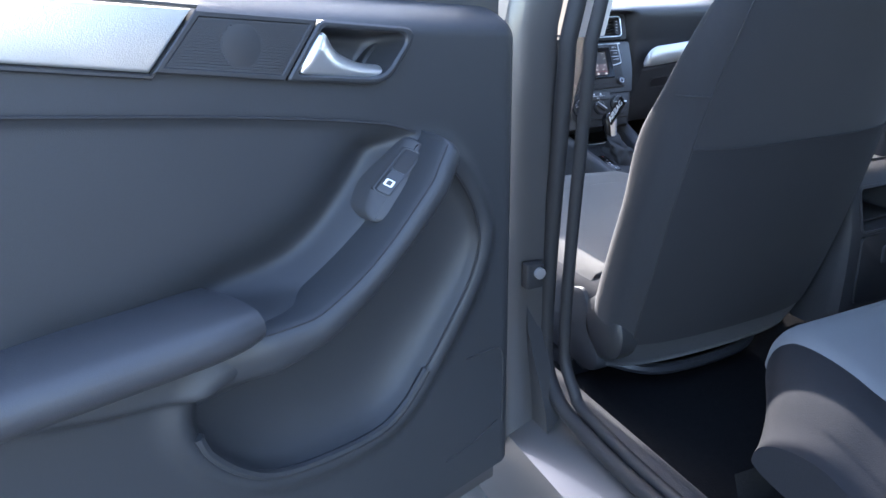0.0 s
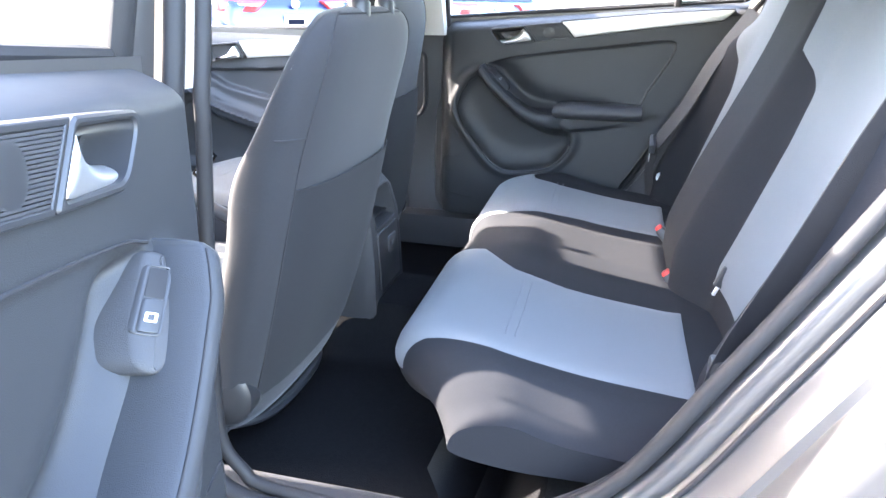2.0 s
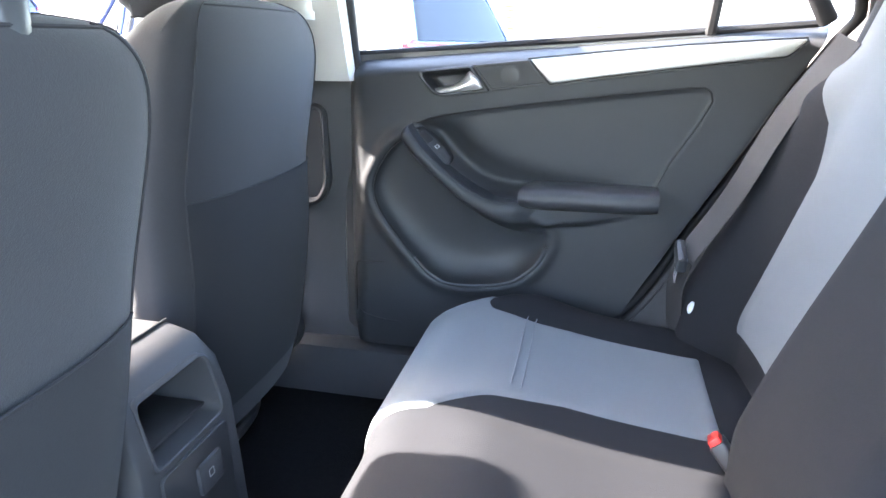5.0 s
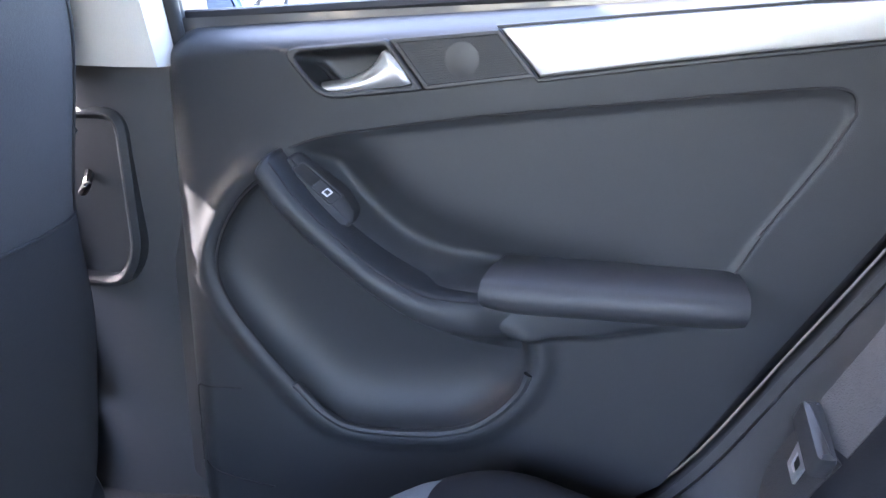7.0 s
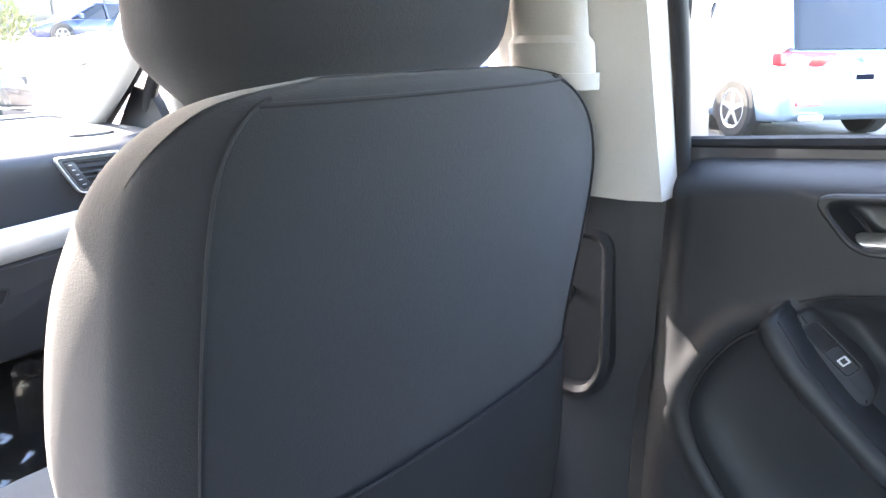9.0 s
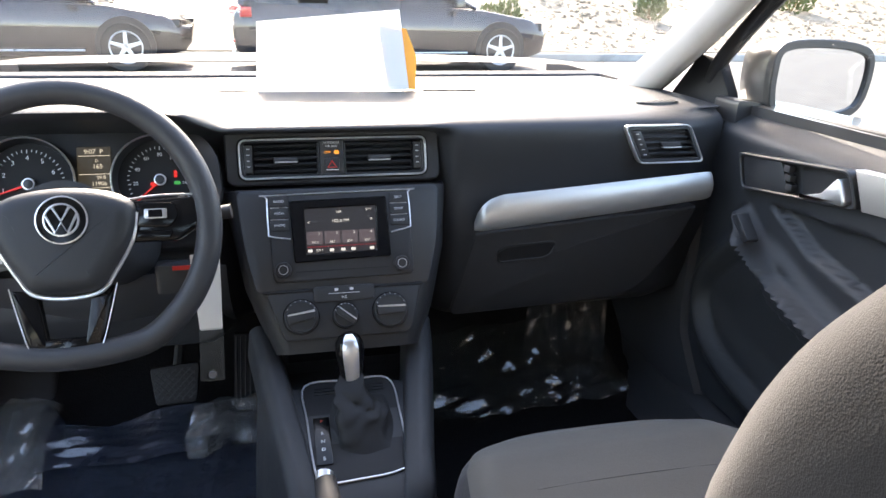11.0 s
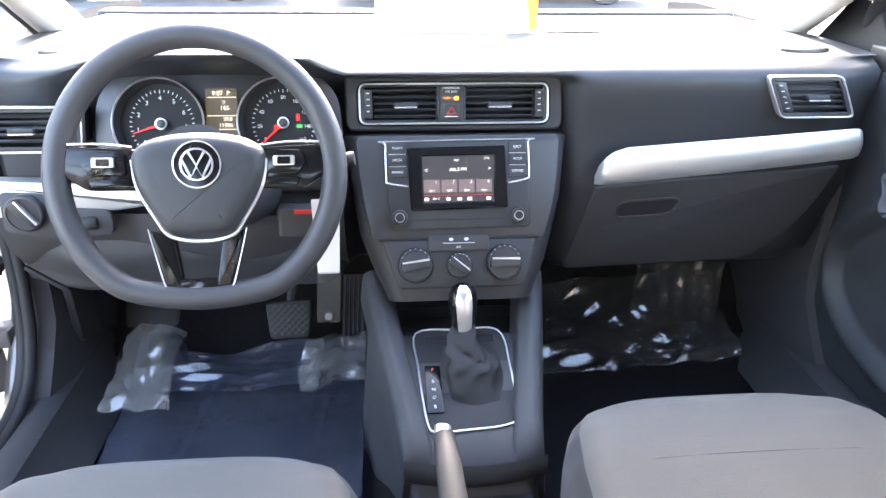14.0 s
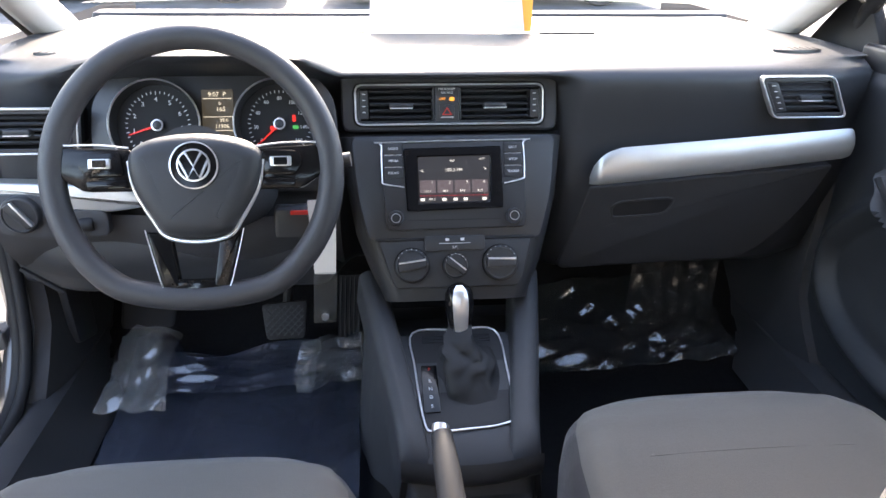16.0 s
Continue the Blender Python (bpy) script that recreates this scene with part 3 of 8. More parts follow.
        loops.append([(a, y - 0.30 * (a - 0.64) * (1 - r) - 0.02 * max(0, 0.80 - b) * (1 - r), b + 0.004 * r) for a, b in q])
    put("armrest", loft(loops), LEATHERETTE, "padded leatherette armrest", sharp=50)
    # handle bowl, lever, grille and bright strip
    out = rounded(BEZEL, [0.022, 0.006, 0.006, 0.020], 5)
    inn = rounded(inset(BEZEL, 0.0065), [0.018, 0.004, 0.004, 0.016], 5)
    put("handle_bezel", ring_frame(out, inn, on_x, 0.712, 0.691, 0.002), PLASTIC_SMOOTH, "smooth dark bezel")
    cen = inn.mean(0) + np.array((0.006, -0.004))
    bowl = [[(0.694 + 0.040 * math.sin(math.pi / 2 * t), *((1 - 0.5 * t ** 1.6) * np.array(p) + 0.5 * t ** 1.6 * cen)) for p in inn] for t in np.linspace(0, 1, 9)]
    bv, bf = loft(bowl, False)
    bf = bf + [tuple(range(len(bv) - len(inn), len(bv)))]
    put("handle_bowl", (bv, bf), PLASTIC_SMOOTH, "hollow behind the handle", sharp=60)
    lo_ = smooth_path([(-0.372, 0.9865), (-0.385, 0.983), (-0.42, 0.9865), (-0.450, 0.9915), (-0.476, 0.9965), (-0.4795, 1.001)], 5)
    hi_ = smooth_path([(-0.371, 0.990), (-0.384, 0.9945), (-0.412, 1.0), (-0.437, 1.012), (-0.4495, 1.0275), (-0.4565, 1.030)], 5)
    rows = []
    for k, (a, b) in enumerate(zip(lo_, hi_)):
        t = k / (len(lo_) - 1)
        xf = float(np.interp(t, [0, 0.35, 0.8, 1], [0.704, 0.698, 0.692, 0.695]))
        c = []
        for u in np.linspace(0, 1, 9):
            p = a + (b - a) * u
            c.append((xf - 0.004 * math.sin(math.pi * u) + 0.010 * u * u * (1 - t), *p))
        c += [(xf + 0.006 + 0.012 * u * (1 - 0.5 * t), *(a + (b - a) * u * 0.98)) for u in np.linspace(1, 0, 5)]
        rows.append(c)
    put("release_lever", loft(rows), CHROME, "satin chrome release lever", sharp=70)
    put("lever_arm", tube(smooth_path([(0.722, -0.352, 1.018), (0.729, -0.372, 1.010), (0.727, -0.392, 0.994), (0.718, -0.398, 0.986)], 5), 0.006, 8, flat=0.5), PLASTIC_SMOOTH, "curved web inside the bowl")
    gr = np.array([(-0.457, 1.0405), (-0.566, 1.053), (-0.605, 1.0095), (-0.495, 0.992)])
    gf = put("speaker_grille", ring_frame(gr, inset(gr, 0.005), on_x, 0.712, 0.692, 0.001), PLASTIC_SMOOTH, "ribbed dark speaker grille")
    gi = inset(gr, 0.005)
    put("grille_mesh", prism(gi, on_x, 0.708, 0.695, 0), PLASTIC_SMOOTH, par=gf)
    n = 17
    for i in range(n):
        t = (i + 0.5) / n
        a, b = gi[0] + (gi[3] - gi[0]) * t, gi[1] + (gi[2] - gi[1]) * t
        put("rib", prism([(a[0], a[1] - 0.0009), (b[0], b[1] - 0.0009), (b[0], b[1] + 0.0009), (a[0], a[1] + 0.0009)], on_x, 0.696, 0.6925, 0), PLASTIC, par=gf)
    tw = np.mean(gi, 0)
    put("tweeter", lathe([(0.018, 0.0), (0.018, 0.0032), (0.016, 0.0036), (0.0, 0.0038)], (0.696, *tw), (-1, 0, 0), 28), PLASTIC_SMOOTH, par=gf)
    st = np.concatenate([[(-0.5685, 1.0535), (-0.70, 1.068), (-0.85, 1.0835), (-1.0, 1.0955)], rounded([(-1.0, 1.0955), (-1.052, 1.100), (-1.02, 1.069), (-0.95, 1.0605)], 0.012, 3)[5:11], [(-0.95, 1.0605), (-0.80, 1.0395), (-0.70, 1.0245), (-0.608, 1.0095)]])
    put("bright_strip", prism(st, on_x, 0.715, 0.693, 0.003, 3), ALU, "silver decorative strip")
    put("strip_edge", tube([(0.696, y, z) for y, z in inset(st, -0.003)], 0.0022, 6, True, up=(1, 0, 0)), PLASTIC_SMOOTH)
    # window switch in its sloping pod beside the pull handle
    hs = [(-0.346, 0.915), (-0.356, 0.921), (-0.405, 0.879), (-0.421, 0.857), (-0.419, 0.845), (-0.400, 0.850)]

    def on_sw(u, v, dd):
        return (dd + 1.15 * ((v - 0.870) * 0.75 - (u + 0.382) * 0.66), u, v)
    sw = put("switch_housing", prism(rounded(hs, [0.006, 0.006, 0.02, 0.010, 0.008, 0.006], 4), on_sw, 0.755, 0.672, 0.005, 4), PLASTIC, "switch housing", sharp=60)
    rc = rounded([(-0.355, 0.9050), (-0.364, 0.911), (-0.406, 0.876), (-0.397, 0.869)], 0.003, 3)
    put("switch_frame", ring_frame(inset(rc, -0.0016), rc, on_sw, 0.675, 0.6710, 0.0005), PLASTIC_SMOOTH, par=sw)
    put("window_switch", prism(rounded([(-0.356, 0.9045), (-0.3637, 0.9100), (-0.383, 0.894), (-0.375, 0.8875)], 0.002, 2), on_sw, 0.681, 0.6717, 0.0005), RUBBER, par=sw)
    put("window_switch", prism(rounded([(-0.376, 0.8870), (-0.384, 0.8935), (-0.405, 0.876), (-0.397, 0.870)], 0.002, 2), on_sw, 0.681, 0.6700, 0.001), PLASTIC_SMOOTH, par=sw)
    mk_ = rounded([(-0.3865, 0.8815), (-0.3915, 0.8855), (-0.3975, 0.8805), (-0.3925, 0.8765)], 0.0008, 2)
    put("switch_mark", ring_frame(mk_, inset(mk_, 0.0014), on_sw, 0.6702, 0.6697, 0.0001), WHITE, "white window symbol", par=sw)
    # speaker cover low at the front
    put("cover_joint", tube([(at(y, z) - 0.0003, y, z) for y, z in smooth_path([(-0.206, 0.50), (-0.206, 0.595), (-0.212, 0.615), (-0.225, 0.620), (-0.275, 0.624)], 6)], 0.0013, 6), STITCH, "thin joint of the lower cover")
    put("cover_joint", tube([(at(y, z) - 0.0003, y, z) for y, z in smooth_path([(-0.215, 0.505), (-0.26, 0.492), (-0.31, 0.486)], 6)], 0.0013, 6), STITCH)
    lip = smooth_path([(-0.345, 0.642), (-0.380, 0.607), (-0.422, 0.590), (-0.50, 0.593), (-0.553, 0.606), (-0.587, 0.631), (-0.611, 0.662), (-0.619, 0.685)], 6)
    put("pocket_lip", tube([(0.694, y, z) for y, z in lip], 0.0055, 8), PLASTIC_SOFT, "rounded pocket lip")
    # outer shell, window frame, glass
    zs = np.linspace(0.36, 1.0, 9)
    shell = []
    for z in zs:
        f, r = -0.175, rear_edge(z + 0.03) - 0.01
        shell.append([(0.745, f, z), (0.765, f + 0.012, z), (0.80, f + 0.01, z), (0.84, f + 0.012, z), (0.87 - 0.05 * (z - 0.6) ** 2, f - 0.01, z), (0.875 - 0.05 * (z - 0.6) ** 2, (f + r) / 2, z), (0.865 - 0.05 * (z - 0.6) ** 2, r - 0.02, z), (0.80, r, z), (0.745, r, z)])
    shell.append([(0.745, -0.175, 1.05), (0.765, -0.165, 1.045), (0.80, -0.165, 1.04), (0.83, -0.165, 1.03), (0.85, -0.185, 1.02), (0.852, -0.6, 1.045), (0.84, -1.05, 1.08), (0.80, -1.09, 1.11), (0.745, -1.09, 1.115)])
    put("door_shell", loft(shell), PAINT, "grey metallic outer shell")
    top = smooth_path([(0.768, -0.178, 1.04), (0.735, -0.188, 1.18), (0.70, -0.212, 1.31), (0.682, -0.29, 1.352), (0.672, -0.60, 1.35), (0.678, -0.85, 1.315), (0.705, -1.0, 1.245), (0.745, -1.09, 1.13)], 6)
    put("window_frame", tube(top, 0.017, 10, flat=0.8, up=(1, 0, 0)), RUBBER, "black window frame")
    put("quarter_post", tube([(0.765, -0.895, 1.10), (0.70, -0.905, 1.31)], 0.011, 8), RUBBER, "black division post")
    put("belt_seal", tube([(0.768, y, belt_z(y) + 0.002) for y in np.linspace(-0.2, -1.08, 12)], 0.009, 8), RUBBER, "black belt seal")
    gl = put("window_pane", grid([[(0.775 - 0.27 * (z - 1.05), y, z) for z in np.linspace(belt_z(y), np.interp(y, [-1.09, -1.0, -0.85, -0.6, -0.3, -0.2], [1.14, 1.24, 1.31, 1.345, 1.345, 1.2]), 6)] for y in np.linspace(-0.2, -1.085, 24)]), GLASS, "clear side window")
    gl.visible_shadow = False
    put("edge_seal", tube([(0.775, -0.172, z) for z in np.linspace(0.42, 1.03, 12)], 0.008, 6), RUBBER, "rubber edge seal")
    return d


DOOR_OPEN = Matrix.Translation((-0.518, -0.955, 0.012)) @ Matrix.Rotation(radians(-72.3), 4, 'Z')
rear_door(1, "door_1", "closed rear car door with dark lining and silver strip")
rear_door(-1, "door_2", "wide open rear car door with dark lining and silver strip", DOOR_OPEN)

SEAM_GREY = mat("grey_seam", (0.15, 0.162, 0.176), 0.9, weave=0.5)

# ---- rear bench ----


def bench_top(x, s):
    """Cushion surface: s from 0 at the back to 1 under the front edge."""
    prof = BENCH_PROF
    i = s * (len(prof) - 1)
    a = int(min(i, len(prof) - 2))
    y, z = prof[a] + (prof[a + 1] - prof[a]) * (i - a)
    ax = abs(x)
    side = step(ax, 0.58, 0.675)
    dish = 0.012 * math.cos(min(1, abs(ax - 0.34) / 0.2) * math.pi / 2) * (1 - step(-y, 0.86, 0.95)) * step(-y, 0.47, 0.55)
    hump = 0.012 * (1 - step(ax, 0.08, 0.15))
    lead = 0.135 * step(ax, 0.48, 0.69) + 0.012 * (1 - step(ax, 0.05, 0.16))
    if z < 0.54 and y > -0.75:
        z = z + 0.75 * (0.54 - z) * step(ax, 0.42, 0.64)
    return np.array((x, y - lead * step(-y, 0.75, 0.45), z - (z - 0.42) * 0.32 * side ** 2 - dish + hump * step(-y, 0.5, 0.6)))


BENCH_PROF = smooth_path([(-0.98, 0.555), (-0.93, 0.563), (-0.85, 0.573), (-0.75, 0.585), (-0.65, 0.602), (-0.55, 0.617), (-0.48, 0.613), (-0.440, 0.592), (-0.422, 0.558), (-0.424, 0.52), (-0.442, 0.478), (-0.48, 0.446), (-0.54, 0.428), (-0.62, 0.42)], 5)


def bench_insert(sign, f, s0, s1, x_in, x_out, lift=0.004, ns=60, nx=26):
    """A skin lying on a surface f between two edges x_in(s) and x_out(s), its rim tucked in."""
    rows = []
    for i, s in enumerate(np.linspace(s0, s1, ns)):
        a, b = x_in(s), x_out(s)
        row = []
        for j, u in enumerate(np.linspace(0, 1, nx)):
            x = sign * (a + (b - a) * u)
            p = f(x, s)
            e = 2e-3
            n = np.cross(f(x + e, s) - f(x - e, s), f(x, min(1, s + e)) - f(x, max(0, s - e)))
            n /= np.linalg.norm(n) + 1e-12
            rim = min(j, nx - 1 - j, i, ns - 1 - i)
            h = lift if rim > 1 else (lift * 0.75 if rim == 1 else -0.003)
            q = p + n * h
            if (p + n * 0.01)[2] < p[2] - 1e-3 and f is bench_top and s < 0.5:
                q = p - n * h
            row.append(q)
        rows.append(row)
    return grid(rows)


rear_bench = thing("rear_bench", (0, -0.8, 0.37), "black and grey cloth rear bench seat", "bench seat")
part("cushion", grid([[bench_top(x, s) for x in np.linspace(-0.675, 0.675, 90)] for s in np.linspace(0, 1, 90)]), CLOTH_BLACK, rear_bench, "black cloth seat cushion", sharp=70)
for sgn in (-1, 1):
    part("cushion_insert", bench_insert(sgn, bench_top, 0.10, 0.66, lambda s: float(np.interp(s, [0.1, 0.28, 0.36, 0.43, 0.66], [0.225, 0.225, 0.20, 0.125, 0.105])), lambda s: float(np.interp(s, [0.1, 0.35, 0.42, 0.5, 0.66], [0.56, 0.575, 0.565, 0.55, 0.545])) if sgn < 0 else float(np.interp(s, [0.1, 0.33, 0.40, 0.48, 0.66], [0.50, 0.50, 0.52, 0.60, 0.61]))), CLOTH_GREY, rear_bench, "light grey cloth insert", sharp=70)
    for off in (-0.006, 0.006):
        part("seam", tube([bench_top(sgn * x, 0.335 + off) + (0, 0, 0.0044) for x in np.linspace(0.25, 0.50, 20)], 0.0011, 6), SEAM_GREY, rear_bench, "stitched cross seam")
for sgn in (-1, 1):
    side_ = [bench_top(sgn * 0.675, s) for s in np.linspace(0, 1, 60)] + [np.array((sgn * 0.675, -0.98, 0.49))]
    part("cushion_side", (np.array(side_), [tuple(range(61))]), CLOTH_BLACK, rear_bench, "black cloth cushion end")
part("front_panel", grid([[(x, -0.53 - 0.05 * v + 0.01 * math.cos(x * 9), 0.45 - 0.13 * v) for x in np.linspace(-0.66, 0.66, 20)] for v in np.linspace(0, 1, 5)]), CARPET, rear_bench, "carpeted panel below the cushion")


def back_front(x, s):
    """Front face of the backrest: s from 0 at the bottom to 1 over the top."""
    z = 0.56 + 0.60 * min(s, 0.9) / 0.9
    y = -0.955 - 0.30 * (z - 0.62)
    if s > 0.9:
        a = (s - 0.9) / 0.1 * math.pi / 2
        y -= 0.08 * (1 - math.cos(a)) + 0.02 * math.sin(a)
        z += 0.03 * math.sin(a)
    ax = abs(x)
    bol = (0.085 - 0.04 * step(z, 0.6, 1.0)) * step(ax, 0.49 if x > 0 else 0.575, 0.575 if x > 0 else 0.625) * (1 - step(z, 1.0, 1.1)) - 0.05 * step(ax, 0.61, 0.655)
    mid = (0.075 - 0.035 * step(z, 0.65, 1.1)) * (1 - step(ax, 0.12, 0.21))
    dish = -0.014 * math.cos(min(1, abs(ax - 0.35) / 0.17) * math.pi / 2)
    return np.array((x, y + bol + mid + dish - 0.02 * (1 - step(z, 0.56, 0.66)), z))


part("backrest", grid([[back_front(x, s) for x in np.linspace(-0.655, 0.655, 100)] for s in np.linspace(0, 1, 70)]), CLOTH_BLACK, rear_bench, "black cloth backrest", sharp=70)
for sgn in (-1, 1):
    part("backrest_insert", bench_insert(sgn, back_front, 0.09, 0.985, lambda s: float(np.interp(s, [0, 0.15, 0.5, 0.63, 0.68, 0.73, 1], [0.20, 0.202, 0.218, 0.212, 0.185, 0.145, 0.14])), lambda s, o=0.0 if sgn > 0 else 0.075: float(np.interp(s, [0, 0.1, 0.5, 0.62, 0.75, 1], [0.48 + o, 0.50 + o, 0.49 + o, 0.515 + 0.7 * o, 0.575, 0.56])), -0.004), CLOTH_GREY, rear_bench, "light grey cloth backrest insert", sharp=70)
part("back_panel", slab((0, -1.21, 0.85), (1.28, 0.03, 0.66), 0.01, Matrix.Rotation(radians(21), 3, 'X')), CARPET, rear_bench, "carpeted back of the bench")

# ---- front seats ----


def seat_loop(cx, z, yc, w, rear, front, bol, n=44):
    th = np.linspace(0, 2 * math.pi, n, endpoint=False)
    c, s = np.cos(th), np.sin(th)
    x = w * np.sign(c) * np.abs(c) ** 0.55
    y = np.where(s > 0, front, rear) * np.sign(s) * np.abs(s) ** np.where(s > 0, 0.5, 0.7)
    y = y + np.where(s > 0, bol, 0.0) * step(np.abs(x) / max(w, 1e-6), 0.5, 0.85)
    lean = 0.012 * (x / max(w, 1e-6)) ** 2
    return np.stack([cx + x, yc + y + np.where(s < 0, lean, 0.0), np.full(n, z)], 1)


def front_seat(cx, yb, top, front_y, outer, lean_back, gap, insert_cloth, label, slim=1.0, wk=1.0, head=(0.145, 0.055, 0.0), cush=0.0, taper=0.0, flare=0.0):
    """cx: centre; yb: backrest's middle at 0.40 m; outer: +1 or -1, the door's side."""
    d = thing("bucket_seat", (cx, yb + 0.2, 0.32), label, "car seat", "front seats")
    zs = np.array([0.40, 0.46, 0.54, 0.64, 0.74, 0.84, 0.92, 0.985, 1.03, 1.062, 1.083, 1.096, 1.102]) + (top - 1.10) * np.linspace(0, 1, 13)
    ws = [a * wk for a in (0.235, 0.250, 0.257, 0.259, 0.260, 0.258, 0.257, 0.254, 0.248, 0.236, 0.215, 0.18, 0.11)]
    ws = [a * (1 - taper * step(z, 0.7, 1.1)) for a, z in zip(ws, zs)]
    rs = [0.045, 0.058, 0.066, 0.070, 0.070, 0.068, 0.064, 0.058, 0.052, 0.044, 0.034, 0.022, 0.01]
    fs = [0.05, 0.06, 0.06, 0.055, 0.052, 0.05, 0.05, 0.05, 0.048, 0.042, 0.034, 0.022, 0.01]
    fs = [a * (1 + (slim - 1) * (-0.3, -0.3, -0.3, -0.2, 0.0, 0.4, 0.9)[min(k, 6)] if k < 7 else slim) for k, a in enumerate(fs)]
    bs = [0.02, 0.03, 0.04, 0.045, 0.045, 0.04, 0.03, 0.02, 0.01, 0.004, 0, 0, 0]
    bs = [a * (1 + (slim - 1) * min(1, k / 7)) * (0.3 if k < 5 else 1) for k, a in enumerate(bs)]
    lv = [tuple(float(a) for a in q) for q in smooth_path(np.stack([zs, ws, rs, fs, bs], 1), 4)]

    def yc(z):
        return yb - lean_back * (z - 0.40) - 0.025 * step(z, 0.85, 1.1)
    loops = [seat_loop(cx + outer * flare * (1 - step(z, 0.70, 0.88)), z, yc(z), w, r, f, b) for z, w, r, f, b in lv]
    skin = [seat_loop(cx + outer * flare * (1 - step(z, 0.70, 0.88)), z, yc(z), w, r, f, b, 132) for z, w, r, f, b in lv]
    part("backrest", loft(skin), CLOTH_DARK, d, "dark grey cloth backrest", sharp=70)
    # seams between the back panel and the sides, and over the top
    for k in (27, 39):
        pth = [L[k] + (0, -0.0012, 0) for L in loops[3:45]]
        part("seam", tube(pth, 0.0013, 6), STITCH, d)
    pth = [loops[43][k] + (0, -0.001, 0.0) for k in range(27, 40)]
    part("seam", tube(pth, 0.0016, 6), STITCH, d)
    hz = 24
    ks = range(23, 28) if outer < 0 else range(39, 44)
    part("seam", tube([loops[hz][k] + (outer * 0.0008, -0.0008, 0) for k in ks], 0.0016, 6), STITCH, d)
    # map pocket: a second skin with a straight upper edge, in the shaded cloth tone
    rows = []
    for i in range(4, 21):
        L = loops[i]
        lift = 0.006 * step(i, 4, 20)
        rows.append([L[k] + (0, -0.002 - lift * math.sin(math.pi * (k - 27) / 12), 0) for k in range(27, 40)])
    part("map_pocket", grid(rows), CLOTH_DARK_SHADED, d, "stretched cloth map pocket", sharp=70)
    part("pocket_hem", tube(rows[-1], 0.0015, 6), STITCH, d, "hem along the pocket's opening")
    # lighter front centre panel
    rows = []
    for i in range(8, 42):
        rows.append([loops[i][k] + (0, 0.004 if 6 < k < 16 else -0.003, 0) for k in range(5, 18)])
    part("backrest_insert", grid(rows), insert_cloth, d, "light grey cloth panel", sharp=70)
    # headrest on two posts
    ht = top + gap
    hy = yc(top) - 0.012 + head[2]
    hl = []
    for q in 0.5 - 0.5 * np.cos(np.linspace(0, math.pi, 25)):
        a = math.pi * (q - 0.5)
        e = abs(math.sin(a)) ** 6
        w = head[0] * (1 - 0.20 * e) * (1 if 0.001 < q < 0.999 else 0.8)
        t = head[1] * (1 - 0.55 * e)
        hl.append(seat_loop(cx + 0.015 * outer, ht + 0.185 * q, hy - 0.03 * q, w, t, t * 0.9, 0.004 if 0.1 < q < 0.9 else 0, 100))
    hr = part("headrest", loft(hl), CLOTH_DARK, d, "dark cloth headrest", sharp=70)
    part("headrest_seam", tube(hl[2] + (0, 0, -0.001), 0.002, 6, True), STITCH, hr)
    for sx in (-0.062, 0.062):
        part("post", tube([(cx + sx, hy + 0.004, top - 0.05), (cx + sx, hy, ht + 0.03)], 0.0065, 12), CHROME, d, "chrome headrest post")
        if gap > 0.02:
            part("post_collar", lathe([(0.017, -0.02), (0.017, 0.006), (0.014, 0.011), (0.006, 0.011)], (cx + sx, hy + 0.003, top + 0.002), (0, 0, 1), 20), PLASTIC_SMOOTH, d)
    # cushion
    ox = cx
    cx = cx + cush
    y0 = yb + 0.02
    ys = np.array([y0, y0 + 0.06, y0 + 0.15, (y0 + front_y) / 2, front_y - 0.14, front_y - 0.08, front_y - 0.04, front_y - 0.015, front_y])
    tops = [0.55, 0.555, 0.56, 0.575, 0.598, 0.602, 0.597, 0.583, 0.55]
    bots = [0.42, 0.41, 0.41, 0.41, 0.41, 0.415, 0.425, 0.44, 0.47]
    wid = [0.225, 0.235, 0.24, 0.242, 0.238, 0.228, 0.212, 0.185, 0.14]
    cl, il = [], []
    for q in np.linspace(0, 8, 41):
        y, t, b, w = (float(np.interp(q, range(9), a)) for a in (ys, tops, bots, wid))
        c = (t + b) / 2
        h = (t - b) / 2
        th = np.linspace(0, 2 * math.pi, 40, endpoint=False)
        x = w * np.sign(np.cos(th)) * np.abs(np.cos(th)) ** 0.55
        z = c + h * np.sign(np.sin(th)) * np.abs(np.sin(th)) ** 0.6
        up = (np.sin(th) > 0) * step(np.abs(x) / w, 0.55, 0.85) * 0.02 * (1 - step(q, 4, 7))
        cl.append(np.stack([cx + x, np.full(40, y), z + up], 1))
    part("cushion", loft(cl), CLOTH_DARK, d, "dark cloth cushion side", sharp=70)
    rows = []
    for i in range(3, 41):
        L = cl[i]
        row = []
        for k in range(3, 18):
            e = 0.005 if 3 < k < 17 and i < 40 else -0.002
            row.append(L[k] + np.array((0, e if i > 36 else 0, e)))
        rows.append(row)
    part("cushion_insert", grid(rows), insert_cloth, d, "light grey cloth cushion top", sharp=70)
    sy = front_y - 0.145
    part("cushion_seam", tube([(cx + x, sy + 0.0 * x, float(np.interp(sy, ys, tops)) + 0.0042 - 0.0030 * (x / 0.13) ** 2) for x in np.linspace(-0.13, 0.13, 12)], 0.0016, 6), insert_cloth, d, "stitched cross seam")
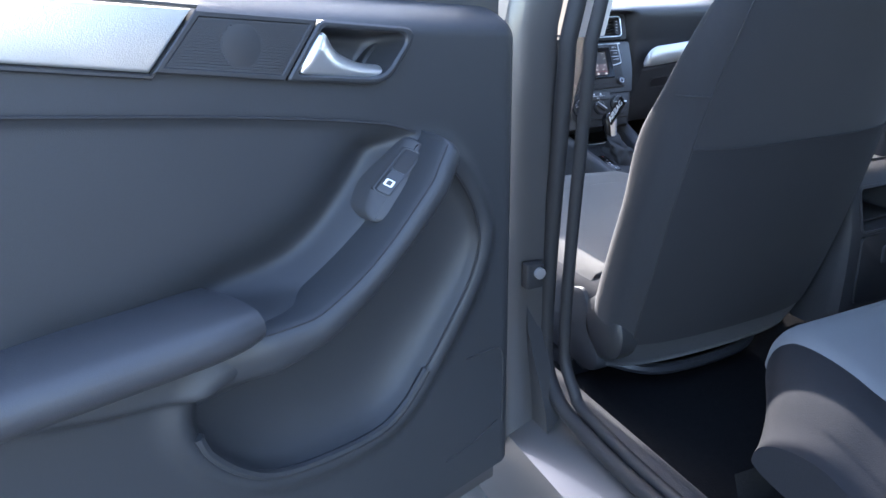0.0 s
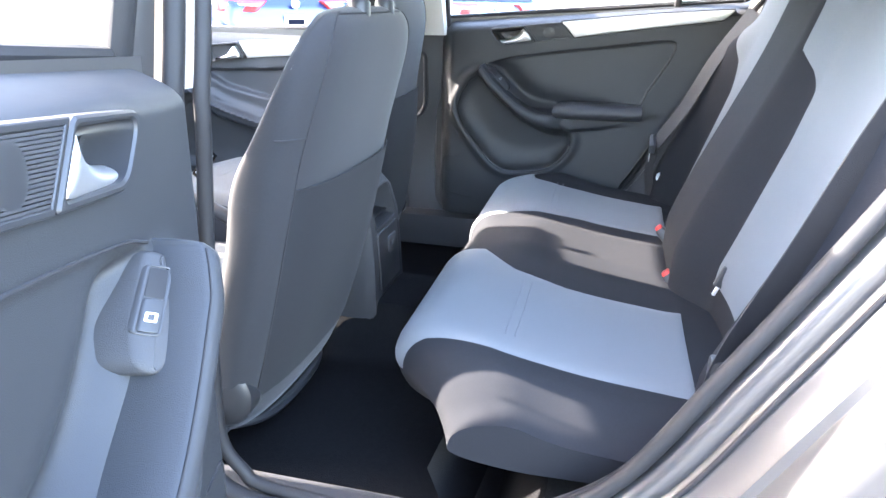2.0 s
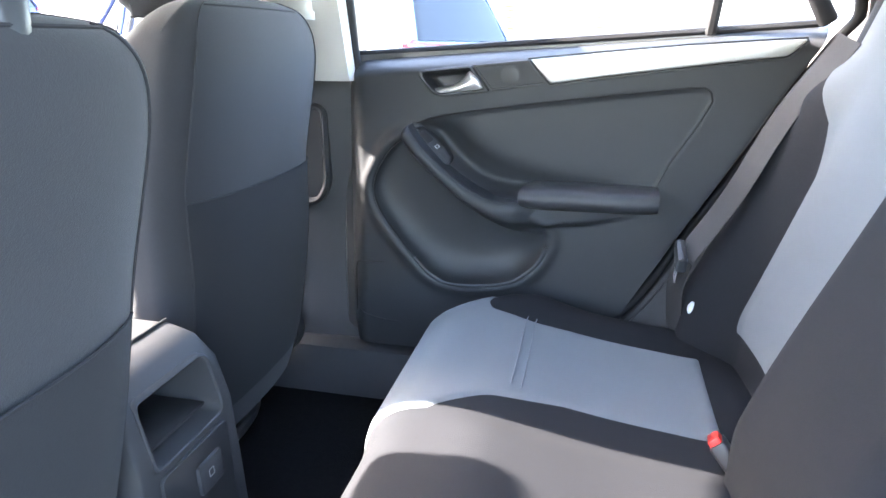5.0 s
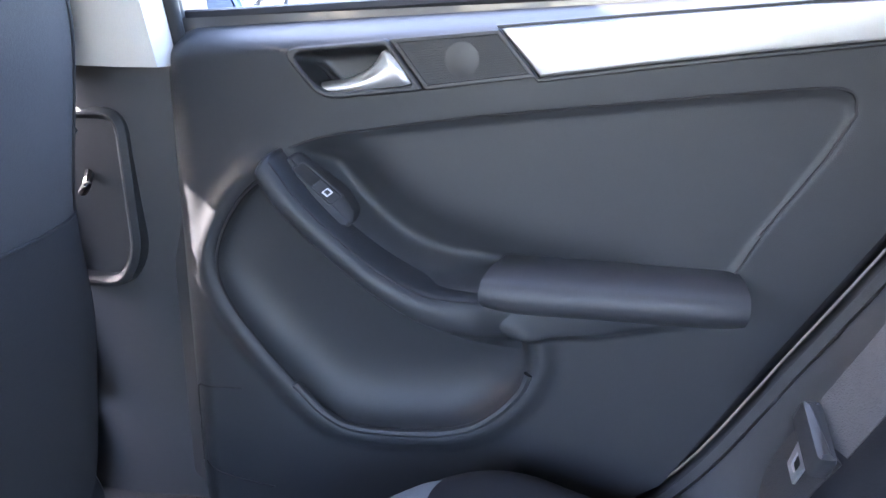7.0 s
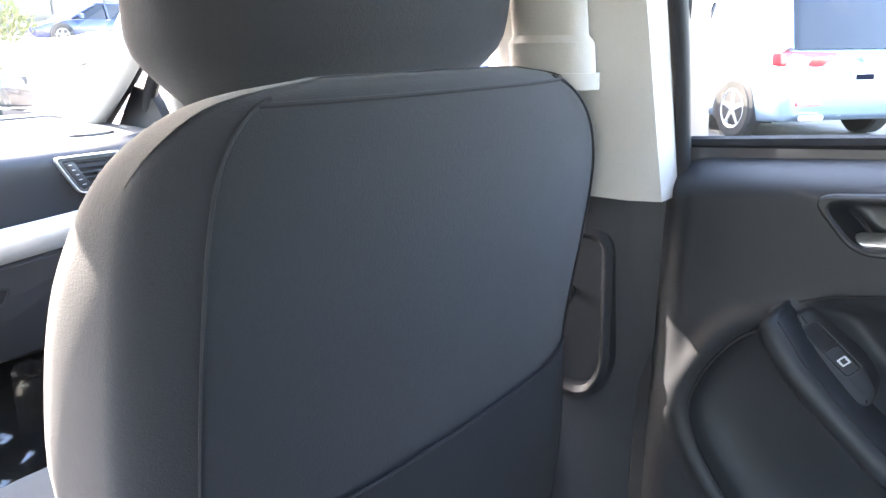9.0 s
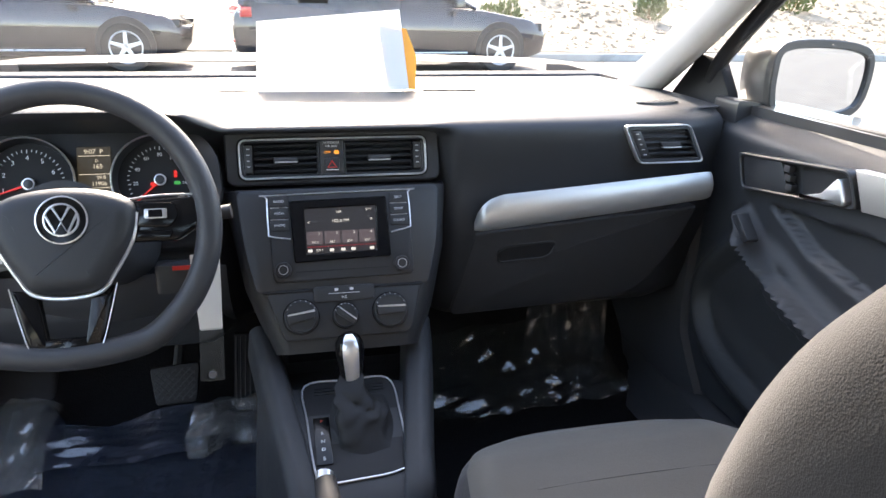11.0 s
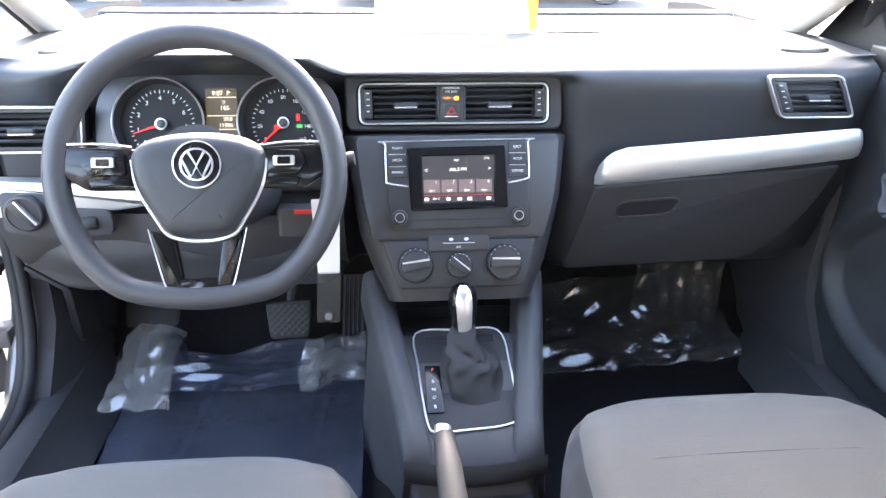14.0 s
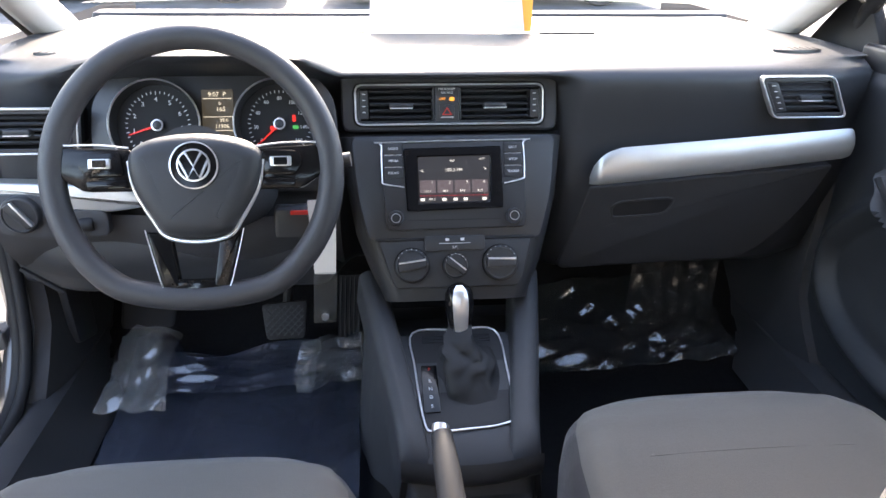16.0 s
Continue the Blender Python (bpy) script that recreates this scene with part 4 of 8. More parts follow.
    for ex in (-0.133, 0.133):
        part("seam_end", slab((cx + ex, sy, float(np.interp(sy, ys, tops)) + 0.0018), (0.007, 0.004, 0.002), 0.0008), insert_cloth, d)
    # plastic side valance, recliner cover, rails
    val = rounded([(y0 - 0.03, 0.40), (y0 + 0.03, 0.54), (y0 + 0.14, 0.515), (front_y - 0.12, 0.47), (front_y - 0.05, 0.43), (front_y - 0.08, 0.385), (y0, 0.375)], 0.02, 4)
    part("side_valance", prism(val, on_x, cx + outer * 0.205, ox + outer * 0.252, 0.008), PLASTIC, d, "dark plastic side valance")
    part("recliner_cover", lathe([(0.062, -0.02), (0.062, 0.014), (0.055, 0.022), (0.03, 0.027), (0.0, 0.027)], (ox + outer * 0.225, yb + 0.005, 0.475), (outer, 0, 0), 32), PLASTIC_SMOOTH, d, "round recliner cover")
    part("frame_bar", tube(smooth_path([(cx - 0.20, yb + 0.03, 0.39), (cx - 0.1, yb - 0.03, 0.375), (cx + 0.1, yb - 0.03, 0.375), (cx + 0.20, yb + 0.03, 0.39)], 6), 0.011, 8), PLASTIC_SMOOTH, d, "black lower frame bar")
    for sx in (-0.19, 0.19):
        part("rail", slab((cx + sx, (y0 + front_y) / 2 + 0.05, 0.335), (0.045, front_y - y0 - 0.06, 0.035), 0.006), PLASTIC_SMOOTH, d, "black seat rail")
        part("rail_support", slab((cx + sx, (y0 + front_y) / 2, 0.38), (0.03, front_y - y0 - 0.1, 0.07), 0.004), PLASTIC_SMOOTH, d)
    part("rail_lever", tube(smooth_path([(cx - outer * 0.20, yb - 0.005, 0.385), (cx - outer * 0.215, yb - 0.02, 0.41), (cx - outer * 0.22, yb - 0.01, 0.43)], 5), 0.004, 8), CHROME, d, "bare metal lever")
    return d


driver_seat = front_seat(-0.358, -0.14, 1.10, 0.440, -1, 0.235, 0.03, CLOTH_WARM, "dark cloth driver's seat with light grey inserts", 0.5, 0.99, (0.15, 0.055, 0.0), -0.017, 0.06)
passenger_seat = front_seat(0.41, -0.05, 1.14, 0.518, 1, 0.095, -0.03, CLOTH_WARM, "dark cloth passenger seat with light grey inserts", 1.9, 0.98, (0.176, 0.078, 0.125), -0.066, 0.0, 0.022)
tagm = Matrix.Translation((-0.632, -0.175, 0.885)) @ Matrix.Rotation(radians(-90), 4, 'Z') @ Matrix.Rotation(radians(90), 4, 'X') @ Matrix.Rotation(radians(52), 4, 'Z')
tag = solo("airbag_tag", moved(slab((0, 0, 0), (0.05, 0.016, 0.0012), 0.0005), tagm.translation, tagm), GLOSS, "small black woven tag sewn to the driver's seat", "seat tag")
part("print", text_geo("AIRBAG", 0.0125, tagm @ Matrix.Translation((0, 0, 0.0008))), WHITE, tag, "white printed letters")

# ---- dashboard ----
dashboard = thing("dashboard", (0, 1.0, 0.6), "dark grey moulded dashboard with silver strips", "dashboard")


def dash_profile(x):
    """Section of the dashboard at x, from the windscreen's foot down to the footwell."""
    r = step(x, 0.15, 0.21)
    l = 1 - step(x, -0.22, -0.16)
    p = np.array([(1.46, 0.985), (1.30, 0.992), (1.12, 0.997), (0.98, 0.998), (0.88, 0.995), (0.835, 0.988), (0.812, 0.976), (0.806, 0.955), (0.815, 0.90), (0.818, 0.87), (0.818, 0.80), (0.82, 0.775), (0.835, 0.70), (0.85, 0.65), (0.87, 0.615), (0.93, 0.60), (1.2, 0.60)])
    hood = np.exp(-((x + 0.365) / 0.20) ** 4) * l
    p[3:7, 1] += hood * np.array([0.025, 0.035, 0.04, 0.04])
    p[4:7, 0] -= hood * np.array([0.03, 0.055, 0.075])
    p[7:12, 0] += hood * np.array([0.06, 0.10, 0.07, 0.0, 0.0])
    c = (1 - r) * (1 - l)
    p[7:16, 0] += c * 0.06
    p[12:15, 0] += l * (-0.05)
    p[:, 0] += 0.05 * step(abs(x), 0.60, 0.74) * (p[:, 1] < 0.99) + 0.0
    return p


dxs = np.linspace(-0.725, 0.725, 146)
rows = []
for x in dxs:
    q = smooth_path(dash_profile(x), 5)
    rows.append([(x, y, z) for y, z in q])
part("dash_skin", grid(rows), PLASTIC_SOFT, dashboard, "grained soft dark grey skin", sharp=50)


def on_stack(u, v, d):
    """u across, v up the height, d towards the cabin, on the sloping centre stack."""
    return (u, 0.752 + 0.47 * (v - 0.765) - d * 0.905, v + d * 0.425)


def on_vent(u, v, d):
    return (u, 0.835 + 0.3 * (v - 0.92) - d * 0.958, v + d * 0.287)


def on_right(u, v, d):
    return (u, 0.803 + 0.1 * (v - 0.9) - d, v + 0.1 * d)


def on_left(u, v, d):
    return (u, 0.785 + 0.1 * (v - 0.9) - d, v + 0.1 * d)


# centre stack body
stack = []
for v, xl, xr, dep in ((0.985, -0.168, 0.17, -0.04), (0.975, -0.172, 0.176, -0.04), (0.93, -0.172, 0.178, -0.04), (0.887, -0.168, 0.172, -0.04), (0.884, -0.166, 0.172, -0.004), (0.85, -0.156, 0.166, 0.004), (0.80, -0.146, 0.158, 0.004), (0.745, -0.136, 0.142, 0.004), (0.70, -0.118, 0.128, 0.004), (0.665, -0.102, 0.112, 0.004), (0.645, -0.096, 0.106, 0.0)):
    f = on_vent if v > 0.8845 else on_stack
    fr = [f(xl - 0.02, v, -0.07), f(xl - 0.012, v, -0.02), f(xl, v, dep - 0.006), f(xl + 0.012, v, dep), f((xl + xr) / 2, v, dep), f(xr - 0.012, v, dep), f(xr, v, dep - 0.006), f(xr + 0.012, v, -0.02), f(xr + 0.03, v, -0.08), f((xl + xr) / 2, v, -0.09)]
    stack.append(fr)
part("console_tower", loft(stack), PANEL_GREY, dashboard, "dark centre stack", sharp=50)


def air_vent(place, x0, z0, x1, z1, wheel_side, parent, skew=0.0):
    """A framed vent with slats, a slider and a toothed wheel. The outer rim is bright."""
    def pl(u, v, d):
        t = (v - z0) / (z1 - z0)
        return place(u + skew * (t - 0.5), v, d)
    o = rect(x0, z0, x1, z1, 0.012, 5)
    i = inset(o, 0.003)
    v = part("air_vent", ring_frame(o, i, pl, 0.0, 0.012, 0.001), CHROME, parent, "air vent with satin chrome rim")
    i2 = inset(o, 0.009)
    part("vent_frame", ring_frame(i, i2, pl, -0.01, 0.010, 0.001), PLASTIC_SMOOTH, v)
    part("vent_back", prism(i2, pl, -0.05, -0.035, 0), RUBBER, v)
    part("vent_duct", grid([[pl(a, b, d) for a, b in i2] for d in (0.006, -0.036)], False, True), PLASTIC_SMOOTH, v)
    a, b = i2[:, 0].min(), i2[:, 0].max()
    if wheel_side:
        wx = b - 0.011 if wheel_side > 0 else a + 0.011
        part("thumb_wheel", prism(rect(wx - 0.010, z0 + 0.010, wx + 0.010, z1 - 0.010, 0.002, 2), pl, -0.02, 0.007, 0.002), PLASTIC_SMOOTH, v)
        for k in range(5):
            zc = z0 + 0.016 + (z1 - z0 - 0.032) * k / 4
            part("notch", prism(rect(wx - 0.003, zc - 0.0005, wx + 0.003, zc + 0.0005), pl, 0.007, 0.0074, 0), WHITE, v)
        if wheel_side > 0:
            b = wx - 0.011
        else:
            a = wx + 0.011
    n = 5
    for k in range(n):
        zc = z0 + 0.011 + (z1 - z0 - 0.022) * (k + 0.5) / n
        sl = [pl(a, zc, -0.018), pl(a, zc + 0.004, 0.003), pl(a, zc + 0.0015, 0.0055), pl(a, zc - 0.0015, 0.003)]
        sr = [pl(b, zc, -0.018), pl(b, zc + 0.004, 0.003), pl(b, zc + 0.0015, 0.0055), pl(b, zc - 0.0015, 0.003)]
        part("slat", loft([sl, sr]), PLASTIC_SMOOTH, v)
    m, zc = (a + b) / 2, (z0 + z1) / 2
    part("slider", prism(rect(m - 0.019, zc - 0.0055, m + 0.019, zc + 0.0035, 0.003, 3), pl, -0.004, 0.0125, 0.002), PLASTIC, v)
    part("slider_edge", prism(rect(m - 0.018, zc - 0.0065, m + 0.018, zc - 0.0045, 0.0009, 2), pl, 0.004, 0.0132, 0), CHROME, v)
    return v


# centre vents share one bright rim
fas = rounded([(-0.172, 0.886), (0.176, 0.886), (0.176, 0.976), (-0.172, 0.976)], 0.016, 5)
part("vent_fascia", ring_frame(fas, rect(-0.151, 0.895, 0.153, 0.957, 0.014, 5), on_vent, -0.04, 0.006, 0.003), PANEL_GREY, dashboard, "dark fascia round the vents")
cvo = rect(-0.151, 0.895, 0.153, 0.957, 0.014, 5)
cv = part("vent_surround", ring_frame(cvo, inset(cvo, 0.003), on_vent, 0.0, 0.012, 0.001), CHROME, dashboard, "bright rim round the centre vents")
part("vent_bed", ring_frame(inset(cvo, 0.003), inset(cvo, 0.006), on_vent, -0.005, 0.010, 0.001), PLASTIC_SMOOTH, cv)


def centre_vent(x0, x1, wheel):
    v = part("air_vent", ring_frame(rect(x0, 0.899, x1, 0.954, 0.003, 3), inset(rect(x0, 0.899, x1, 0.954, 0.003, 3), 0.003), on_vent, -0.02, 0.008, 0.001), PLASTIC_SMOOTH, dashboard, "slatted centre air vent")
    part("vent_back", prism(rect(x0, 0.899, x1, 0.954), on_vent, -0.05, -0.035, 0), RUBBER, v)
    a, b = x0 + 0.003, x1 - 0.003
    wx = x0 + 0.009 if wheel < 0 else x1 - 0.009
    part("thumb_wheel", prism(rect(wx - 0.0065, 0.905, wx + 0.0065, 0.948, 0.002, 2), on_vent, -0.02, 0.006, 0.002), PLASTIC_SMOOTH, v)
    for k in range(4):
        zc = 0.915 + 0.009 * k
        part("notch", prism(rect(wx - 0.0025, zc - 0.0005, wx + 0.0025, zc + 0.0005), on_vent, 0.006, 0.0064, 0), WHITE, v)
    if wheel < 0:
        a = wx + 0.009
    else:
        b = wx - 0.009
    for k in range(5):
        zc = 0.902 + 0.0098 * (k + 0.5)
        e = [[on_vent(u, zc, -0.018), on_vent(u, zc + 0.003, 0.002), on_vent(u, zc + 0.001, 0.0045), on_vent(u, zc - 0.0015, 0.002)] for u in (a, b)]
        part("slat", loft(e), PLASTIC_SMOOTH, v)
    m = (a + b) / 2
    part("slider", prism(rect(m - 0.019, 0.9205, m + 0.019, 0.9285, 0.003, 3), on_vent, -0.004, 0.011, 0.002), PLASTIC, v)
    part("slider_edge", prism(rect(m - 0.018, 0.9195, m + 0.018, 0.9215, 0.0008, 2), on_vent, 0.004, 0.0117, 0), CHROME, v)


centre_vent(-0.145, -0.024, -1)
centre_vent(0.016, 0.147, 1)
hz_ = part("warning_panel", prism(rect(-0.023, 0.899, 0.015, 0.955, 0.002, 2), on_vent, -0.02, 0.007, 0.001), PLASTIC_SMOOTH, dashboard, "hazard switch panel")
AMBER = glow_mat("amber_light", (1.0, 0.4, 0.05), 0.13)


def stack_text(body, size, u, v, place, d, m, parent, label=""):
    o, ux, uy = (Vector(place(u + a, v + b, d)) for a, b in ((0, 0), (1e-2, 0), (0, 1e-2)))
    ex, ey = (ux - o).normalized(), (uy - o).normalized()
    ez = ex.cross(ey)
    mm = Matrix((ex, ey, ez)).transposed().to_4x4()
    mm.translation = o
    return part("letters", text_geo(body, size, mm, 0.0002), m, parent, label)


stack_text("PASSENGER", 0.0052, -0.004, 0.949, on_vent, 0.0075, WHITE, hz_)
stack_text("AIR BAG", 0.0052, -0.004, 0.9435, on_vent, 0.0075, WHITE, hz_)
stack_text("OFF", 0.006, -0.011, 0.934, on_vent, 0.0075, AMBER, hz_, "amber lit letters")
part("airbag_sign", prism(rect(0.0, 0.931, 0.008, 0.937, 0.002, 2), on_vent, 0.007, 0.0076, 0), AMBER, hz_, "amber lit sign")
part("hazard_button", prism(rect(-0.016, 0.9045, 0.008, 0.9255, 0.002, 2), on_vent, 0.006, 0.009, 0.001), PLASTIC_SMOOTH, hz_)
tri_o = np.array([(-0.012, 0.910), (0.004, 0.910), (-0.004, 0.922)])
part("hazard_mark", ring_frame(tri_o, inset(tri_o, 0.0014), on_vent, 0.009, 0.0094, 0.0001), RED, hz_, "red warning triangle")
part("hazard_line", prism(rect(-0.014, 0.9062, 0.006, 0.9072), on_vent, 0.009, 0.0094, 0), WHITE, hz_)

# radio recess frame and radio
rec_o = np.array([(-0.158, 0.882), (0.168, 0.882), (0.160, 0.80), (0.140, 0.735), (0.128, 0.733), (-0.124, 0.733), (-0.135, 0.738), (-0.150, 0.80)])
rec = rounded(rec_o, [0.012, 0.012, 0.03, 0.012, 0.01, 0.01, 0.012, 0.03], 4)
rf = part("radio_panel", prism(rec, on_stack, 0.0, 0.007, 0.003), PLASTIC_SMOOTH, dashboard, "dark radio panel")
radio = thing("car_radio", on_stack(0, 0.75, 0.01), "black touchscreen car radio with lit display", "car radio")
ro = rounded([(-0.1115, 0.8735), (0.115, 0.8755), (0.117, 0.749), (-0.106, 0.747)], 0.01, 5)
part("fascia", prism(ro, on_stack, 0.0, 0.013, 0.003), PANEL_GREY, radio, "matt dark fascia")
brk = [(-0.0765, 0.809), (-0.1075, 0.814), (-0.1105, 0.822), (-0.1105, 0.868), (-0.106, 0.8725), (0.110, 0.8745), (0.1145, 0.870), (0.1155, 0.826), (0.112, 0.818), (0.0825, 0.812)]
part("bright_bracket", tube([on_stack(u, v, 0.0135) for u, v in smooth_path(brk, 4)], 0.0013, 8), CHROME, radio, "thin chrome bracket")
sc_o = rounded([(-0.077, 0.8635), (0.078, 0.8655), (0.080, 0.777), (-0.073, 0.774)], 0.004, 3)
sc_i = rounded([(-0.054, 0.851), (0.060, 0.8525), (0.0575, 0.787), (-0.053, 0.785)], 0.002, 3)
part("screen_bezel", ring_frame(sc_o, sc_i, on_stack, 0.01, 0.0175, 0.002), GLOSS, radio, "gloss black screen bezel")
SCREEN = glow_mat("screen_glow", (0.020, 0.020, 0.024), 0.1)
SCREEN_T = glow_mat("screen_print", (0.75, 0.78, 0.8), 0.12)
SCREEN_B = glow_mat("screen_tile", (0.09, 0.075, 0.09), 0.12)
SCREEN_R = glow_mat("screen_line", (0.5, 0.02, 0.03), 0.1)
scr = part("screen", prism(sc_i, on_stack, 0.012, 0.0148, 0), SCREEN, radio, "dark lit touch screen")
for k in range(4):
    u = -0.0395 + 0.0275 * k
    part("preset_tile", prism(rect(u - 0.0125, 0.7995, u + 0.0125, 0.818, 0.0008, 2), on_stack, 0.0149, 0.0152, 0), SCREEN_B, scr)
    stack_text(str(k + 1), 0.0062, u + 0.007, 0.8145, on_stack, 0.0154, SCREEN_T, scr)
    stack_text(("101.1", "98.7", "89.9", "93.5")[k], 0.0050, u, 0.8022, on_stack, 0.0154, SCREEN_T, scr)
stack_text("102.3 FM", 0.0075, 0.002, 0.832, on_stack, 0.0152, SCREEN_T, scr, "lit station name")
stack_text("9:07", 0.0050, 0.0, 0.845, on_stack, 0.0152, SCREEN_T, scr)
stack_text("57°F", 0.0048, 0.048, 0.847, on_stack, 0.0152, SCREEN_T, scr)
stack_text("FM 1", 0.0055, -0.033, 0.7905, on_stack, 0.0152, SCREEN_T, scr)
stack_text("<", 0.009, -0.048, 0.831, on_stack, 0.0152, SCREEN_T, scr)
stack_text(">", 0.009, 0.052, 0.833, on_stack, 0.0152, SCREEN_T, scr)
part("screen_line", prism(rect(-0.0525, 0.7955, 0.057, 0.7962), on_stack, 0.0149, 0.0152, 0), SCREEN_R, scr)
for u in (-0.048, -0.014, 0.004, 0.020, 0.050):
    part("screen_icon", prism(rect(u - 0.0035, 0.7883, u + 0.0035, 0.7925, 0.001, 2), on_stack, 0.0149, 0.0152, 0), SCREEN_T, scr)
for side, words in ((-1, ("RADIO", "MEDIA", "PHONE")), (1, ("EJECT", "SETUP", "SOUND"))):
    u = -0.0925 if side < 0 else 0.0975
    for k, w in enumerate(words):
        v = 0.8635 - 0.0172 * k
        b = part("radio_button", prism(rect(u - 0.014, v - 0.0073, u + 0.014, v + 0.0073, 0.001, 2), on_stack, 0.012, 0.0146, 0.0008), PLASTIC_SMOOTH, radio)
        stack_text(w, 0.0052, u, v, on_stack, 0.0148, WHITE, b)
        if k < 2:
            part("divider", prism(rect(u - 0.0135, v - 0.0091, u + 0.0135, v - 0.0082), on_stack, 0.012, 0.0142, 0), CHROME, b)
part("disc_slot", prism(rect(-0.072, 0.7605, 0.076, 0.762), on_stack, 0.0125, 0.0133, 0), RUBBER, radio)


def knob(u, v, r, place, parent, name, base=0.0, rim=True, pointer=None, lab=""):
    ax = Vector(place(u, v, 0.01)) - Vector(place(u, v, 0.0))
    c = place(u, v, base)
    kb = part(name, lathe([(r, 0.0), (r, 0.009), (r * 0.93, 0.012), (r * 0.86, 0.0125), (r * 0.82, 0.011), (0.0, 0.011)], c, ax, 36), PLASTIC_SMOOTH, parent, lab)
    if rim:
        part("knob_ring", lathe([(r * 0.60, 0.0112), (r * 0.60, 0.0135), (r * 0.52, 0.0135), (r * 0.52, 0.0112)], c, ax, 32, False), CHROME, kb)
    if pointer is not None:
        a = radians(pointer)
        du, dv = math.cos(a), math.sin(a)
        q = [(u + du * s * r * 0.8 - dv * t * r * 0.24, v + dv * s * r * 0.8 + du * t * r * 0.24) for s, t in ((-1, -1), (1, -0.8), (1, 0.8), (-1, 1))]
        part("pointer_bar", prism(rounded(q, r * 0.12, 3), place, base + 0.009, base + 0.019, 0.002), PLASTIC_SMOOTH, kb)
        q = [(u + du * s * r * 0.82 - dv * t * r * 0.26, v + dv * s * r * 0.82 + du * t * r * 0.26) for s, t in ((-0.9, 0.75), (1, 0.55), (1, 1.0), (-0.9, 1.1))]
        part("pointer_edge", prism(np.array(q), place, base + 0.010, base + 0.0195, 0.0005), CHROME, kb, "chrome pointer edge")
    return kb


knob(-0.091, 0.765, 0.0125, on_stack, radio, "power_knob", 0.012)
knob(0.096, 0.765, 0.0125, on_stack, radio, "menu_knob", 0.012)

# climate panel
cl_o = rounded([(-0.120, 0.733), (0.126, 0.733), (0.108, 0.672), (0.100, 0.664), (-0.092, 0.664), (-0.098, 0.672)], [0.006, 0.006, 0.012, 0.012, 0.012, 0.012], 4)
clim = part("climate_panel", prism(cl_o, on_stack, 0.002, 0.010, 0.003), PANEL_GREY, dashboard, "heater control panel")
part("panel_gap", tube([on_stack(-0.124, 0.7345, 0.009), on_stack(0.129, 0.7345, 0.009)], 0.0022, 6), RUBBER, clim)
bt = part("climate_buttons", prism(rect(-0.047, 0.717, 0.049, 0.7385, 0.005, 4), on_stack, 0.008, 0.014, 0.0015), PLASTIC_SMOOTH, dashboard, "row of climate buttons")
part("button_line", prism(rect(-0.024, 0.7272, 0.026, 0.728), on_stack, 0.0135, 0.0144, 0), WHITE, bt)
stack_text("A/C", 0.0055, 0.001, 0.7215, on_stack, 0.0144, WHITE, bt)
for u in (-0.011, 0.013):
    part("button_mark", prism(rect(u - 0.003, 0.731, u + 0.003, 0.735, 0.001, 2), on_stack, 0.0138, 0.0144, 0), WHITE, bt)
for u, v, r, a in ((-0.068, 0.697, 0.027, 8), (0.001, 0.695, 0.020, -35), (0.073, 0.698, 0.028, 0)):
    kb = knob(u, v, r, on_stack, dashboard, "climate_knob", 0.008, False, a, "round heater knob with chrome edge")
    part("dial_ring", lathe([(r * 1.05, 0.0), (r * 1.05, 0.004), (r, 0.004), (r, 0.0)], on_stack(u, v, 0.009), Vector(on_stack(u, v, 1)) - Vector(on_stack(u, v, 0)), 36, False), GLOSS, kb)
    for k in range(7):
        b = radians(30 + 20 * k)
        part("dial_mark", prism(rect(u + math.cos(b) * r * 0.88 - 0.0007, v + math.sin(b) * r * 0.88 - 0.0007, u + math.cos(b) * r * 0.88 + 0.0007, v + math.sin(b) * r * 0.88 + 0.0007), on_stack, 0.018, 0.0205, 0), WHITE, kb)

# passenger side: end vent, silver strip, glove box, top details
air_vent(on_right, 0.512, 0.907, 0.640, 0.975, -1, dashboard, -0.034)
rows = []
for x in np.concatenate([np.linspace(0.233, 0.29, 14), np.linspace(0.30, 0.65, 24), np.linspace(0.655, 0.687, 10)]):
    hi = float(np.interp(x, [0.233, 0.238, 0.246, 0.258, 0.280, 0.474, 0.664, 0.675, 0.687], [0.812, 0.834, 0.847, 0.856, 0.863, 0.876, 0.889, 0.888, 0.865]))
    lo_z = float(np.interp(x, [0.233, 0.486, 0.665, 0.676, 0.687], [0.800, 0.821, 0.8385, 0.842, 0.856]))
    end = min(1.0, (x - 0.233) / 0.012, (0.687 - x) / 0.012 + 0.1)
    rows.append([on_right(x, lo_z + (hi - lo_z) * v, -0.012 + (0.014 + 0.014 * max(0.0, math.sin(math.pi * (0.06 + 0.88 * v))) ** 0.5) * max(0.1, end) ** 0.5) for v in np.linspace(0, 1, 15)])
part("silver_strip", grid(rows), ALU, dashboard, "long silver decorative strip", sharp=70)
gb = rounded([(0.205, 0.612), (0.222, 0.70), (0.241, 0.788), (0.48, 0.807), (0.668, 0.822), (0.648, 0.74), (0.61, 0.672), (0.56, 0.625)], [0.02, 0.1, 0.006, 0.2, 0.008, 0.06, 0.06, 0.05], 5)
gbx = part("glove_box", prism(gb, lambda u, v, d: (u, 0.822 + 0.22 * (0.80 - v) - d, v), -0.02, 0.010, 0.005, 3), PLASTIC, dashboard, "dark glove box lid", sharp=50)
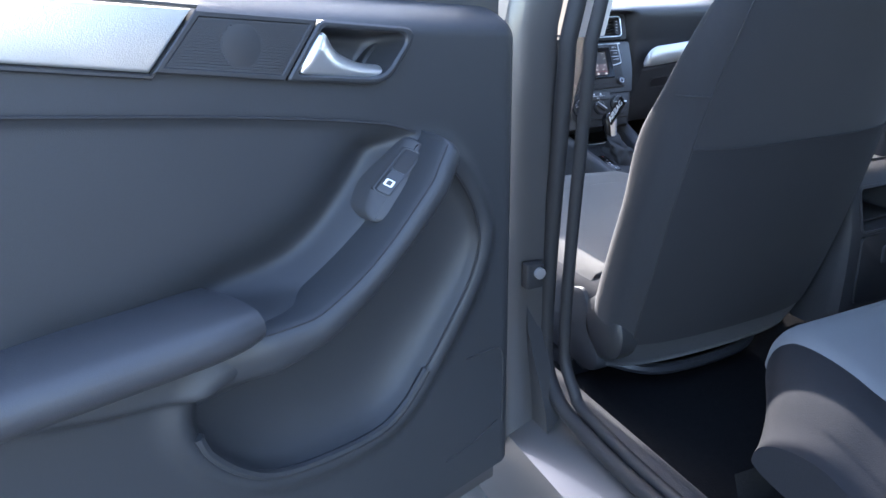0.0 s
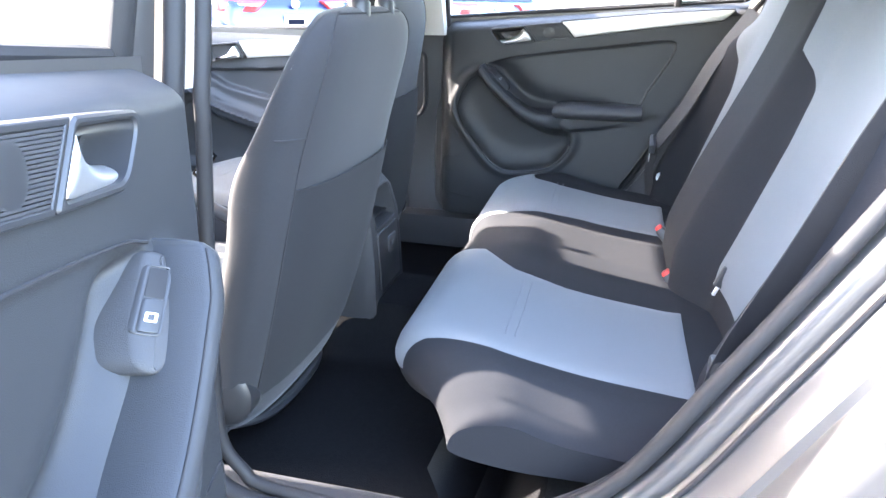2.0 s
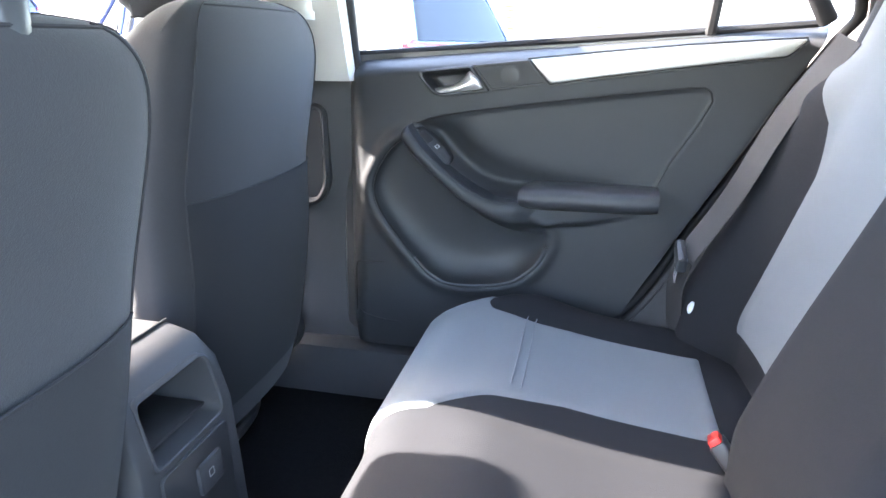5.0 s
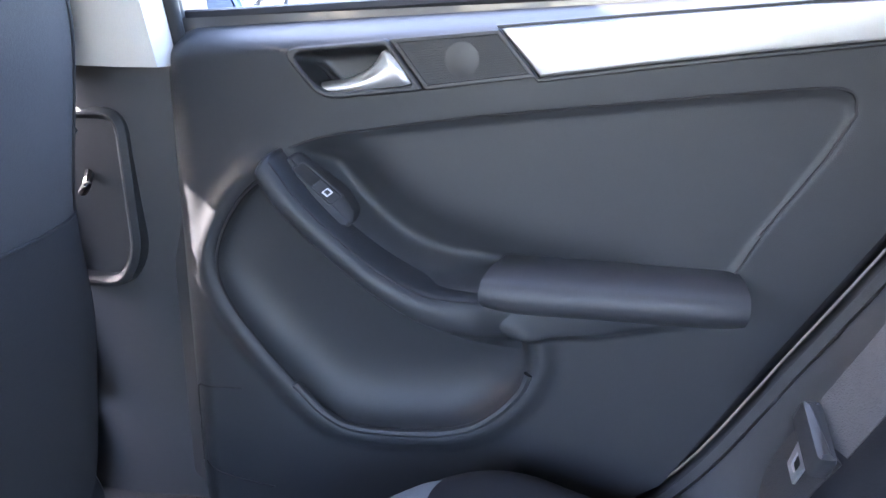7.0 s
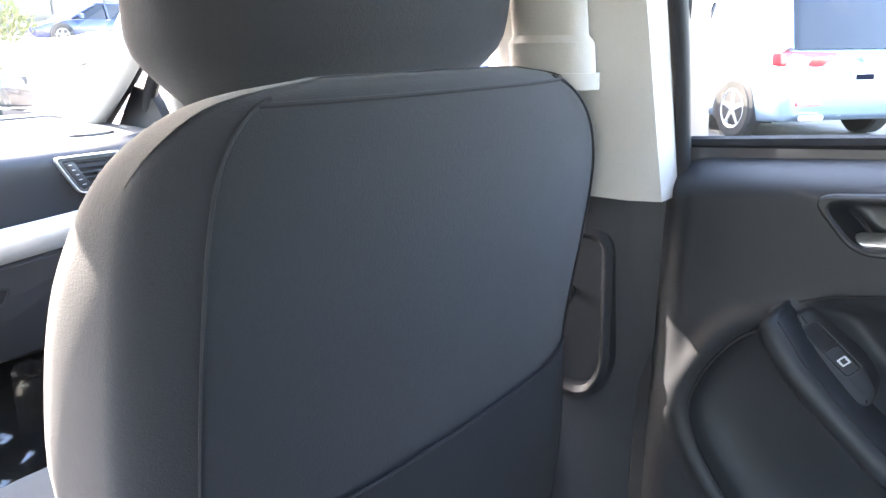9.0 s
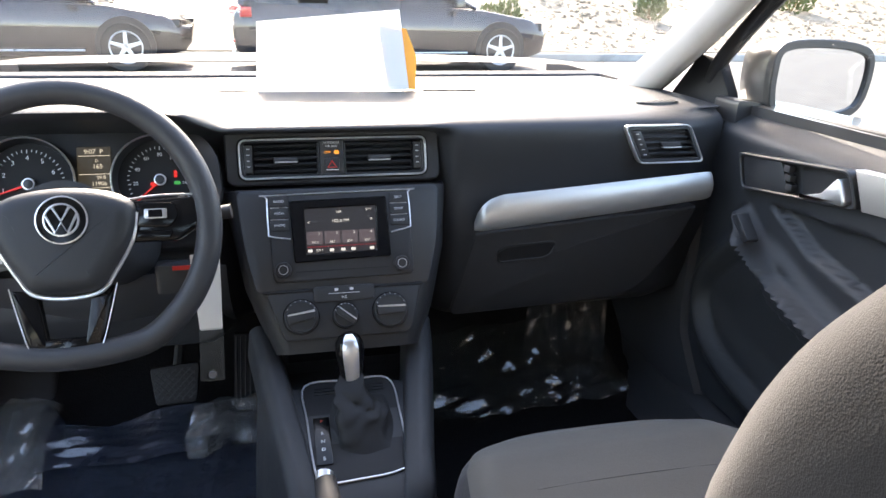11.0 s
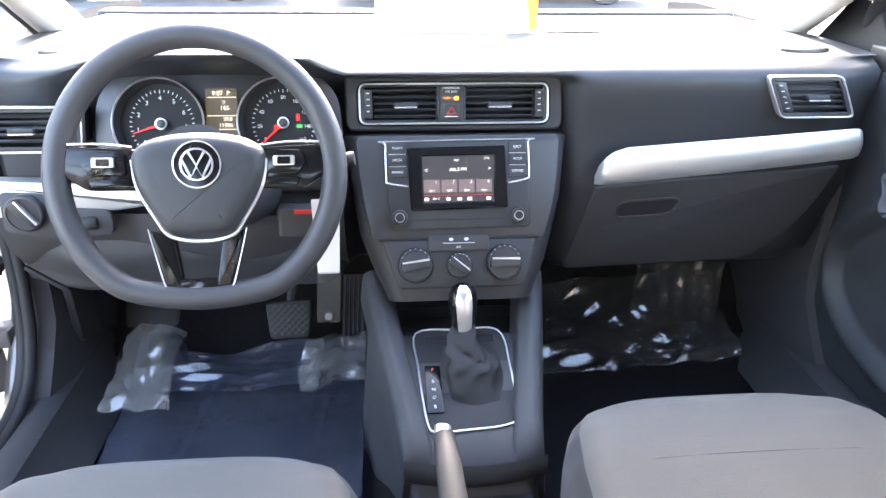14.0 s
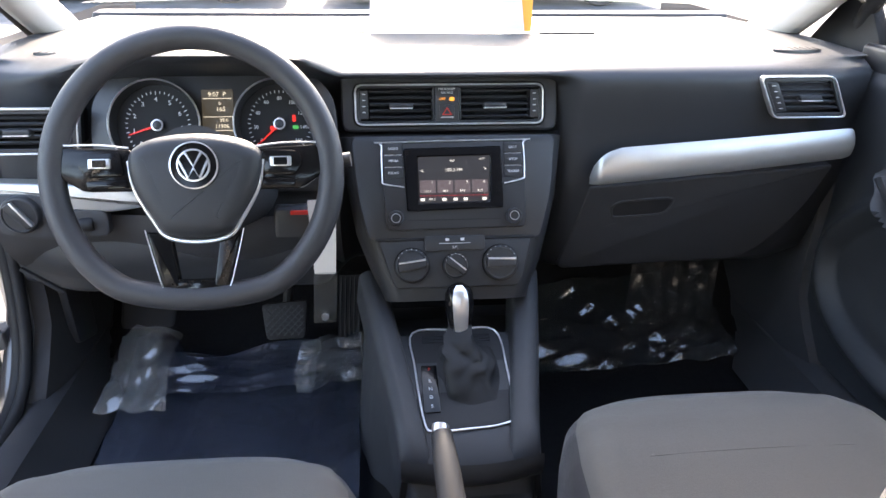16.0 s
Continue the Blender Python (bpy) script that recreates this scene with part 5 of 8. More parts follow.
gh = rounded([(0.292, 0.727), (0.288, 0.746), (0.300, 0.755), (0.385, 0.761), (0.395, 0.757), (0.385, 0.735), (0.37, 0.731)], 0.006, 3)
part("glove_box_handle", ring_frame(inset(gh, -0.004), gh, lambda u, v, d: (u, 0.822 + 0.22 * (0.80 - v) - d, v), 0.006, 0.012, 0.001), PLASTIC_SMOOTH, gbx, "recessed handle")
# dark plate level with the lid, painting the shade of the handle's recess
part("handle_shade", prism(gh, lambda u, v, d: (u, 0.822 + 0.22 * (0.80 - v) - d, v), 0.008, 0.0108, 0), RUBBER, gbx)
for cx_, cy_, rx_, ry_ in ((0.615, 0.91, 0.045, 0.018), (-0.60, 0.90, 0.045, 0.018)):
    th = np.linspace(0, 2 * math.pi, 28, endpoint=False)
    v = part("demist_vent", prism(np.stack([cx_ + rx_ * np.cos(th), cy_ + ry_ * np.sin(th) + 0.25 * rx_ * np.cos(th) * 0.3], 1), on_z, 0.98, 1.0005, 0.001), PLASTIC_SMOOTH, dashboard, "oval demister vent")
    for k in range(7):
        u = cx_ - rx_ * 0.75 + rx_ * 1.5 * k / 6
        part("slot", prism(rect(u - 0.002, cy_ - ry_ * 0.6, u + 0.002, cy_ + ry_ * 0.6), on_z, 1.0, 1.0012, 0), RUBBER, v)
part("demist_slot", prism(rect(0.20, 1.09, 0.31, 1.115, 0.006, 3), on_z, 0.99, 1.0005, 0.001), RUBBER, dashboard, "dark slot in the dash top")
part("demist_slot", prism(rect(-0.30, 1.11, 0.10, 1.13, 0.006, 3), on_z, 0.99, 1.0, 0.001), RUBBER, dashboard, "dark slot in the dash top")

# driver's side: end vent, strip, light switch, knee panel
air_vent(on_left, -0.705, 0.872, -0.553, 0.940, 1, dashboard, 0.008)
stl = rounded([(-0.73, 0.772), (-0.73, 0.832), (-0.60, 0.827), (-0.50, 0.820), (-0.46, 0.79), (-0.52, 0.782)], 0.008, 4)
part("silver_strip", prism(stl, on_left, -0.02, 0.012, 0.006, 3), ALU, dashboard, "silver decorative strip", sharp=50)
lsw = part("light_switch", prism(rounded([(-0.69, 0.75), (-0.69, 0.815), (-0.625, 0.812), (-0.60, 0.79), (-0.53, 0.785), (-0.53, 0.745), (-0.62, 0.742)], 0.012, 4), on_left, 0.0, 0.016, 0.003), PLASTIC, dashboard, "rotary light switch panel")
knob(-0.653, 0.784, 0.029, on_left, lsw, "light_knob", 0.014, False, -52)
for u in (-0.588, -0.562):
    part("dimmer_wheel", lathe([(0.009, -0.010), (0.011, -0.006), (0.011, 0.006), (0.009, 0.010)], on_left(u, 0.765, 0.014), (1, 0, 0), 20), RUBBER, lsw)
kp = [[(x, 0.775 - 0.02 * v + 0.11 * v * v + 0.03 * step(abs(x + 0.35), 0.0, 0.2) - 0.02, 0.77 - 0.14 * v) for x in np.linspace(-0.715, -0.18, 20)] for v in np.linspace(0, 1, 8)]
part("knee_panel", grid(kp), PLASTIC, dashboard, "dark lower knee panel")
part("bonnet_lever", slab((-0.665, 0.79, 0.655), (0.075, 0.008, 0.006), 0.002, Matrix.Rotation(radians(38), 3, 'Y')), RUBBER, dashboard, "black bonnet release")

# instrument cluster
def on_clus(u, v, d):
    return (u, 0.797 + 0.4 * (v - 0.917) - d * 0.93, v + d * 0.37)


clus = thing("instrument_cluster", on_clus(-0.357, 0.87, 0), "black instrument cluster with two round dials", "instrument cluster")
part("cluster_panel", prism(rounded([(-0.545, 0.865), (-0.54, 0.95), (-0.50, 0.985), (-0.36, 0.995), (-0.22, 0.985), (-0.18, 0.95), (-0.175, 0.865)], 0.03, 5), on_clus, -0.03, -0.002, 0.002), PLASTIC_SMOOTH, clus, "matt black panel")
DIAL = mat("matt_black_dial", (0.008, 0.008, 0.009), 0.75)
NEEDLE = glow_mat("needle_red", (0.9, 0.03, 0.02), 0.09)
GREEN = glow_mat("green_light", (0.05, 0.7, 0.15), 0.06)
LCD = glow_mat("display_amber", (0.16, 0.145, 0.105), 0.03)
LCD_T = mat("display_print", (0.02, 0.018, 0.01), 0.5)
LCD_L = glow_mat("display_text", (0.75, 0.72, 0.6), 0.12)
cax = Vector(on_clus(0, 0, 1)) - Vector(on_clus(0, 0, 0))
for gx, marks, a0, a1, needle in ((-0.444, [str(k) for k in range(8)], 225, -7, 197), (-0.264, [str(k) for k in range(0, 180, 20)], 219, -40, 221)):
    dl = part("dial", lathe([(0.063, -0.004), (0.063, 0.0), (0.0, 0.0)], on_clus(gx, 0.909, 0), cax, 40), DIAL, clus, "round black dial")
    part("dial_rim", lathe([(0.0665, 0.016), (0.0665, 0.0225), (0.0658, 0.0235), (0.0648, 0.0225), (0.0640, 0.018)], on_clus(gx, 0.909, 0), cax, 48, False), CHROME, dl, "chrome dial rim")
    part("dial_cone", lathe([(0.0642, 0.020), (0.061, 0.004), (0.0605, 0.0)], on_clus(gx, 0.909, 0), cax, 48, False), PLASTIC_SMOOTH, dl, "dark cone round the dial")
    for k, w in enumerate(marks):
        a = radians(a0 + (a1 - a0) * k / (len(marks) - 1))
        stack_text(w, 0.0095 if len(marks) < 9 else 0.0075, gx + 0.036 * math.cos(a), 0.909 + 0.036 * math.sin(a), on_clus, 0.0008, WHITE, dl)
        for j in range(4 if k + 1 < len(marks) else 1):
            b = a + radians((a1 - a0) / (len(marks) - 1) * j / 4)
            c_, s_ = math.cos(b), math.sin(b)
            l0 = 0.044 if j else 0.0425
            q = [(gx + r * c_ - t * s_, 0.909 + r * s_ + t * c_) for r, t in ((l0, -0.0005), (0.0475, -0.0005), (0.0475, 0.0005), (l0, 0.0005))]
            part("tick", prism(np.array(q), on_clus, 0.0002, 0.0006, 0), WHITE, dl)
    a = radians(needle)
    c_, s_ = math.cos(a), math.sin(a)
    q = [(gx + r * c_ - t * s_, 0.909 + r * s_ + t * c_) for r, t in ((0.008, -0.0014), (0.044, -0.0006), (0.044, 0.0006), (0.008, 0.0014))]
    part("needle", prism(np.array(q), on_clus, 0.003, 0.0042, 0), NEEDLE, dl, "red needle")
    part("needle_hub", lathe([(0.0085, 0.0), (0.0085, 0.006), (0.006, 0.0075), (0.0, 0.0075)], on_clus(gx, 0.909, 0), cax, 24), PLASTIC_SMOOTH, dl)
    part("hub_ring", lathe([(0.0088, 0.0055), (0.0088, 0.0072), (0.0068, 0.0076), (0.0068, 0.0055)], on_clus(gx, 0.909, 0), cax, 24, False), CHROME, dl)
part("warning_lamp", prism(rect(-0.245, 0.902, -0.236, 0.907, 0.001, 2), on_clus, 0.0003, 0.0008, 0), GREEN, clus, "green telltale")
part("warning_lamp", prism(rect(-0.279, 0.901, -0.268, 0.9065, 0.001, 2), on_clus, 0.0003, 0.0008, 0), NEEDLE, clus, "red telltale")
part("warning_lamp", prism(rect(-0.245, 0.912, -0.240, 0.922, 0.001, 2), on_clus, 0.0003, 0.0008, 0), NEEDLE, clus, "red telltale")
lcd = part("display", prism(rect(-0.379, 0.893, -0.332, 0.958, 0.002, 2), on_clus, 0.0, 0.001, 0), LCD, clus, "small amber display")
stack_text("9:07  P", 0.0095, -0.356, 0.951, on_clus, 0.0014, LCD_L, lcd)
stack_text("D", 0.006, -0.352, 0.9385, on_clus, 0.0014, LCD_L, lcd)
stack_text("165", 0.0095, -0.351, 0.9305, on_clus, 0.0014, LCD_L, lcd)
stack_text("39.0", 0.0075, -0.347, 0.915, on_clus, 0.0014, LCD_L, lcd)
stack_text("11906", 0.0085, -0.350, 0.9065, on_clus, 0.0014, LCD_L, lcd)
for v in (0.9455, 0.920, 0.901):
    part("display_line", prism(rect(-0.377, v - 0.0004, -0.334, v + 0.0004), on_clus, 0.001, 0.0014, 0), LCD_L, lcd)

# ---- steering wheel ----
WH_C = Vector((-0.343, 0.574, 0.908))
WH_M = Matrix.Translation(WH_C) @ Matrix.Rotation(radians(67), 4, 'X')


def on_wheel(u, v, d):
    return tuple(WH_M @ Vector((u, v, d)))


wheel = thing("steering_wheel", tuple(WH_C), "dark grey three-spoke steering wheel with flat bottom", "steering wheel")
rim = []
for a in np.linspace(0, 2 * math.pi, 96, endpoint=False):
    r = 0.168
    x, y = r * math.sin(a), r * math.cos(a)
    y = max(y, -0.142 - 0.012 * math.cos(x / 0.09 * math.pi / 2) if abs(x) < 0.09 else -1)
    rim.append((x, y))
rim = np.array(rim)
for _ in range(3):
    rim = (np.roll(rim, 1, 0) + 2 * rim + np.roll(rim, -1, 0)) / 4
part("rim", tube([on_wheel(u, v, 0.0) for u, v in rim], 0.0158, 16, True, up=tuple(WH_M.to_3x3() @ Vector((0, 0, 1)))), LEATHERETTE, wheel, "dark grey padded rim", sharp=70)
pad_o = smooth_path([(-0.079, 0.030), (-0.055, 0.052), (0.0, 0.060), (0.055, 0.052), (0.079, 0.030), (0.074, -0.012), (0.052, -0.055), (0.036, -0.076), (0.0, -0.082), (-0.036, -0.076), (-0.052, -0.055), (-0.074, -0.012)], 5, True) * np.array((1.0, 0.9)) + np.array((0.006, -0.006))
pad_loops = [[on_wheel(u, v, 0.0) for u, v in pad_o]]
for k in np.linspace(0, 1, 7):
    q = inset(pad_o, 0.004 * k + 0.020 * k * k)
    pad_loops.append([on_wheel(u, v, 0.012 + 0.020 * math.sin(k * math.pi / 2)) for u, v in q])
pad = part("airbag_cover", loft(pad_loops), PLASTIC_SOFT, wheel, "smooth airbag cover", sharp=60)
stack_text("AIRBAG", 0.010, 0.0, -0.048, on_wheel, 0.0305, PLASTIC, pad)
wax = WH_M.to_3x3() @ Vector((0, 0, 1))
em = part("emblem", lathe([(0.0275, 0.020), (0.0275, 0.033), (0.0, 0.034)], tuple(WH_M @ Vector((0.008, 0.008, 0))), wax, 36), GLOSS, wheel, "round black and chrome badge")
part("emblem_ring", lathe([(0.0283, 0.026), (0.0283, 0.0345), (0.0268, 0.0350), (0.0268, 0.032)], tuple(WH_M @ Vector((0.008, 0.008, 0))), wax, 40, False), CHROME, em)
part("emblem_ring", lathe([(0.0195, 0.033), (0.0195, 0.036), (0.0175, 0.0365), (0.0175, 0.033)], tuple(WH_M @ Vector((0.008, 0.008, 0))), wax, 36, False), CHROME, em)
for pts_ in ([(-0.003, 0.0255), (0.008, 0.006), (0.019, 0.0255)], [(-0.0125, 0.015), (0.000, -0.0105), (0.008, 0.004), (0.016, -0.0105), (0.0285, 0.015)]):
    part("emblem_bar", tube([on_wheel(u, v, 0.0352) for u, v in [(0.008 + (p - 0.008) * 0.83, 0.008 + (q - 0.008) * 0.83) for p, q in pts_]], 0.0017, 6), CHROME, em)
part("bright_edge", tube([on_wheel(u + 0.006, v * 0.9 - 0.006, 0.014) for u, v in smooth_path([(-0.079, 0.024), (-0.073, -0.014), (-0.052, -0.057), (-0.036, -0.079), (0.0, -0.086), (0.036, -0.079), (0.052, -0.057), (0.073, -0.014), (0.079, 0.024)], 6)], 0.0028, 8), CHROME, wheel, "satin chrome spoke edge")
for s in (-1, 1):
    sp = part("spoke", prism(rounded([(s * 0.070, 0.030), (s * 0.158, 0.034), (s * 0.160, 0.0), (s * 0.130, -0.020), (s * 0.066, -0.020)], 0.006, 3), on_wheel, -0.008, 0.008, 0.004), GLOSS, wheel, "gloss black spoke")
    part("spoke_edge", tube([on_wheel(u, v, 0.007) for u, v in smooth_path([(s * 0.075, 0.032), (s * 0.11, 0.036), (s * 0.152, 0.036)], 5)], 0.0014, 8), CHROME, sp)
    bp_ = part("button_pad", prism(rounded([(s * 0.084, 0.028), (s * 0.128, 0.026), (s * 0.134, 0.012), (s * 0.124, -0.004), (s * 0.080, -0.002)], 0.006, 3), on_wheel, 0.006, 0.0125, 0.002), GLOSS, sp)
    part("rocker", prism(rect(s * 0.107 - 0.013, 0.007, s * 0.107 + 0.013, 0.019, 0.002, 3), on_wheel, 0.011, 0.0150, 0.001), CHROME, sp, "silver rocker")
    part("rocker_centre", prism(rect(s * 0.107 - 0.008, 0.0085, s * 0.107 + 0.008, 0.0175, 0.001, 2), on_wheel, 0.0145, 0.0156, 0), GLOSS, sp)
    part("lower_button", prism(rounded([(s * 0.078, -0.006), (s * 0.126, -0.008), (s * 0.122, -0.018), (s * 0.076, -0.017)], 0.003, 3), on_wheel, 0.006, 0.011, 0.0015), GLOSS, sp)
    part("lower_leg", prism(rounded([(s * 0.030, -0.074), (s * 0.058, -0.070), (s * 0.040, -0.140), (s * 0.020, -0.140)], 0.004, 3), on_wheel, -0.006, 0.010, 0.004), GLOSS, wheel, "gloss black lower spoke")
for s in (-1, 1):
    part("leg_edge", tube([on_wheel(u, v, 0.0095) for u, v in smooth_path([(s * 0.059, -0.068), (s * 0.050, -0.105), (s * 0.040, -0.140), (s * 0.030, -0.149)], 5)], 0.0008, 8), CHROME, wheel, "satin chrome edge of the lower spoke")
part("lower_bridge", prism(rounded([(-0.036, -0.130), (0.036, -0.130), (0.032, -0.150), (-0.032, -0.150)], 0.006, 3), on_wheel, -0.006, 0.009, 0.004), GLOSS, wheel)
part("hub", lathe([(0.05, -0.10), (0.055, -0.03), (0.06, 0.0), (0.0, 0.0)], tuple(WH_C), wax, 28), PLASTIC, wheel, "steering hub")
col = part("column_shroud", tube([on_wheel(0, 0.0, -0.05), on_wheel(0, 0.0, -0.13), on_wheel(0, 0.0, -0.24)], [0.055, 0.065, 0.07], 20), PLASTIC, dashboard, "dark steering column shroud")
for s, u in ((-1, 0.19), (1, 0.19)):
    part("stalk", tube([on_wheel(s * 0.03, 0.0, -0.075), on_wheel(s * 0.11, 0.012, -0.07), on_wheel(s * u, 0.02, -0.062)], [0.008, 0.007, 0.010], 10), PLASTIC_SMOOTH, dashboard, "black column stalk")

# ---- front doors ----


def front_panel_x(y, z):
    x = 0.725 + 0.0 * y
    ins = [(0.70, 0.86), (-0.10, 0.90), (-0.10, 0.78), (0.30, 0.74), (0.58, 0.80)]
    x = x + 0.022 * step(-sdf(y, z, ins), 0.0, 0.01)
    pk = smooth_path([(0.80, 0.70), (0.835, 0.63), (0.80, 0.56), (0.69, 0.515), (0.40, 0.49), (0.0, 0.50), (-0.02, 0.60), (0.30, 0.66), (0.55, 0.72), (0.70, 0.77)], 4, True)
    dp = -sdf(y, z, pk)
    x = x + 0.012 * step(dp, 0.0, 0.012) + 0.012 * step(dp, 0.01, 0.08) - 0.014 * np.exp(-((dp + 0.018) / 0.014) ** 2)
    gr = [(0.765, 0.83), (0.74, 0.845), (0.62, 0.76), (0.45, 0.71), (0.05, 0.72), (0.05, 0.66), (0.45, 0.645), (0.62, 0.69)]
    x = x - 0.05 * step(-sdf(y, z, gr), 0.0, 0.022)
    top = 0.985 - z
    x = x + 0.05 * np.clip(1 - top / 0.04, 0, 1) ** 2.2
    return x


def front_door(side, name, label, matrix=None):
    d = thing(name, (side * 0.76, 0.35, 0.43), label, "car door", "front doors", matrix, "structure")

    def put(nm, g, m, lab="", par=None, sharp=38):
        return part(nm, mirrored(g, side), m, par or d, lab, sharp)
    ys, zs = np.linspace(0.93, -0.04, 130), np.linspace(0.43, 0.985, 90)
    Y, Z = np.meshgrid(ys, zs)
    put("lining", grid(np.stack([front_panel_x(Y, Z), Y, Z], -1)), PLASTIC_SOFT, "moulded dark grey door lining", sharp=60)
    hb = np.array([(0.775, 0.930), (0.52, 0.958), (0.492, 0.905), (0.752, 0.868)])
    put("handle_bezel", ring_frame(rounded(hb, 0.012, 4), rounded(inset(hb, 0.006), 0.01, 4), on_x, 0.73, 0.708, 0.002), PLASTIC_SMOOTH, "smooth dark bezel")
    put("switch_panel", prism(rounded([(0.765, 0.926), (0.665, 0.938), (0.635, 0.889), (0.745, 0.874)], 0.008, 3), on_x, 0.73, 0.712, 0.002), PLASTIC_SMOOTH, "lock switch panel")
    for k in range(3):
        put("lock_button", prism(rect(0.640 - 0.006 * k, 0.924 - 0.014 * k, 0.655 - 0.006 * k, 0.935 - 0.014 * k, 0.002, 2), on_x, 0.72, 0.709, 0.002), PLASTIC_SMOOTH)
    # flat plate, not sunk: its dark colour stands for the shade in the hollow
    put("bowl", prism(rounded([(0.63, 0.938), (0.53, 0.950), (0.502, 0.908), (0.615, 0.892)], 0.012, 3), on_x, 0.74, 0.7225, 0.0), RUBBER, "hollow behind the handle")
    put("release_lever", prism(rounded([(0.607, 0.897), (0.56, 0.913), (0.535, 0.942), (0.528, 0.942), (0.51, 0.912), (0.515, 0.905)], 0.006, 3), on_x, 0.722, 0.702, 0.004), CHROME, "satin chrome release lever")
    st = [(0.515, 0.960), (0.20, 0.975), (-0.03, 0.982), (-0.03, 0.945), (0.20, 0.930), (0.488, 0.905)]
    put("bright_strip", prism(np.array(st), on_x, 0.735, 0.712, 0.003), ALU, "silver decorative strip")
    put("window_switch", prism(rounded([(0.71, 0.832), (0.695, 0.842), (0.655, 0.806), (0.665, 0.797)], 0.003, 3), on_x, 0.69, 0.668, 0.002), PLASTIC_SMOOTH, "window switch")
    zsx = np.linspace(0.36, 1.0, 6)
    sh = [[(0.77, 1.0, z), (0.83, 1.0, z), (0.875 - 0.05 * (z - 0.6) ** 2, 0.97, z), (0.885 - 0.05 * (z - 0.6) ** 2, 0.4, z), (0.872 - 0.05 * (z - 0.6) ** 2, -0.11, z), (0.83, -0.13, z), (0.77, -0.13, z)] for z in zsx]
    put("door_shell", loft(sh), PAINT, "grey metallic outer shell")
    put("belt_seal", tube([(0.785, y, 0.99 + 0.02 * step(-y, -0.9, 0)) for y in np.linspace(0.88, -0.10, 10)], 0.009, 8), RUBBER, "black belt seal")
    fr = smooth_path([(0.765, -0.10, 1.03), (0.72, -0.085, 1.20), (0.682, -0.05, 1.32), (0.672, 0.05, 1.352), (0.675, 0.30, 1.345), (0.692, 0.50, 1.315), (0.738, 0.74, 1.220), (0.768, 0.94, 1.085), (0.778, 0.99, 1.03)], 6)
    put("window_frame", tube(fr, 0.017, 10, flat=0.8, up=(1, 0, 0)), RUBBER, "black window frame")
    g = put("window_pane", grid([[(0.785 - 0.3 * (z - 1.0), y, z) for z in np.linspace(0.99, np.interp(y, [-0.1, -0.05, 0.05, 0.3, 0.5, 0.74, 0.95], [1.05, 1.31, 1.345, 1.34, 1.31, 1.215, 1.07]), 6)] for y in np.linspace(-0.095, 0.95, 20)]), GLASS, "clear side window")
    g.visible_shadow = False
    put("mirror_triangle", prism(rounded([(1.15, 0.960), (0.895, 0.960), (0.915, 1.01), (0.965, 1.072), (1.03, 1.080)], 0.012, 3), on_x, 0.79, 0.768, 0.006), RUBBER, "dark mirror corner trim")
    # outside mirror
    def on_m(u, v, dd):
        return (u, 0.85 - dd + 0.16 * (u - 0.9), v)
    go = smooth_path([(0.792, 1.06), (0.805, 1.105), (0.88, 1.115), (1.0, 1.105), (1.04, 1.075), (1.03, 0.995), (0.97, 0.97), (0.835, 0.965), (0.80, 1.0)], 5, True)
    loops = []
    for k, (dd, s_) in enumerate(((0.0, 1.0), (-0.02, 1.04), (-0.06, 1.02), (-0.10, 0.90), (-0.125, 0.65), (-0.13, 0.3))):
        c = go.mean(0)
        loops.append([on_m(*(c + (p - c) * s_), dd) for p in go])
    mh = put("mirror_housing", loft(loops), PAINT, "grey painted mirror housing", sharp=60)
    put("mirror_rim", ring_frame(inset(go, -0.004), inset(go, 0.012), on_m, -0.01, 0.008, 0.002), PLASTIC_SMOOTH, "black mirror rim", mh)
    put("mirror_glass", prism(inset(go, 0.011), on_m, -0.004, 0.002, 0), MIRROR, "mirror glass", mh)
    put("mirror_arm", prism(rounded([(0.84, 0.955), (0.86, 0.995), (0.74, 1.01), (0.74, 0.955)], 0.01, 3), on_y, 0.84, 0.92, 0.01), PLASTIC_SMOOTH, "black mirror foot", mh)
    return d


front_door(1, "door_3", "closed front car door with dark lining and door mirror")
HINGE = Vector((-0.88, 1.0, 0))
front_door(-1, "door_4", "open front car door with dark lining", Matrix.Translation(HINGE) @ Matrix.Rotation(radians(-66), 4, 'Z') @ Matrix.Translation(-HINGE))
part("hinge_bracket", slab((-0.84, 0.88, 0.50), (0.10, 0.05, 0.035), 0.006), PAINT, car_body, "painted door check bracket")
part("hinge_pin", tube([(-0.83, 0.865, 0.465), (-0.83, 0.865, 0.535)], 0.011, 10), RUBBER, car_body)
part("wiring_boot", tube([(-0.80 - 0.09 * t, 0.90, 0.64 - 0.05 * math.sin(3 * t)) for t in np.linspace(0, 1, 33)], [0.014 + 0.004 * (k % 2) for k in range(33)], 12), RUBBER, car_body, "ribbed rubber wiring boot")
part("kick_cover", prism(rounded([(0.985, 0.43), (0.90, 0.46), (0.895, 0.60), (0.985, 0.615)], 0.016, 3), on_x, -0.70, -0.686, 0.004), PLASTIC_SMOOTH, car_body, "dark cover in the kick panel")

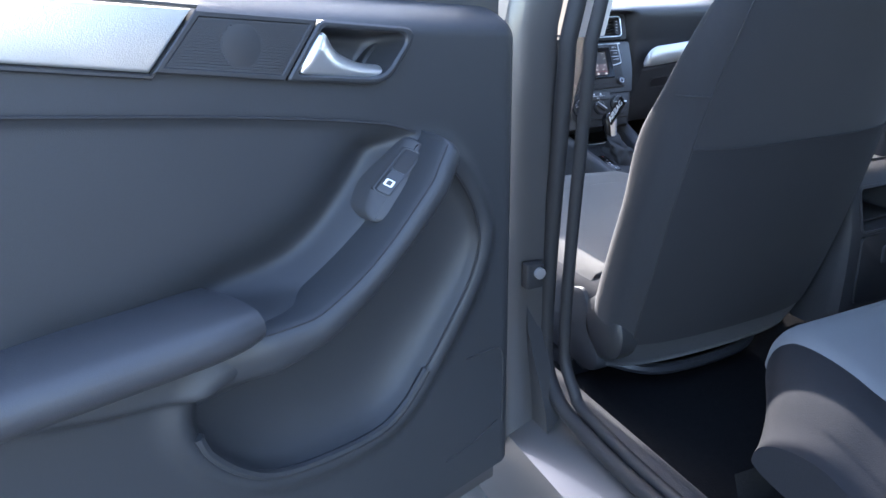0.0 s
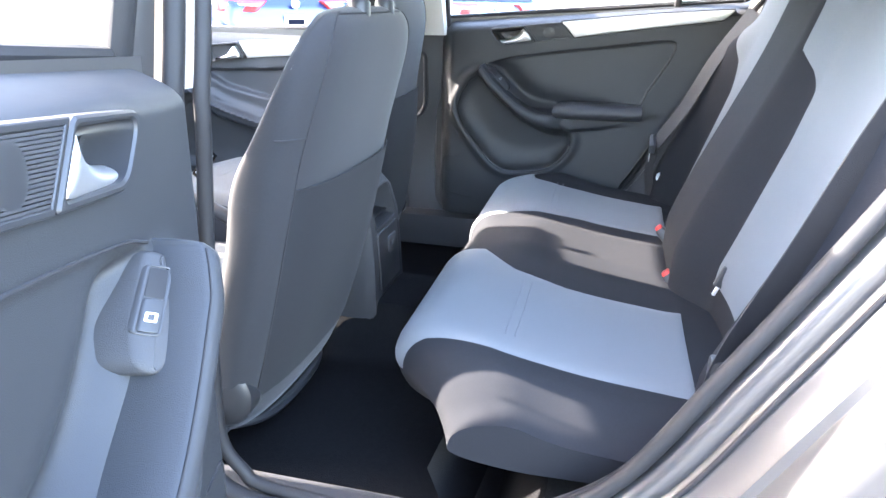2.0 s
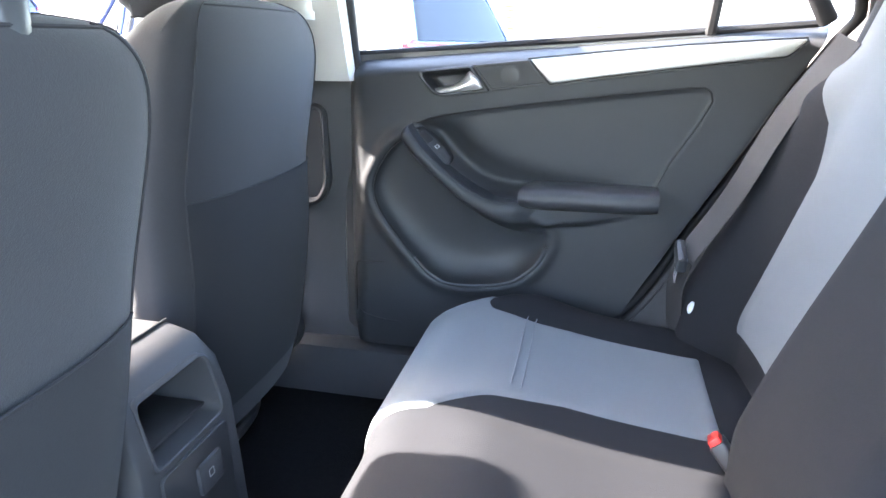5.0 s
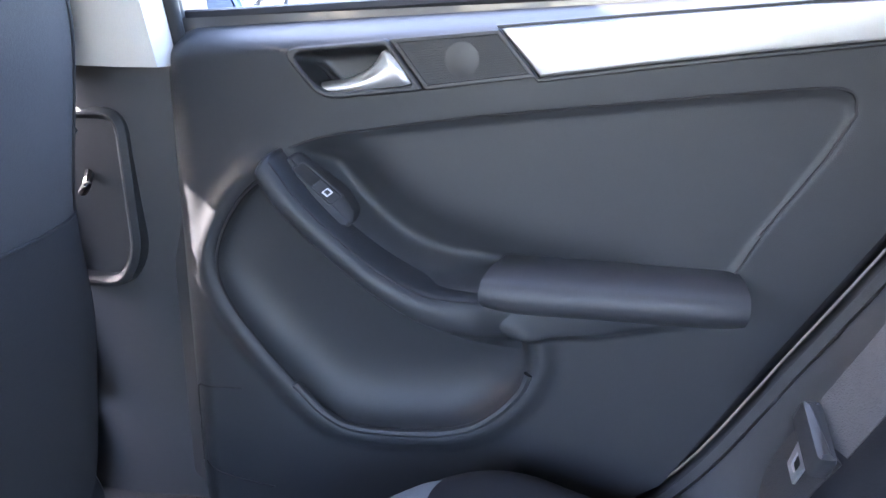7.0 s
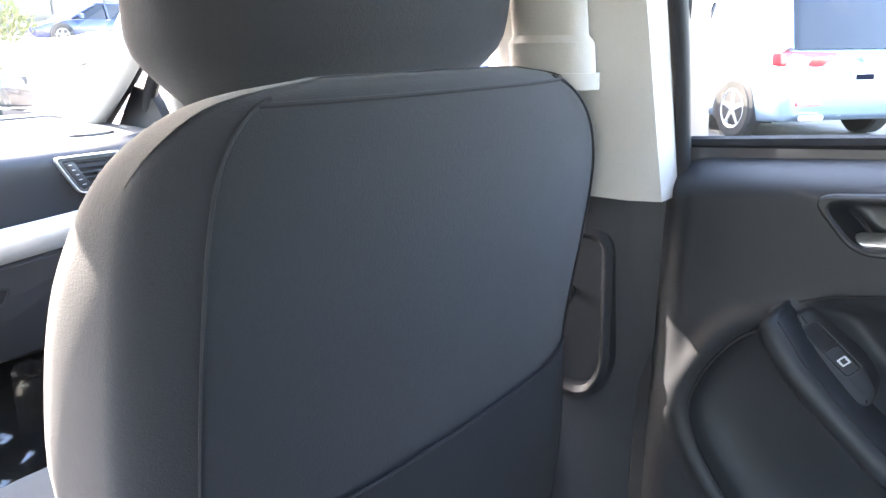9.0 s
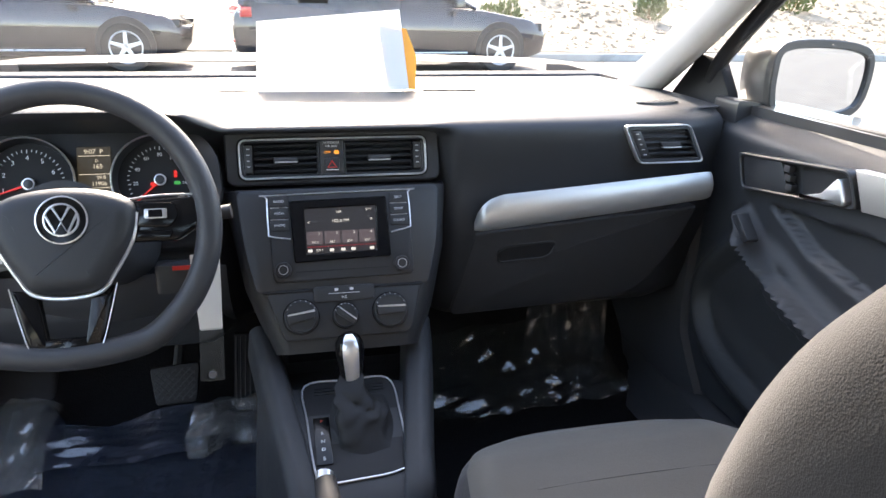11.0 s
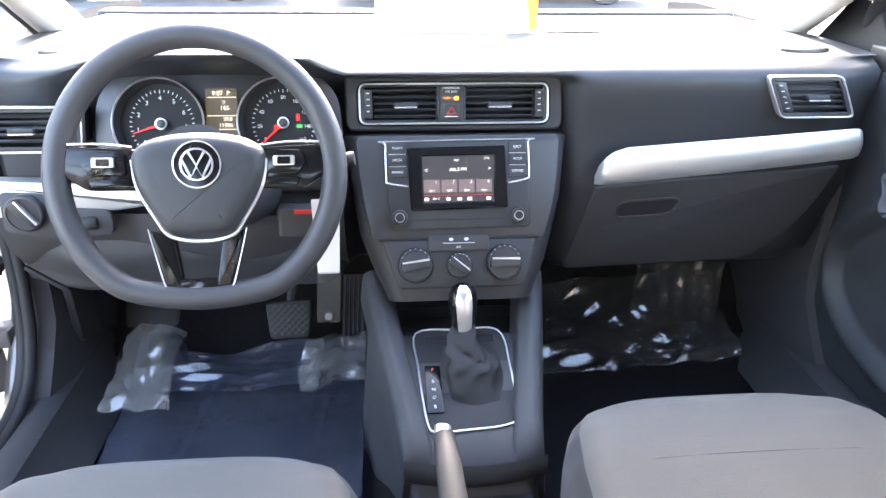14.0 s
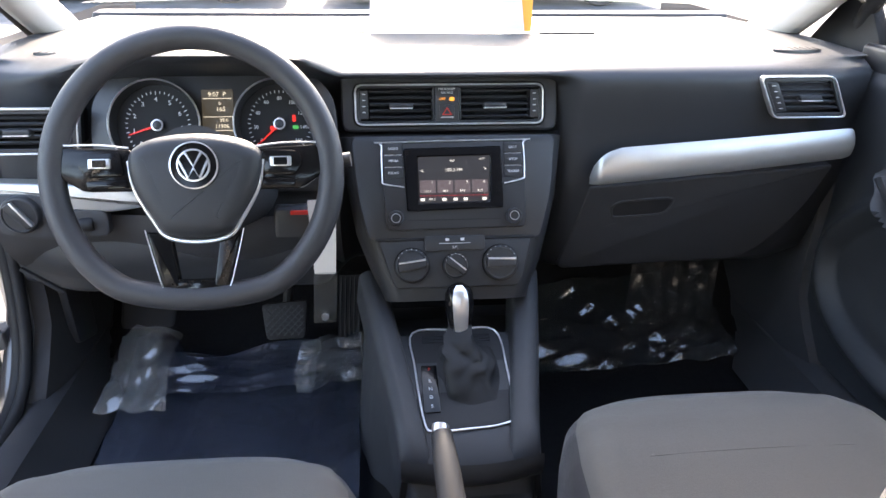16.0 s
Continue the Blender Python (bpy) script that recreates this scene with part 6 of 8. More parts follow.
# ---- centre console ----
CARD_GREY = mat("grey_print", (0.25, 0.25, 0.25), 0.6, vary=0.03)
console = thing("centre_console", (0, 0.25, 0.33), "dark grey plastic centre console with rear storage bin", "console")
cs = [(0.80, 0.145, 0.572), (0.74, 0.142, 0.572), (0.70, 0.132, 0.574), (0.69, 0.130, 0.584), (0.62, 0.118, 0.572), (0.55, 0.104, 0.552), (0.505, 0.096, 0.538), (0.472, 0.090, 0.522), (0.455, 0.086, 0.500), (0.44, 0.085, 0.482), (0.30, 0.086, 0.480), (0.14, 0.09, 0.485), (0.10, 0.094, 0.50), (0.085, 0.096, 0.60), (0.075, 0.096, 0.695), (0.05, 0.096, 0.712), (-0.08, 0.097, 0.722), (-0.16, 0.098, 0.722), (-0.195, 0.098, 0.712), (-0.222, 0.098, 0.685), (-0.238, 0.099, 0.63), (-0.245, 0.10, 0.55), (-0.25, 0.104, 0.45), (-0.252, 0.11, 0.36)]
loops = []
for y, w, z in cs:
    q = rounded([(-w - 0.022, 0.315), (-w, z), (w, z), (w + 0.022, 0.315)], [0.002, 0.016, 0.016, 0.002], 5)
    loops.append([(u, y, v) for u, v in q])


def carved(geo, cutter):
    """The solid geo with the solid cutter taken out of it."""
    obs = []
    for g in (geo, cutter):
        me = bpy.data.meshes.new("blank")
        me.from_pydata([tuple(map(float, q)) for q in g[0]], [], [tuple(int(i) for i in f) for f in g[1]])
        bm = bmesh.new()
        bm.from_mesh(me)
        bmesh.ops.recalc_face_normals(bm, faces=bm.faces)
        bm.to_mesh(me)
        bm.free()
        obs.append(new("blank", me))
    md = obs[0].modifiers.new("cut", 'BOOLEAN')
    md.operation, md.solver, md.object = 'DIFFERENCE', 'EXACT', obs[1]
    bpy.context.view_layer.update()
    res = bpy.data.meshes.new_from_object(obs[0].evaluated_get(bpy.context.evaluated_depsgraph_get()))
    out = np.array([tuple(q.co) for q in res.vertices]), [tuple(p.vertices) for p in res.polygons]
    for o in obs:
        me = o.data
        bpy.data.objects.remove(o)
        bpy.data.meshes.remove(me)
    bpy.data.meshes.remove(res)
    return out


bin_rows = [[(u, y, v + 0.10 * (y + 0.23)) for u, v in rounded([(-0.071, 0.613), (-0.071, 0.689), (0.071, 0.689), (0.071, 0.613)], 0.012, 4)] for y in (-0.32, -0.10)]
part("console_body", carved(loft(loops), loft(bin_rows)), PLASTIC, console, "moulded console body with an open bin", sharp=45)


for sx in (-1, 1):
    rail_rows = []
    for t in np.linspace(0, 1, 15):
        y = 0.79 - 0.33 * t
        w = float(np.interp(t, [0, 0.3, 0.75, 1], [0.150, 0.132, 0.104, 0.092]))
        zt = float(np.interp(t, [0, 0.25, 0.75, 0.93, 1], [0.655, 0.628, 0.570, 0.548, 0.515]))
        q = rounded([(w - 0.048, zt - 0.06), (w - 0.036, zt - 0.010), (w - 0.012, zt), (w + 0.004, zt - 0.008), (w + 0.010, zt - 0.06)], [0.002, 0.006, 0.006, 0.008, 0.002], 3)
        rail_rows.append([(sx * a, y, b) for a, b in q])
    part("side_rail", loft(rail_rows), PLASTIC, console, "raised console rail beside the shifter", sharp=60)
nose = [[(x, 0.455 - 0.02 * math.cos(x / 0.1 * 1.4) - 0.012 * math.sin(math.pi * v) + 0.02 * (1 - v), 0.484 + 0.058 * v) for x in np.linspace(-0.098, 0.098, 17)] for v in np.linspace(0, 1, 8)]
part("front_step", grid(nose), PLASTIC, console, "rounded step behind the shift plate", sharp=60)


def on_shift(u, v, d):
    """u across, v along, d up from the sloping shift plate."""
    return (u, v - 0.26 * d, 0.574 + 0.27 * (v - 0.69) + d * 0.966 + 0.012)


sp_o = smooth_path([(-0.069, 0.689), (0.0, 0.693), (0.064, 0.690), (0.073, 0.62), (0.070, 0.532), (0.052, 0.514), (0.0, 0.509), (-0.045, 0.508), (-0.061, 0.522), (-0.069, 0.62)], 5, True)
part("cubby", prism(rounded([(-0.085, 0.70), (0.085, 0.70), (0.10, 0.76), (-0.10, 0.76)], 0.01, 3), lambda u, v, d: (u, v, 0.53 + d), 0.0, 0.046, 0.003), RUBBER, console, "dark storage cubby")
plate = part("shift_plate", prism(inset(sp_o, 0.001), on_shift, -0.02, 0.004, 0.001), RUBBER, console, "dark shift plate")
part("plate_rim", tube([on_shift(u, v, 0.005) for u, v in sp_o], 0.0016, 8, True), CHROME, console, "thin chrome rim")
for k in range(3):
    part("groove", prism(rect(-0.055, 0.668 + 0.006 * k, 0.055, 0.670 + 0.006 * k), on_shift, 0.003, 0.0055, 0), RUBBER, plate)
part("gear_strip", prism(rect(-0.060, 0.538, -0.036, 0.622, 0.002, 2), on_shift, 0.003, 0.0065, 0.0005), GLOSS, plate, "black gear indicator strip")
for k, (w, v) in enumerate((("P", 0.614), ("R", 0.592), ("N", 0.578), ("D", 0.564), ("S", 0.548))):
    stack_text(w, 0.008, -0.048, v, on_shift, 0.0068, RED if k == 0 else WHITE, plate)
# gaiter with folds and lever
rng = random.Random(4)
gl_ = []
for i, t in enumerate(np.linspace(0, 1, 15)):
    row = []
    for a in np.linspace(0, 2 * math.pi, 40, endpoint=False):
        c, s = math.cos(a), math.sin(a)
        r = (0.048 - 0.029 * t ** 0.6)
        sq = 1 / max(abs(c), abs(s)) ** (0.6 * (1 - t))
        fold = 0.009 * math.sin(t * math.pi) * math.sin(a * 3 + 5 * t) + 0.008 * (abs(math.sin(7 * t + 1.5 * a)) - 0.5) * math.sin(t * math.pi) + 0.003 * math.sin(23 * t - 4 * a) * math.sin(t * math.pi)
        row.append(on_shift(0.012 * (1 - t) + (r * sq + fold) * c, 0.600 + 0.045 * t + (r * sq * 1.25 + fold) * s, 0.004 + 0.052 * t + 0.006 * math.sin(7 * t + a)))
    gl_.append(row)
lever = thing("gear_lever", on_shift(0, 0.6, 0), "gear lever with gloss knob and wrinkled black gaiter", "gear lever")
part("gaiter", loft(gl_), RUBBER, lever, "wrinkled black gaiter", sharp=70)
k0, k1 = Vector((0.004, 0.640, 0.590)), Vector((0.001, 0.662, 0.690))
ax_ = k1 - k0
prof = [(0.0150, 0.0), (0.0165, 0.01), (0.0175, 0.03), (0.0205, 0.055), (0.0225, 0.075), (0.0215, 0.090), (0.016, 0.100), (0.008, 0.105), (0.0, 0.106)]
part("knob", lathe(prof, tuple(k0), ax_, 28), GLOSS, lever, "gloss black knob", sharp=60)
axn = ax_.normalized()
bk = Vector((0, -1, 0.2)).normalized()
strip_rows = []
for r, h in prof[2:-1]:
    c = k0 + axn * h
    strip_rows.append([tuple(c + (bk * math.cos(a) + Vector((1, 0, 0)) * math.sin(a)) * (r + 0.0012)) for a in np.linspace(-0.55, 0.55, 8)])
part("knob_inlay", grid(strip_rows), CHROME, lever, "satin silver inlay", sharp=60)
hbk = thing("handbrake_lever", (-0.05, 0.2, 0.48), "dark handbrake lever with silver button", "handbrake")
hp = smooth_path([(-0.040, 0.06, 0.535), (-0.045, 0.16, 0.60), (-0.050, 0.26, 0.645), (-0.055, 0.345, 0.676)], 6)
part("lever", tube(hp, np.interp(np.linspace(0, 1, len(hp)), [0, 0.4, 0.9, 1], [0.019, 0.017, 0.014, 0.012]), 16), RUBBER, hbk, "grained lever grip", sharp=60)
part("button", tube([hp[-1] - 0.002, hp[-1] + (hp[-1] - hp[-2]) / np.linalg.norm(hp[-1] - hp[-2]) * 0.010], 0.0095, 14), CHROME, hbk, "silver release button")
part("boot", loft([[(-0.04 + w * math.cos(a), 0.08 + 1.6 * w * math.sin(a), z) for a in np.linspace(0, 2 * math.pi, 24, endpoint=False)] for w, z in ((0.045, 0.478), (0.042, 0.50), (0.03, 0.525), (0.022, 0.55))]), PLASTIC, hbk, "dark boot")
# rear face of the console: bin and socket


def on_cr(u, v, d):
    y = np.interp(v, [0.45, 0.55, 0.63, 0.685, 0.72], [-0.25, -0.245, -0.238, -0.222, -0.19])
    return (u, y - d, v)


bo = rounded([(-0.072, 0.612), (-0.072, 0.690), (0.072, 0.690), (0.072, 0.612)], 0.012, 4)
part("bin_frame", ring_frame(inset(bo, -0.005), bo, on_cr, -0.004, 0.003, 0.0015), PLASTIC, console, "frame of the open bin")
part("bin_mat", slab((0, -0.165, 0.6235), (0.128, 0.11, 0.004), 0.001), RUBBER, console, "dark mat in the open bin")
part("socket_panel", prism(rect(-0.072, 0.46, 0.072, 0.60, 0.01, 4), on_cr, -0.003, 0.005, 0.002), PLASTIC_SMOOTH, console, "lower panel with socket flap")
part("socket_flap", prism(rect(-0.01, 0.535, 0.045, 0.575, 0.006, 3), on_cr, 0.003, 0.009, 0.002), PLASTIC, console, "socket flap")
part("socket_mark", ring_frame(rect(0.009, 0.551, 0.021, 0.562, 0.002, 2), rect(0.0105, 0.5525, 0.0195, 0.5605, 0.001, 2), on_cr, 0.009, 0.0095, 0.0001), CARD_GREY, console, "small printed socket symbol")
part("lid_gap", tube([(x, -0.155, 0.7235) for x in np.linspace(-0.094, 0.094, 6)], 0.002, 6), RUBBER, console)

# ---- pedals, footwell, films ----
brake = thing("brake_pedal", (-0.31, 0.95, 0.42), "black rubber brake pedal with crosshatch", "pedal")
PED = Matrix.Translation((-0.31, 0.95, 0.465)) @ Matrix.Rotation(radians(62), 4, 'X')


def on_ped(u, v, d):
    return tuple(PED @ Vector((u, v, d)))


part("pad", prism(rounded([(-0.046, 0.034), (0.046, 0.040), (0.040, -0.036), (-0.036, -0.038)], 0.010, 4), on_ped, -0.008, 0.004, 0.003), RUBBER, brake, "rubber pad")
for k in range(-6, 7):
    for sgn in (-1, 1):
        a = np.array((k * 0.0135 - 0.036, -0.036)) if sgn > 0 else np.array((k * 0.0135 + 0.036, -0.036))
        pq = []
        for t in np.linspace(0, 1, 12):
            p = a + np.array((sgn * 0.072, 0.072)) * t
            if abs(p[0]) < 0.038 and abs(p[1]) < 0.033:
                pq.append(on_ped(p[0], p[1], 0.0042))
        if len(pq) > 2:
            part("ridge", tube(pq, 0.0013, 4), PLASTIC, brake)
part("arm", tube(smooth_path([on_ped(0.0, 0.0, -0.01), (-0.30, 1.02, 0.55), (-0.29, 1.05, 0.72)], 6), 0.010, 8), PLASTIC_SMOOTH, brake, "black pedal arm")
acc = thing("accelerator_pedal", (-0.185, 1.0, 0.33), "black ribbed accelerator pedal", "pedal")
part("pad", loft([[(x, y, z) for x, y, z in ((-0.215, 0.985, 0.315), (-0.168, 0.985, 0.315), (-0.168, 1.0, 0.312), (-0.215, 1.0, 0.312))], [(x, y, z) for x, y, z in ((-0.205, 1.07, 0.50), (-0.158, 1.07, 0.50), (-0.158, 1.085, 0.50), (-0.205, 1.085, 0.50))]]), RUBBER, acc, "rubber pad")
for k in range(5):
    t = -0.210 + 0.0095 * k
    part("rib", tube([(t, 0.983, 0.32), (t + 0.010, 1.067, 0.498)], 0.002, 5), PLASTIC, acc)
part("foot_rest", slab((-0.615, 1.085, 0.42), (0.115, 0.03, 0.30), 0.010, Matrix.Rotation(radians(-35), 3, 'X')), PLASTIC, car_body, "dark foot rest")


def film_mat(name, tint, diff, rough, amount, ior=2.3):
    m = glass_mat(name, tint, rough, ior)
    nt = m.node_tree
    mx = [n for n in nt.nodes if n.type == 'MIX_SHADER'][0]
    df = nt.nodes.new("ShaderNodeBsdfDiffuse")
    df.inputs[0].default_value = (*diff, 1)
    m2 = nt.nodes.new("ShaderNodeMixShader")
    m2.inputs[0].default_value = amount
    nt.links.new(mx.outputs[0], m2.inputs[1])
    nt.links.new(df.outputs[0], m2.inputs[2])
    nt.links.new(m2.outputs[0], nt.nodes["Material Output"].inputs[0])
    return m


FILM_BLUE = film_mat("blue_film", (0.38, 0.45, 0.60), (0.095, 0.11, 0.15), 0.05, 0.38)
FILM_CLEAR = film_mat("clear_film", (0.88, 0.88, 0.88), (0.50, 0.49, 0.46), 0.02, 0.06, 2.0)
FILM_WHITE = film_mat("milky_film", (0.85, 0.85, 0.85), (0.8, 0.79, 0.76), 0.04, 0.13)
PRINT_INK = mat("film_ink", (0.006, 0.007, 0.014), 0.8, spec=0.05)


def crumple(x, y, amp, sc, seed):
    v = Vector((x * sc + seed, y * sc, seed * 1.7))
    return amp * (abs(noise.noise(v)) * 1.6 + 0.6 * abs(noise.noise(v * 2.3)) + 0.3 * noise.noise(v * 5.1))


def creases(x, y, amp, seed, count=7, pitch=0.09):
    """Sharp straight folds in random directions, as in a crumpled foil."""
    r = random.Random(seed)
    h = 0.0
    for _ in range(count):
        a, f, p = r.uniform(0, math.pi), r.uniform(0.7, 1.6) / pitch, r.random()
        q = (x * math.cos(a) + y * math.sin(a)) * f + p + 0.35 * noise.noise(Vector((x * 9, y * 9, seed)))
        h += abs((q % 1.0) - 0.5) * r.uniform(0.5, 1.0)
    return amp * h / count * 2


# driver's floor film with curled front corners
rows = []
for v in np.linspace(0, 1, 60):
    row = []
    for u in np.linspace(0, 1, 90):
        xl, xr = -0.60 - 0.03 * v, -0.162
        x = xl + (xr - xl) * u
        y = 0.50 + (0.49 + 0.02 * math.sin(9 * u) + 0.03 * step(u, 0.8, 1) + 0.04 * (1 - step(u, 0.05, 0.22))) * v
        z = 0.336 + crumple(x, y, 0.008, 9, 2.0) + creases(x, y, 0.018, 6, 5, 0.13)
        z += 0.010 * abs(((x + 0.1 * y) / 0.115) % 1.0 - 0.5) + 0.010 * abs((y / 0.095) % 1.0 - 0.5)
        z += 0.035 * step(v, 0.75, 1.0) * (step(u, 0.72, 0.95) + 1.2 * (1 - step(u, 0.1, 0.26)))
        row.append((x, y, z))
    rows.append(row)
film = thing("floor_film", (-0.38, 0.75, 0.33), "crinkled blue plastic protective film on the driver's floor", "plastic film")
part("sheet", grid(rows), FILM_BLUE, film, "translucent blue sheet", sharp=30)
def film_corner(x0, x1, y0, y1, z0, rise, seed, tilt):
    """A turned-up clear corner of the film with soft creases."""
    rows_ = []
    for v in np.linspace(0, 1, 30):
        r_ = []
        for u in np.linspace(0, 1, 30):
            x = x0 + (x1 - x0) * u + 0.012 * math.sin(5 * v + seed) * (0.5 - u)
            y = y0 + (y1 - y0) * v + tilt * (u - 0.5) + 0.006 * math.sin(9 * u + seed)
            r_.append((x, y, z0 + rise * v + 0.022 * abs(math.sin(3.1 * u + 1.3 * v + seed)) * v + creases(u * 0.12, v * 0.16, 0.030, int(seed), 5, 0.05)))
        rows_.append(r_)
    return grid(rows_)


part("folded_edge", film_corner(-0.560, -0.250, 0.865, 0.965, 0.352, 0.016, 7.0, 0.02), FILM_BLUE, film, "turned-up blue edge", sharp=22)
part("folded_corner", film_corner(-0.640, -0.525, 0.80, 0.985, 0.362, 0.05, 5.0, -0.01), FILM_WHITE, film, "clear folded corner", sharp=22)
part("folded_corner", film_corner(-0.285, -0.150, 0.855, 0.965, 0.362, 0.03, 9.0, 0.05), FILM_WHITE, film, "clear folded corner", sharp=22)
for (x, y, rz), lines in (((-0.46, 0.76, 84), ("DEALER MUST REMOVE", "PROTECTIVE COVER")), ((-0.245, 0.77, 86), ("DEALER MUST REMOVE", "PROTECTIVE COVER")), ((-0.40, 0.905, 178), ("DEALER MUST REMOVE", "PROTECTIVE COVER"))):
    for k, w in enumerate(lines):
        mm = Matrix.Translation((x, y, 0.354)) @ Matrix.Rotation(radians(rz), 4, 'Z') @ Matrix.Translation((0, -0.026 * k, 0.038))
        part("print", text_geo(w, 0.020, mm, 0.0), PRINT_INK, film, "dark printed warning")
rows = []
for v in np.linspace(0, 1, 80):
    row = []
    for u in np.linspace(0, 1, 130):
        x = 0.19 + 0.44 * u
        y = 0.86 + 0.22 * v + 0.03 * u
        z = 0.35 + 0.05 * v + 0.05 * step(y, 1.0, 1.12) + creases(x * 0.6, y, 0.045 + 0.03 * step(u, 0.5, 0.9), 3, 8, 0.055)
        row.append((x, y, z))
    rows.append(row)
film2 = thing("floor_film", (0.4, 0.95, 0.33), "crumpled clear plastic film on the passenger floor", "plastic film")
part("sheet", grid(rows), FILM_CLEAR, film2, "glossy clear sheet", sharp=12)
rows = []
for v in np.linspace(0, 1, 36):
    rows.append([(0.42 + 0.20 * u + 0.02 * v, 1.02 + 0.04 * v, 0.34 + 0.15 * v + creases(u * 0.20, v * 0.07, 0.08, 8, 8, 0.04)) for u in np.linspace(0, 1, 40)])
part("standing_fold", grid(rows), FILM_CLEAR, film2, "glossy raised fold", sharp=12)
CARD = mat("white_card", (0.8, 0.79, 0.76), 0.6, vary=0.03)
ORANGE = mat("orange_card", (0.85, 0.33, 0.03), 0.6, vary=0.05)
PAPER = mat("white_paper", (0.85, 0.85, 0.84), 0.7, vary=0.03)
tl_ = PAPER.node_tree.nodes.new("ShaderNodeBsdfTranslucent")
tl_.inputs[0].default_value = (0.85, 0.84, 0.80, 1)
mx_ = PAPER.node_tree.nodes.new("ShaderNodeMixShader")
mx_.inputs[0].default_value = 0.45
PAPER.node_tree.links.new(PAPER.node_tree.nodes["Principled BSDF"].outputs[0], mx_.inputs[1])
PAPER.node_tree.links.new(tl_.outputs[0], mx_.inputs[2])
PAPER.node_tree.links.new(mx_.outputs[0], PAPER.node_tree.nodes["Material Output"].inputs[0])
tg = thing("key_tag", (-0.2, 0.70, 0.61), "white card tag in a clear holder hanging below the column", "tag")
part("card", prism(rounded([(-0.219, 0.697), (-0.222, 0.82), (-0.180, 0.82), (-0.186, 0.697)], 0.003, 3), on_y, 0.70, 0.7012, 0), CARD, tg, "white card")
part("holder", prism(rounded([(-0.226, 0.610), (-0.220, 0.70), (-0.184, 0.70), (-0.190, 0.610)], 0.004, 3), on_y, 0.6985, 0.7005, 0), FILM_CLEAR, tg, "clear plastic holder")
part("rivet", lathe([(0.006, 0.0), (0.006, 0.003), (0.0, 0.004)], (-0.207, 0.698, 0.622), (0, -1, 0), 16), CHROME, tg, "bright rivet")
fob = thing("key_fob", (-0.24, 0.72, 0.76), "black key holder with a red stripe by the column", "key fob")
part("case", slab((-0.243, 0.72, 0.782), (0.062, 0.03, 0.045), 0.008), PLASTIC_SMOOTH, fob, "black case")
part("stripe", slab((-0.235, 0.703, 0.800), (0.026, 0.004, 0.006), 0.001), RED, fob, "red stripe")
sheet = thing("paper_sheet", (0.03, 1.15, 0.99), "white paper sheet leaning on the windscreen", "paper")


def on_sheet(u, v, d):
    return (u, 1.10 + 0.55 * (v - 0.995) - d, v + 0.004 * math.sin(14 * u))


part("page", prism(np.array([(-0.125, 0.996), (0.172, 0.998), (0.166, 1.147), (-0.118, 1.128)]), on_sheet, 0.0, 0.0006, 0), PAPER, sheet, "white page")
part("folder", prism(np.array([(0.13, 0.998), (0.186, 0.998), (0.194, 1.06), (0.178, 1.11), (0.12, 1.12)]), on_sheet, -0.006, -0.004, 0), ORANGE, sheet, "orange folder behind the page")
im = thing("interior_mirror", (-0.06, 0.45, 1.20), "black interior mirror below the headliner", "mirror")
mo = smooth_path([(-0.175, 1.245), (-0.160, 1.292), (-0.06, 1.300), (0.040, 1.292), (0.055, 1.240), (0.045, 1.192), (-0.06, 1.188), (-0.165, 1.192)], 5, True)
part("case", prism(mo, on_y, 0.485, 0.44, 0.010, 3), PLASTIC_SMOOTH, im, "black mirror case")
part("glass", prism(inset(mo, 0.006), on_y, 0.445, 0.439, 0), MIRROR, im, "mirror glass")
part("stem", tube([(-0.05, 0.475, 1.28), (-0.03, 0.52, 1.32), (-0.02, 0.50, 1.36)], 0.012, 10), PLASTIC_SMOOTH, im, "black stem")
part("tab", slab((-0.042, 0.455, 1.180), (0.03, 0.02, 0.016), 0.003), PLASTIC_SMOOTH, im)

# ---- belts and buckles ----


def webbing(pts_, w, up, n=6):
    p = smooth_path(pts_, n)
    t = np.gradient(p, axis=0)
    t /= np.linalg.norm(t, axis=1)[:, None]
    s = np.cross(t, np.asarray(up, float))
    s /= np.linalg.norm(s, axis=1)[:, None]
    nn = np.cross(s, t)
    loops = [[q + s_ * w / 2 + h, q + s_ * w / 2 - h, q - s_ * w / 2 - h, q - s_ * w / 2 + h] for q, s_, h in zip(p, s, nn * 0.0008)]
    return loft(loops)


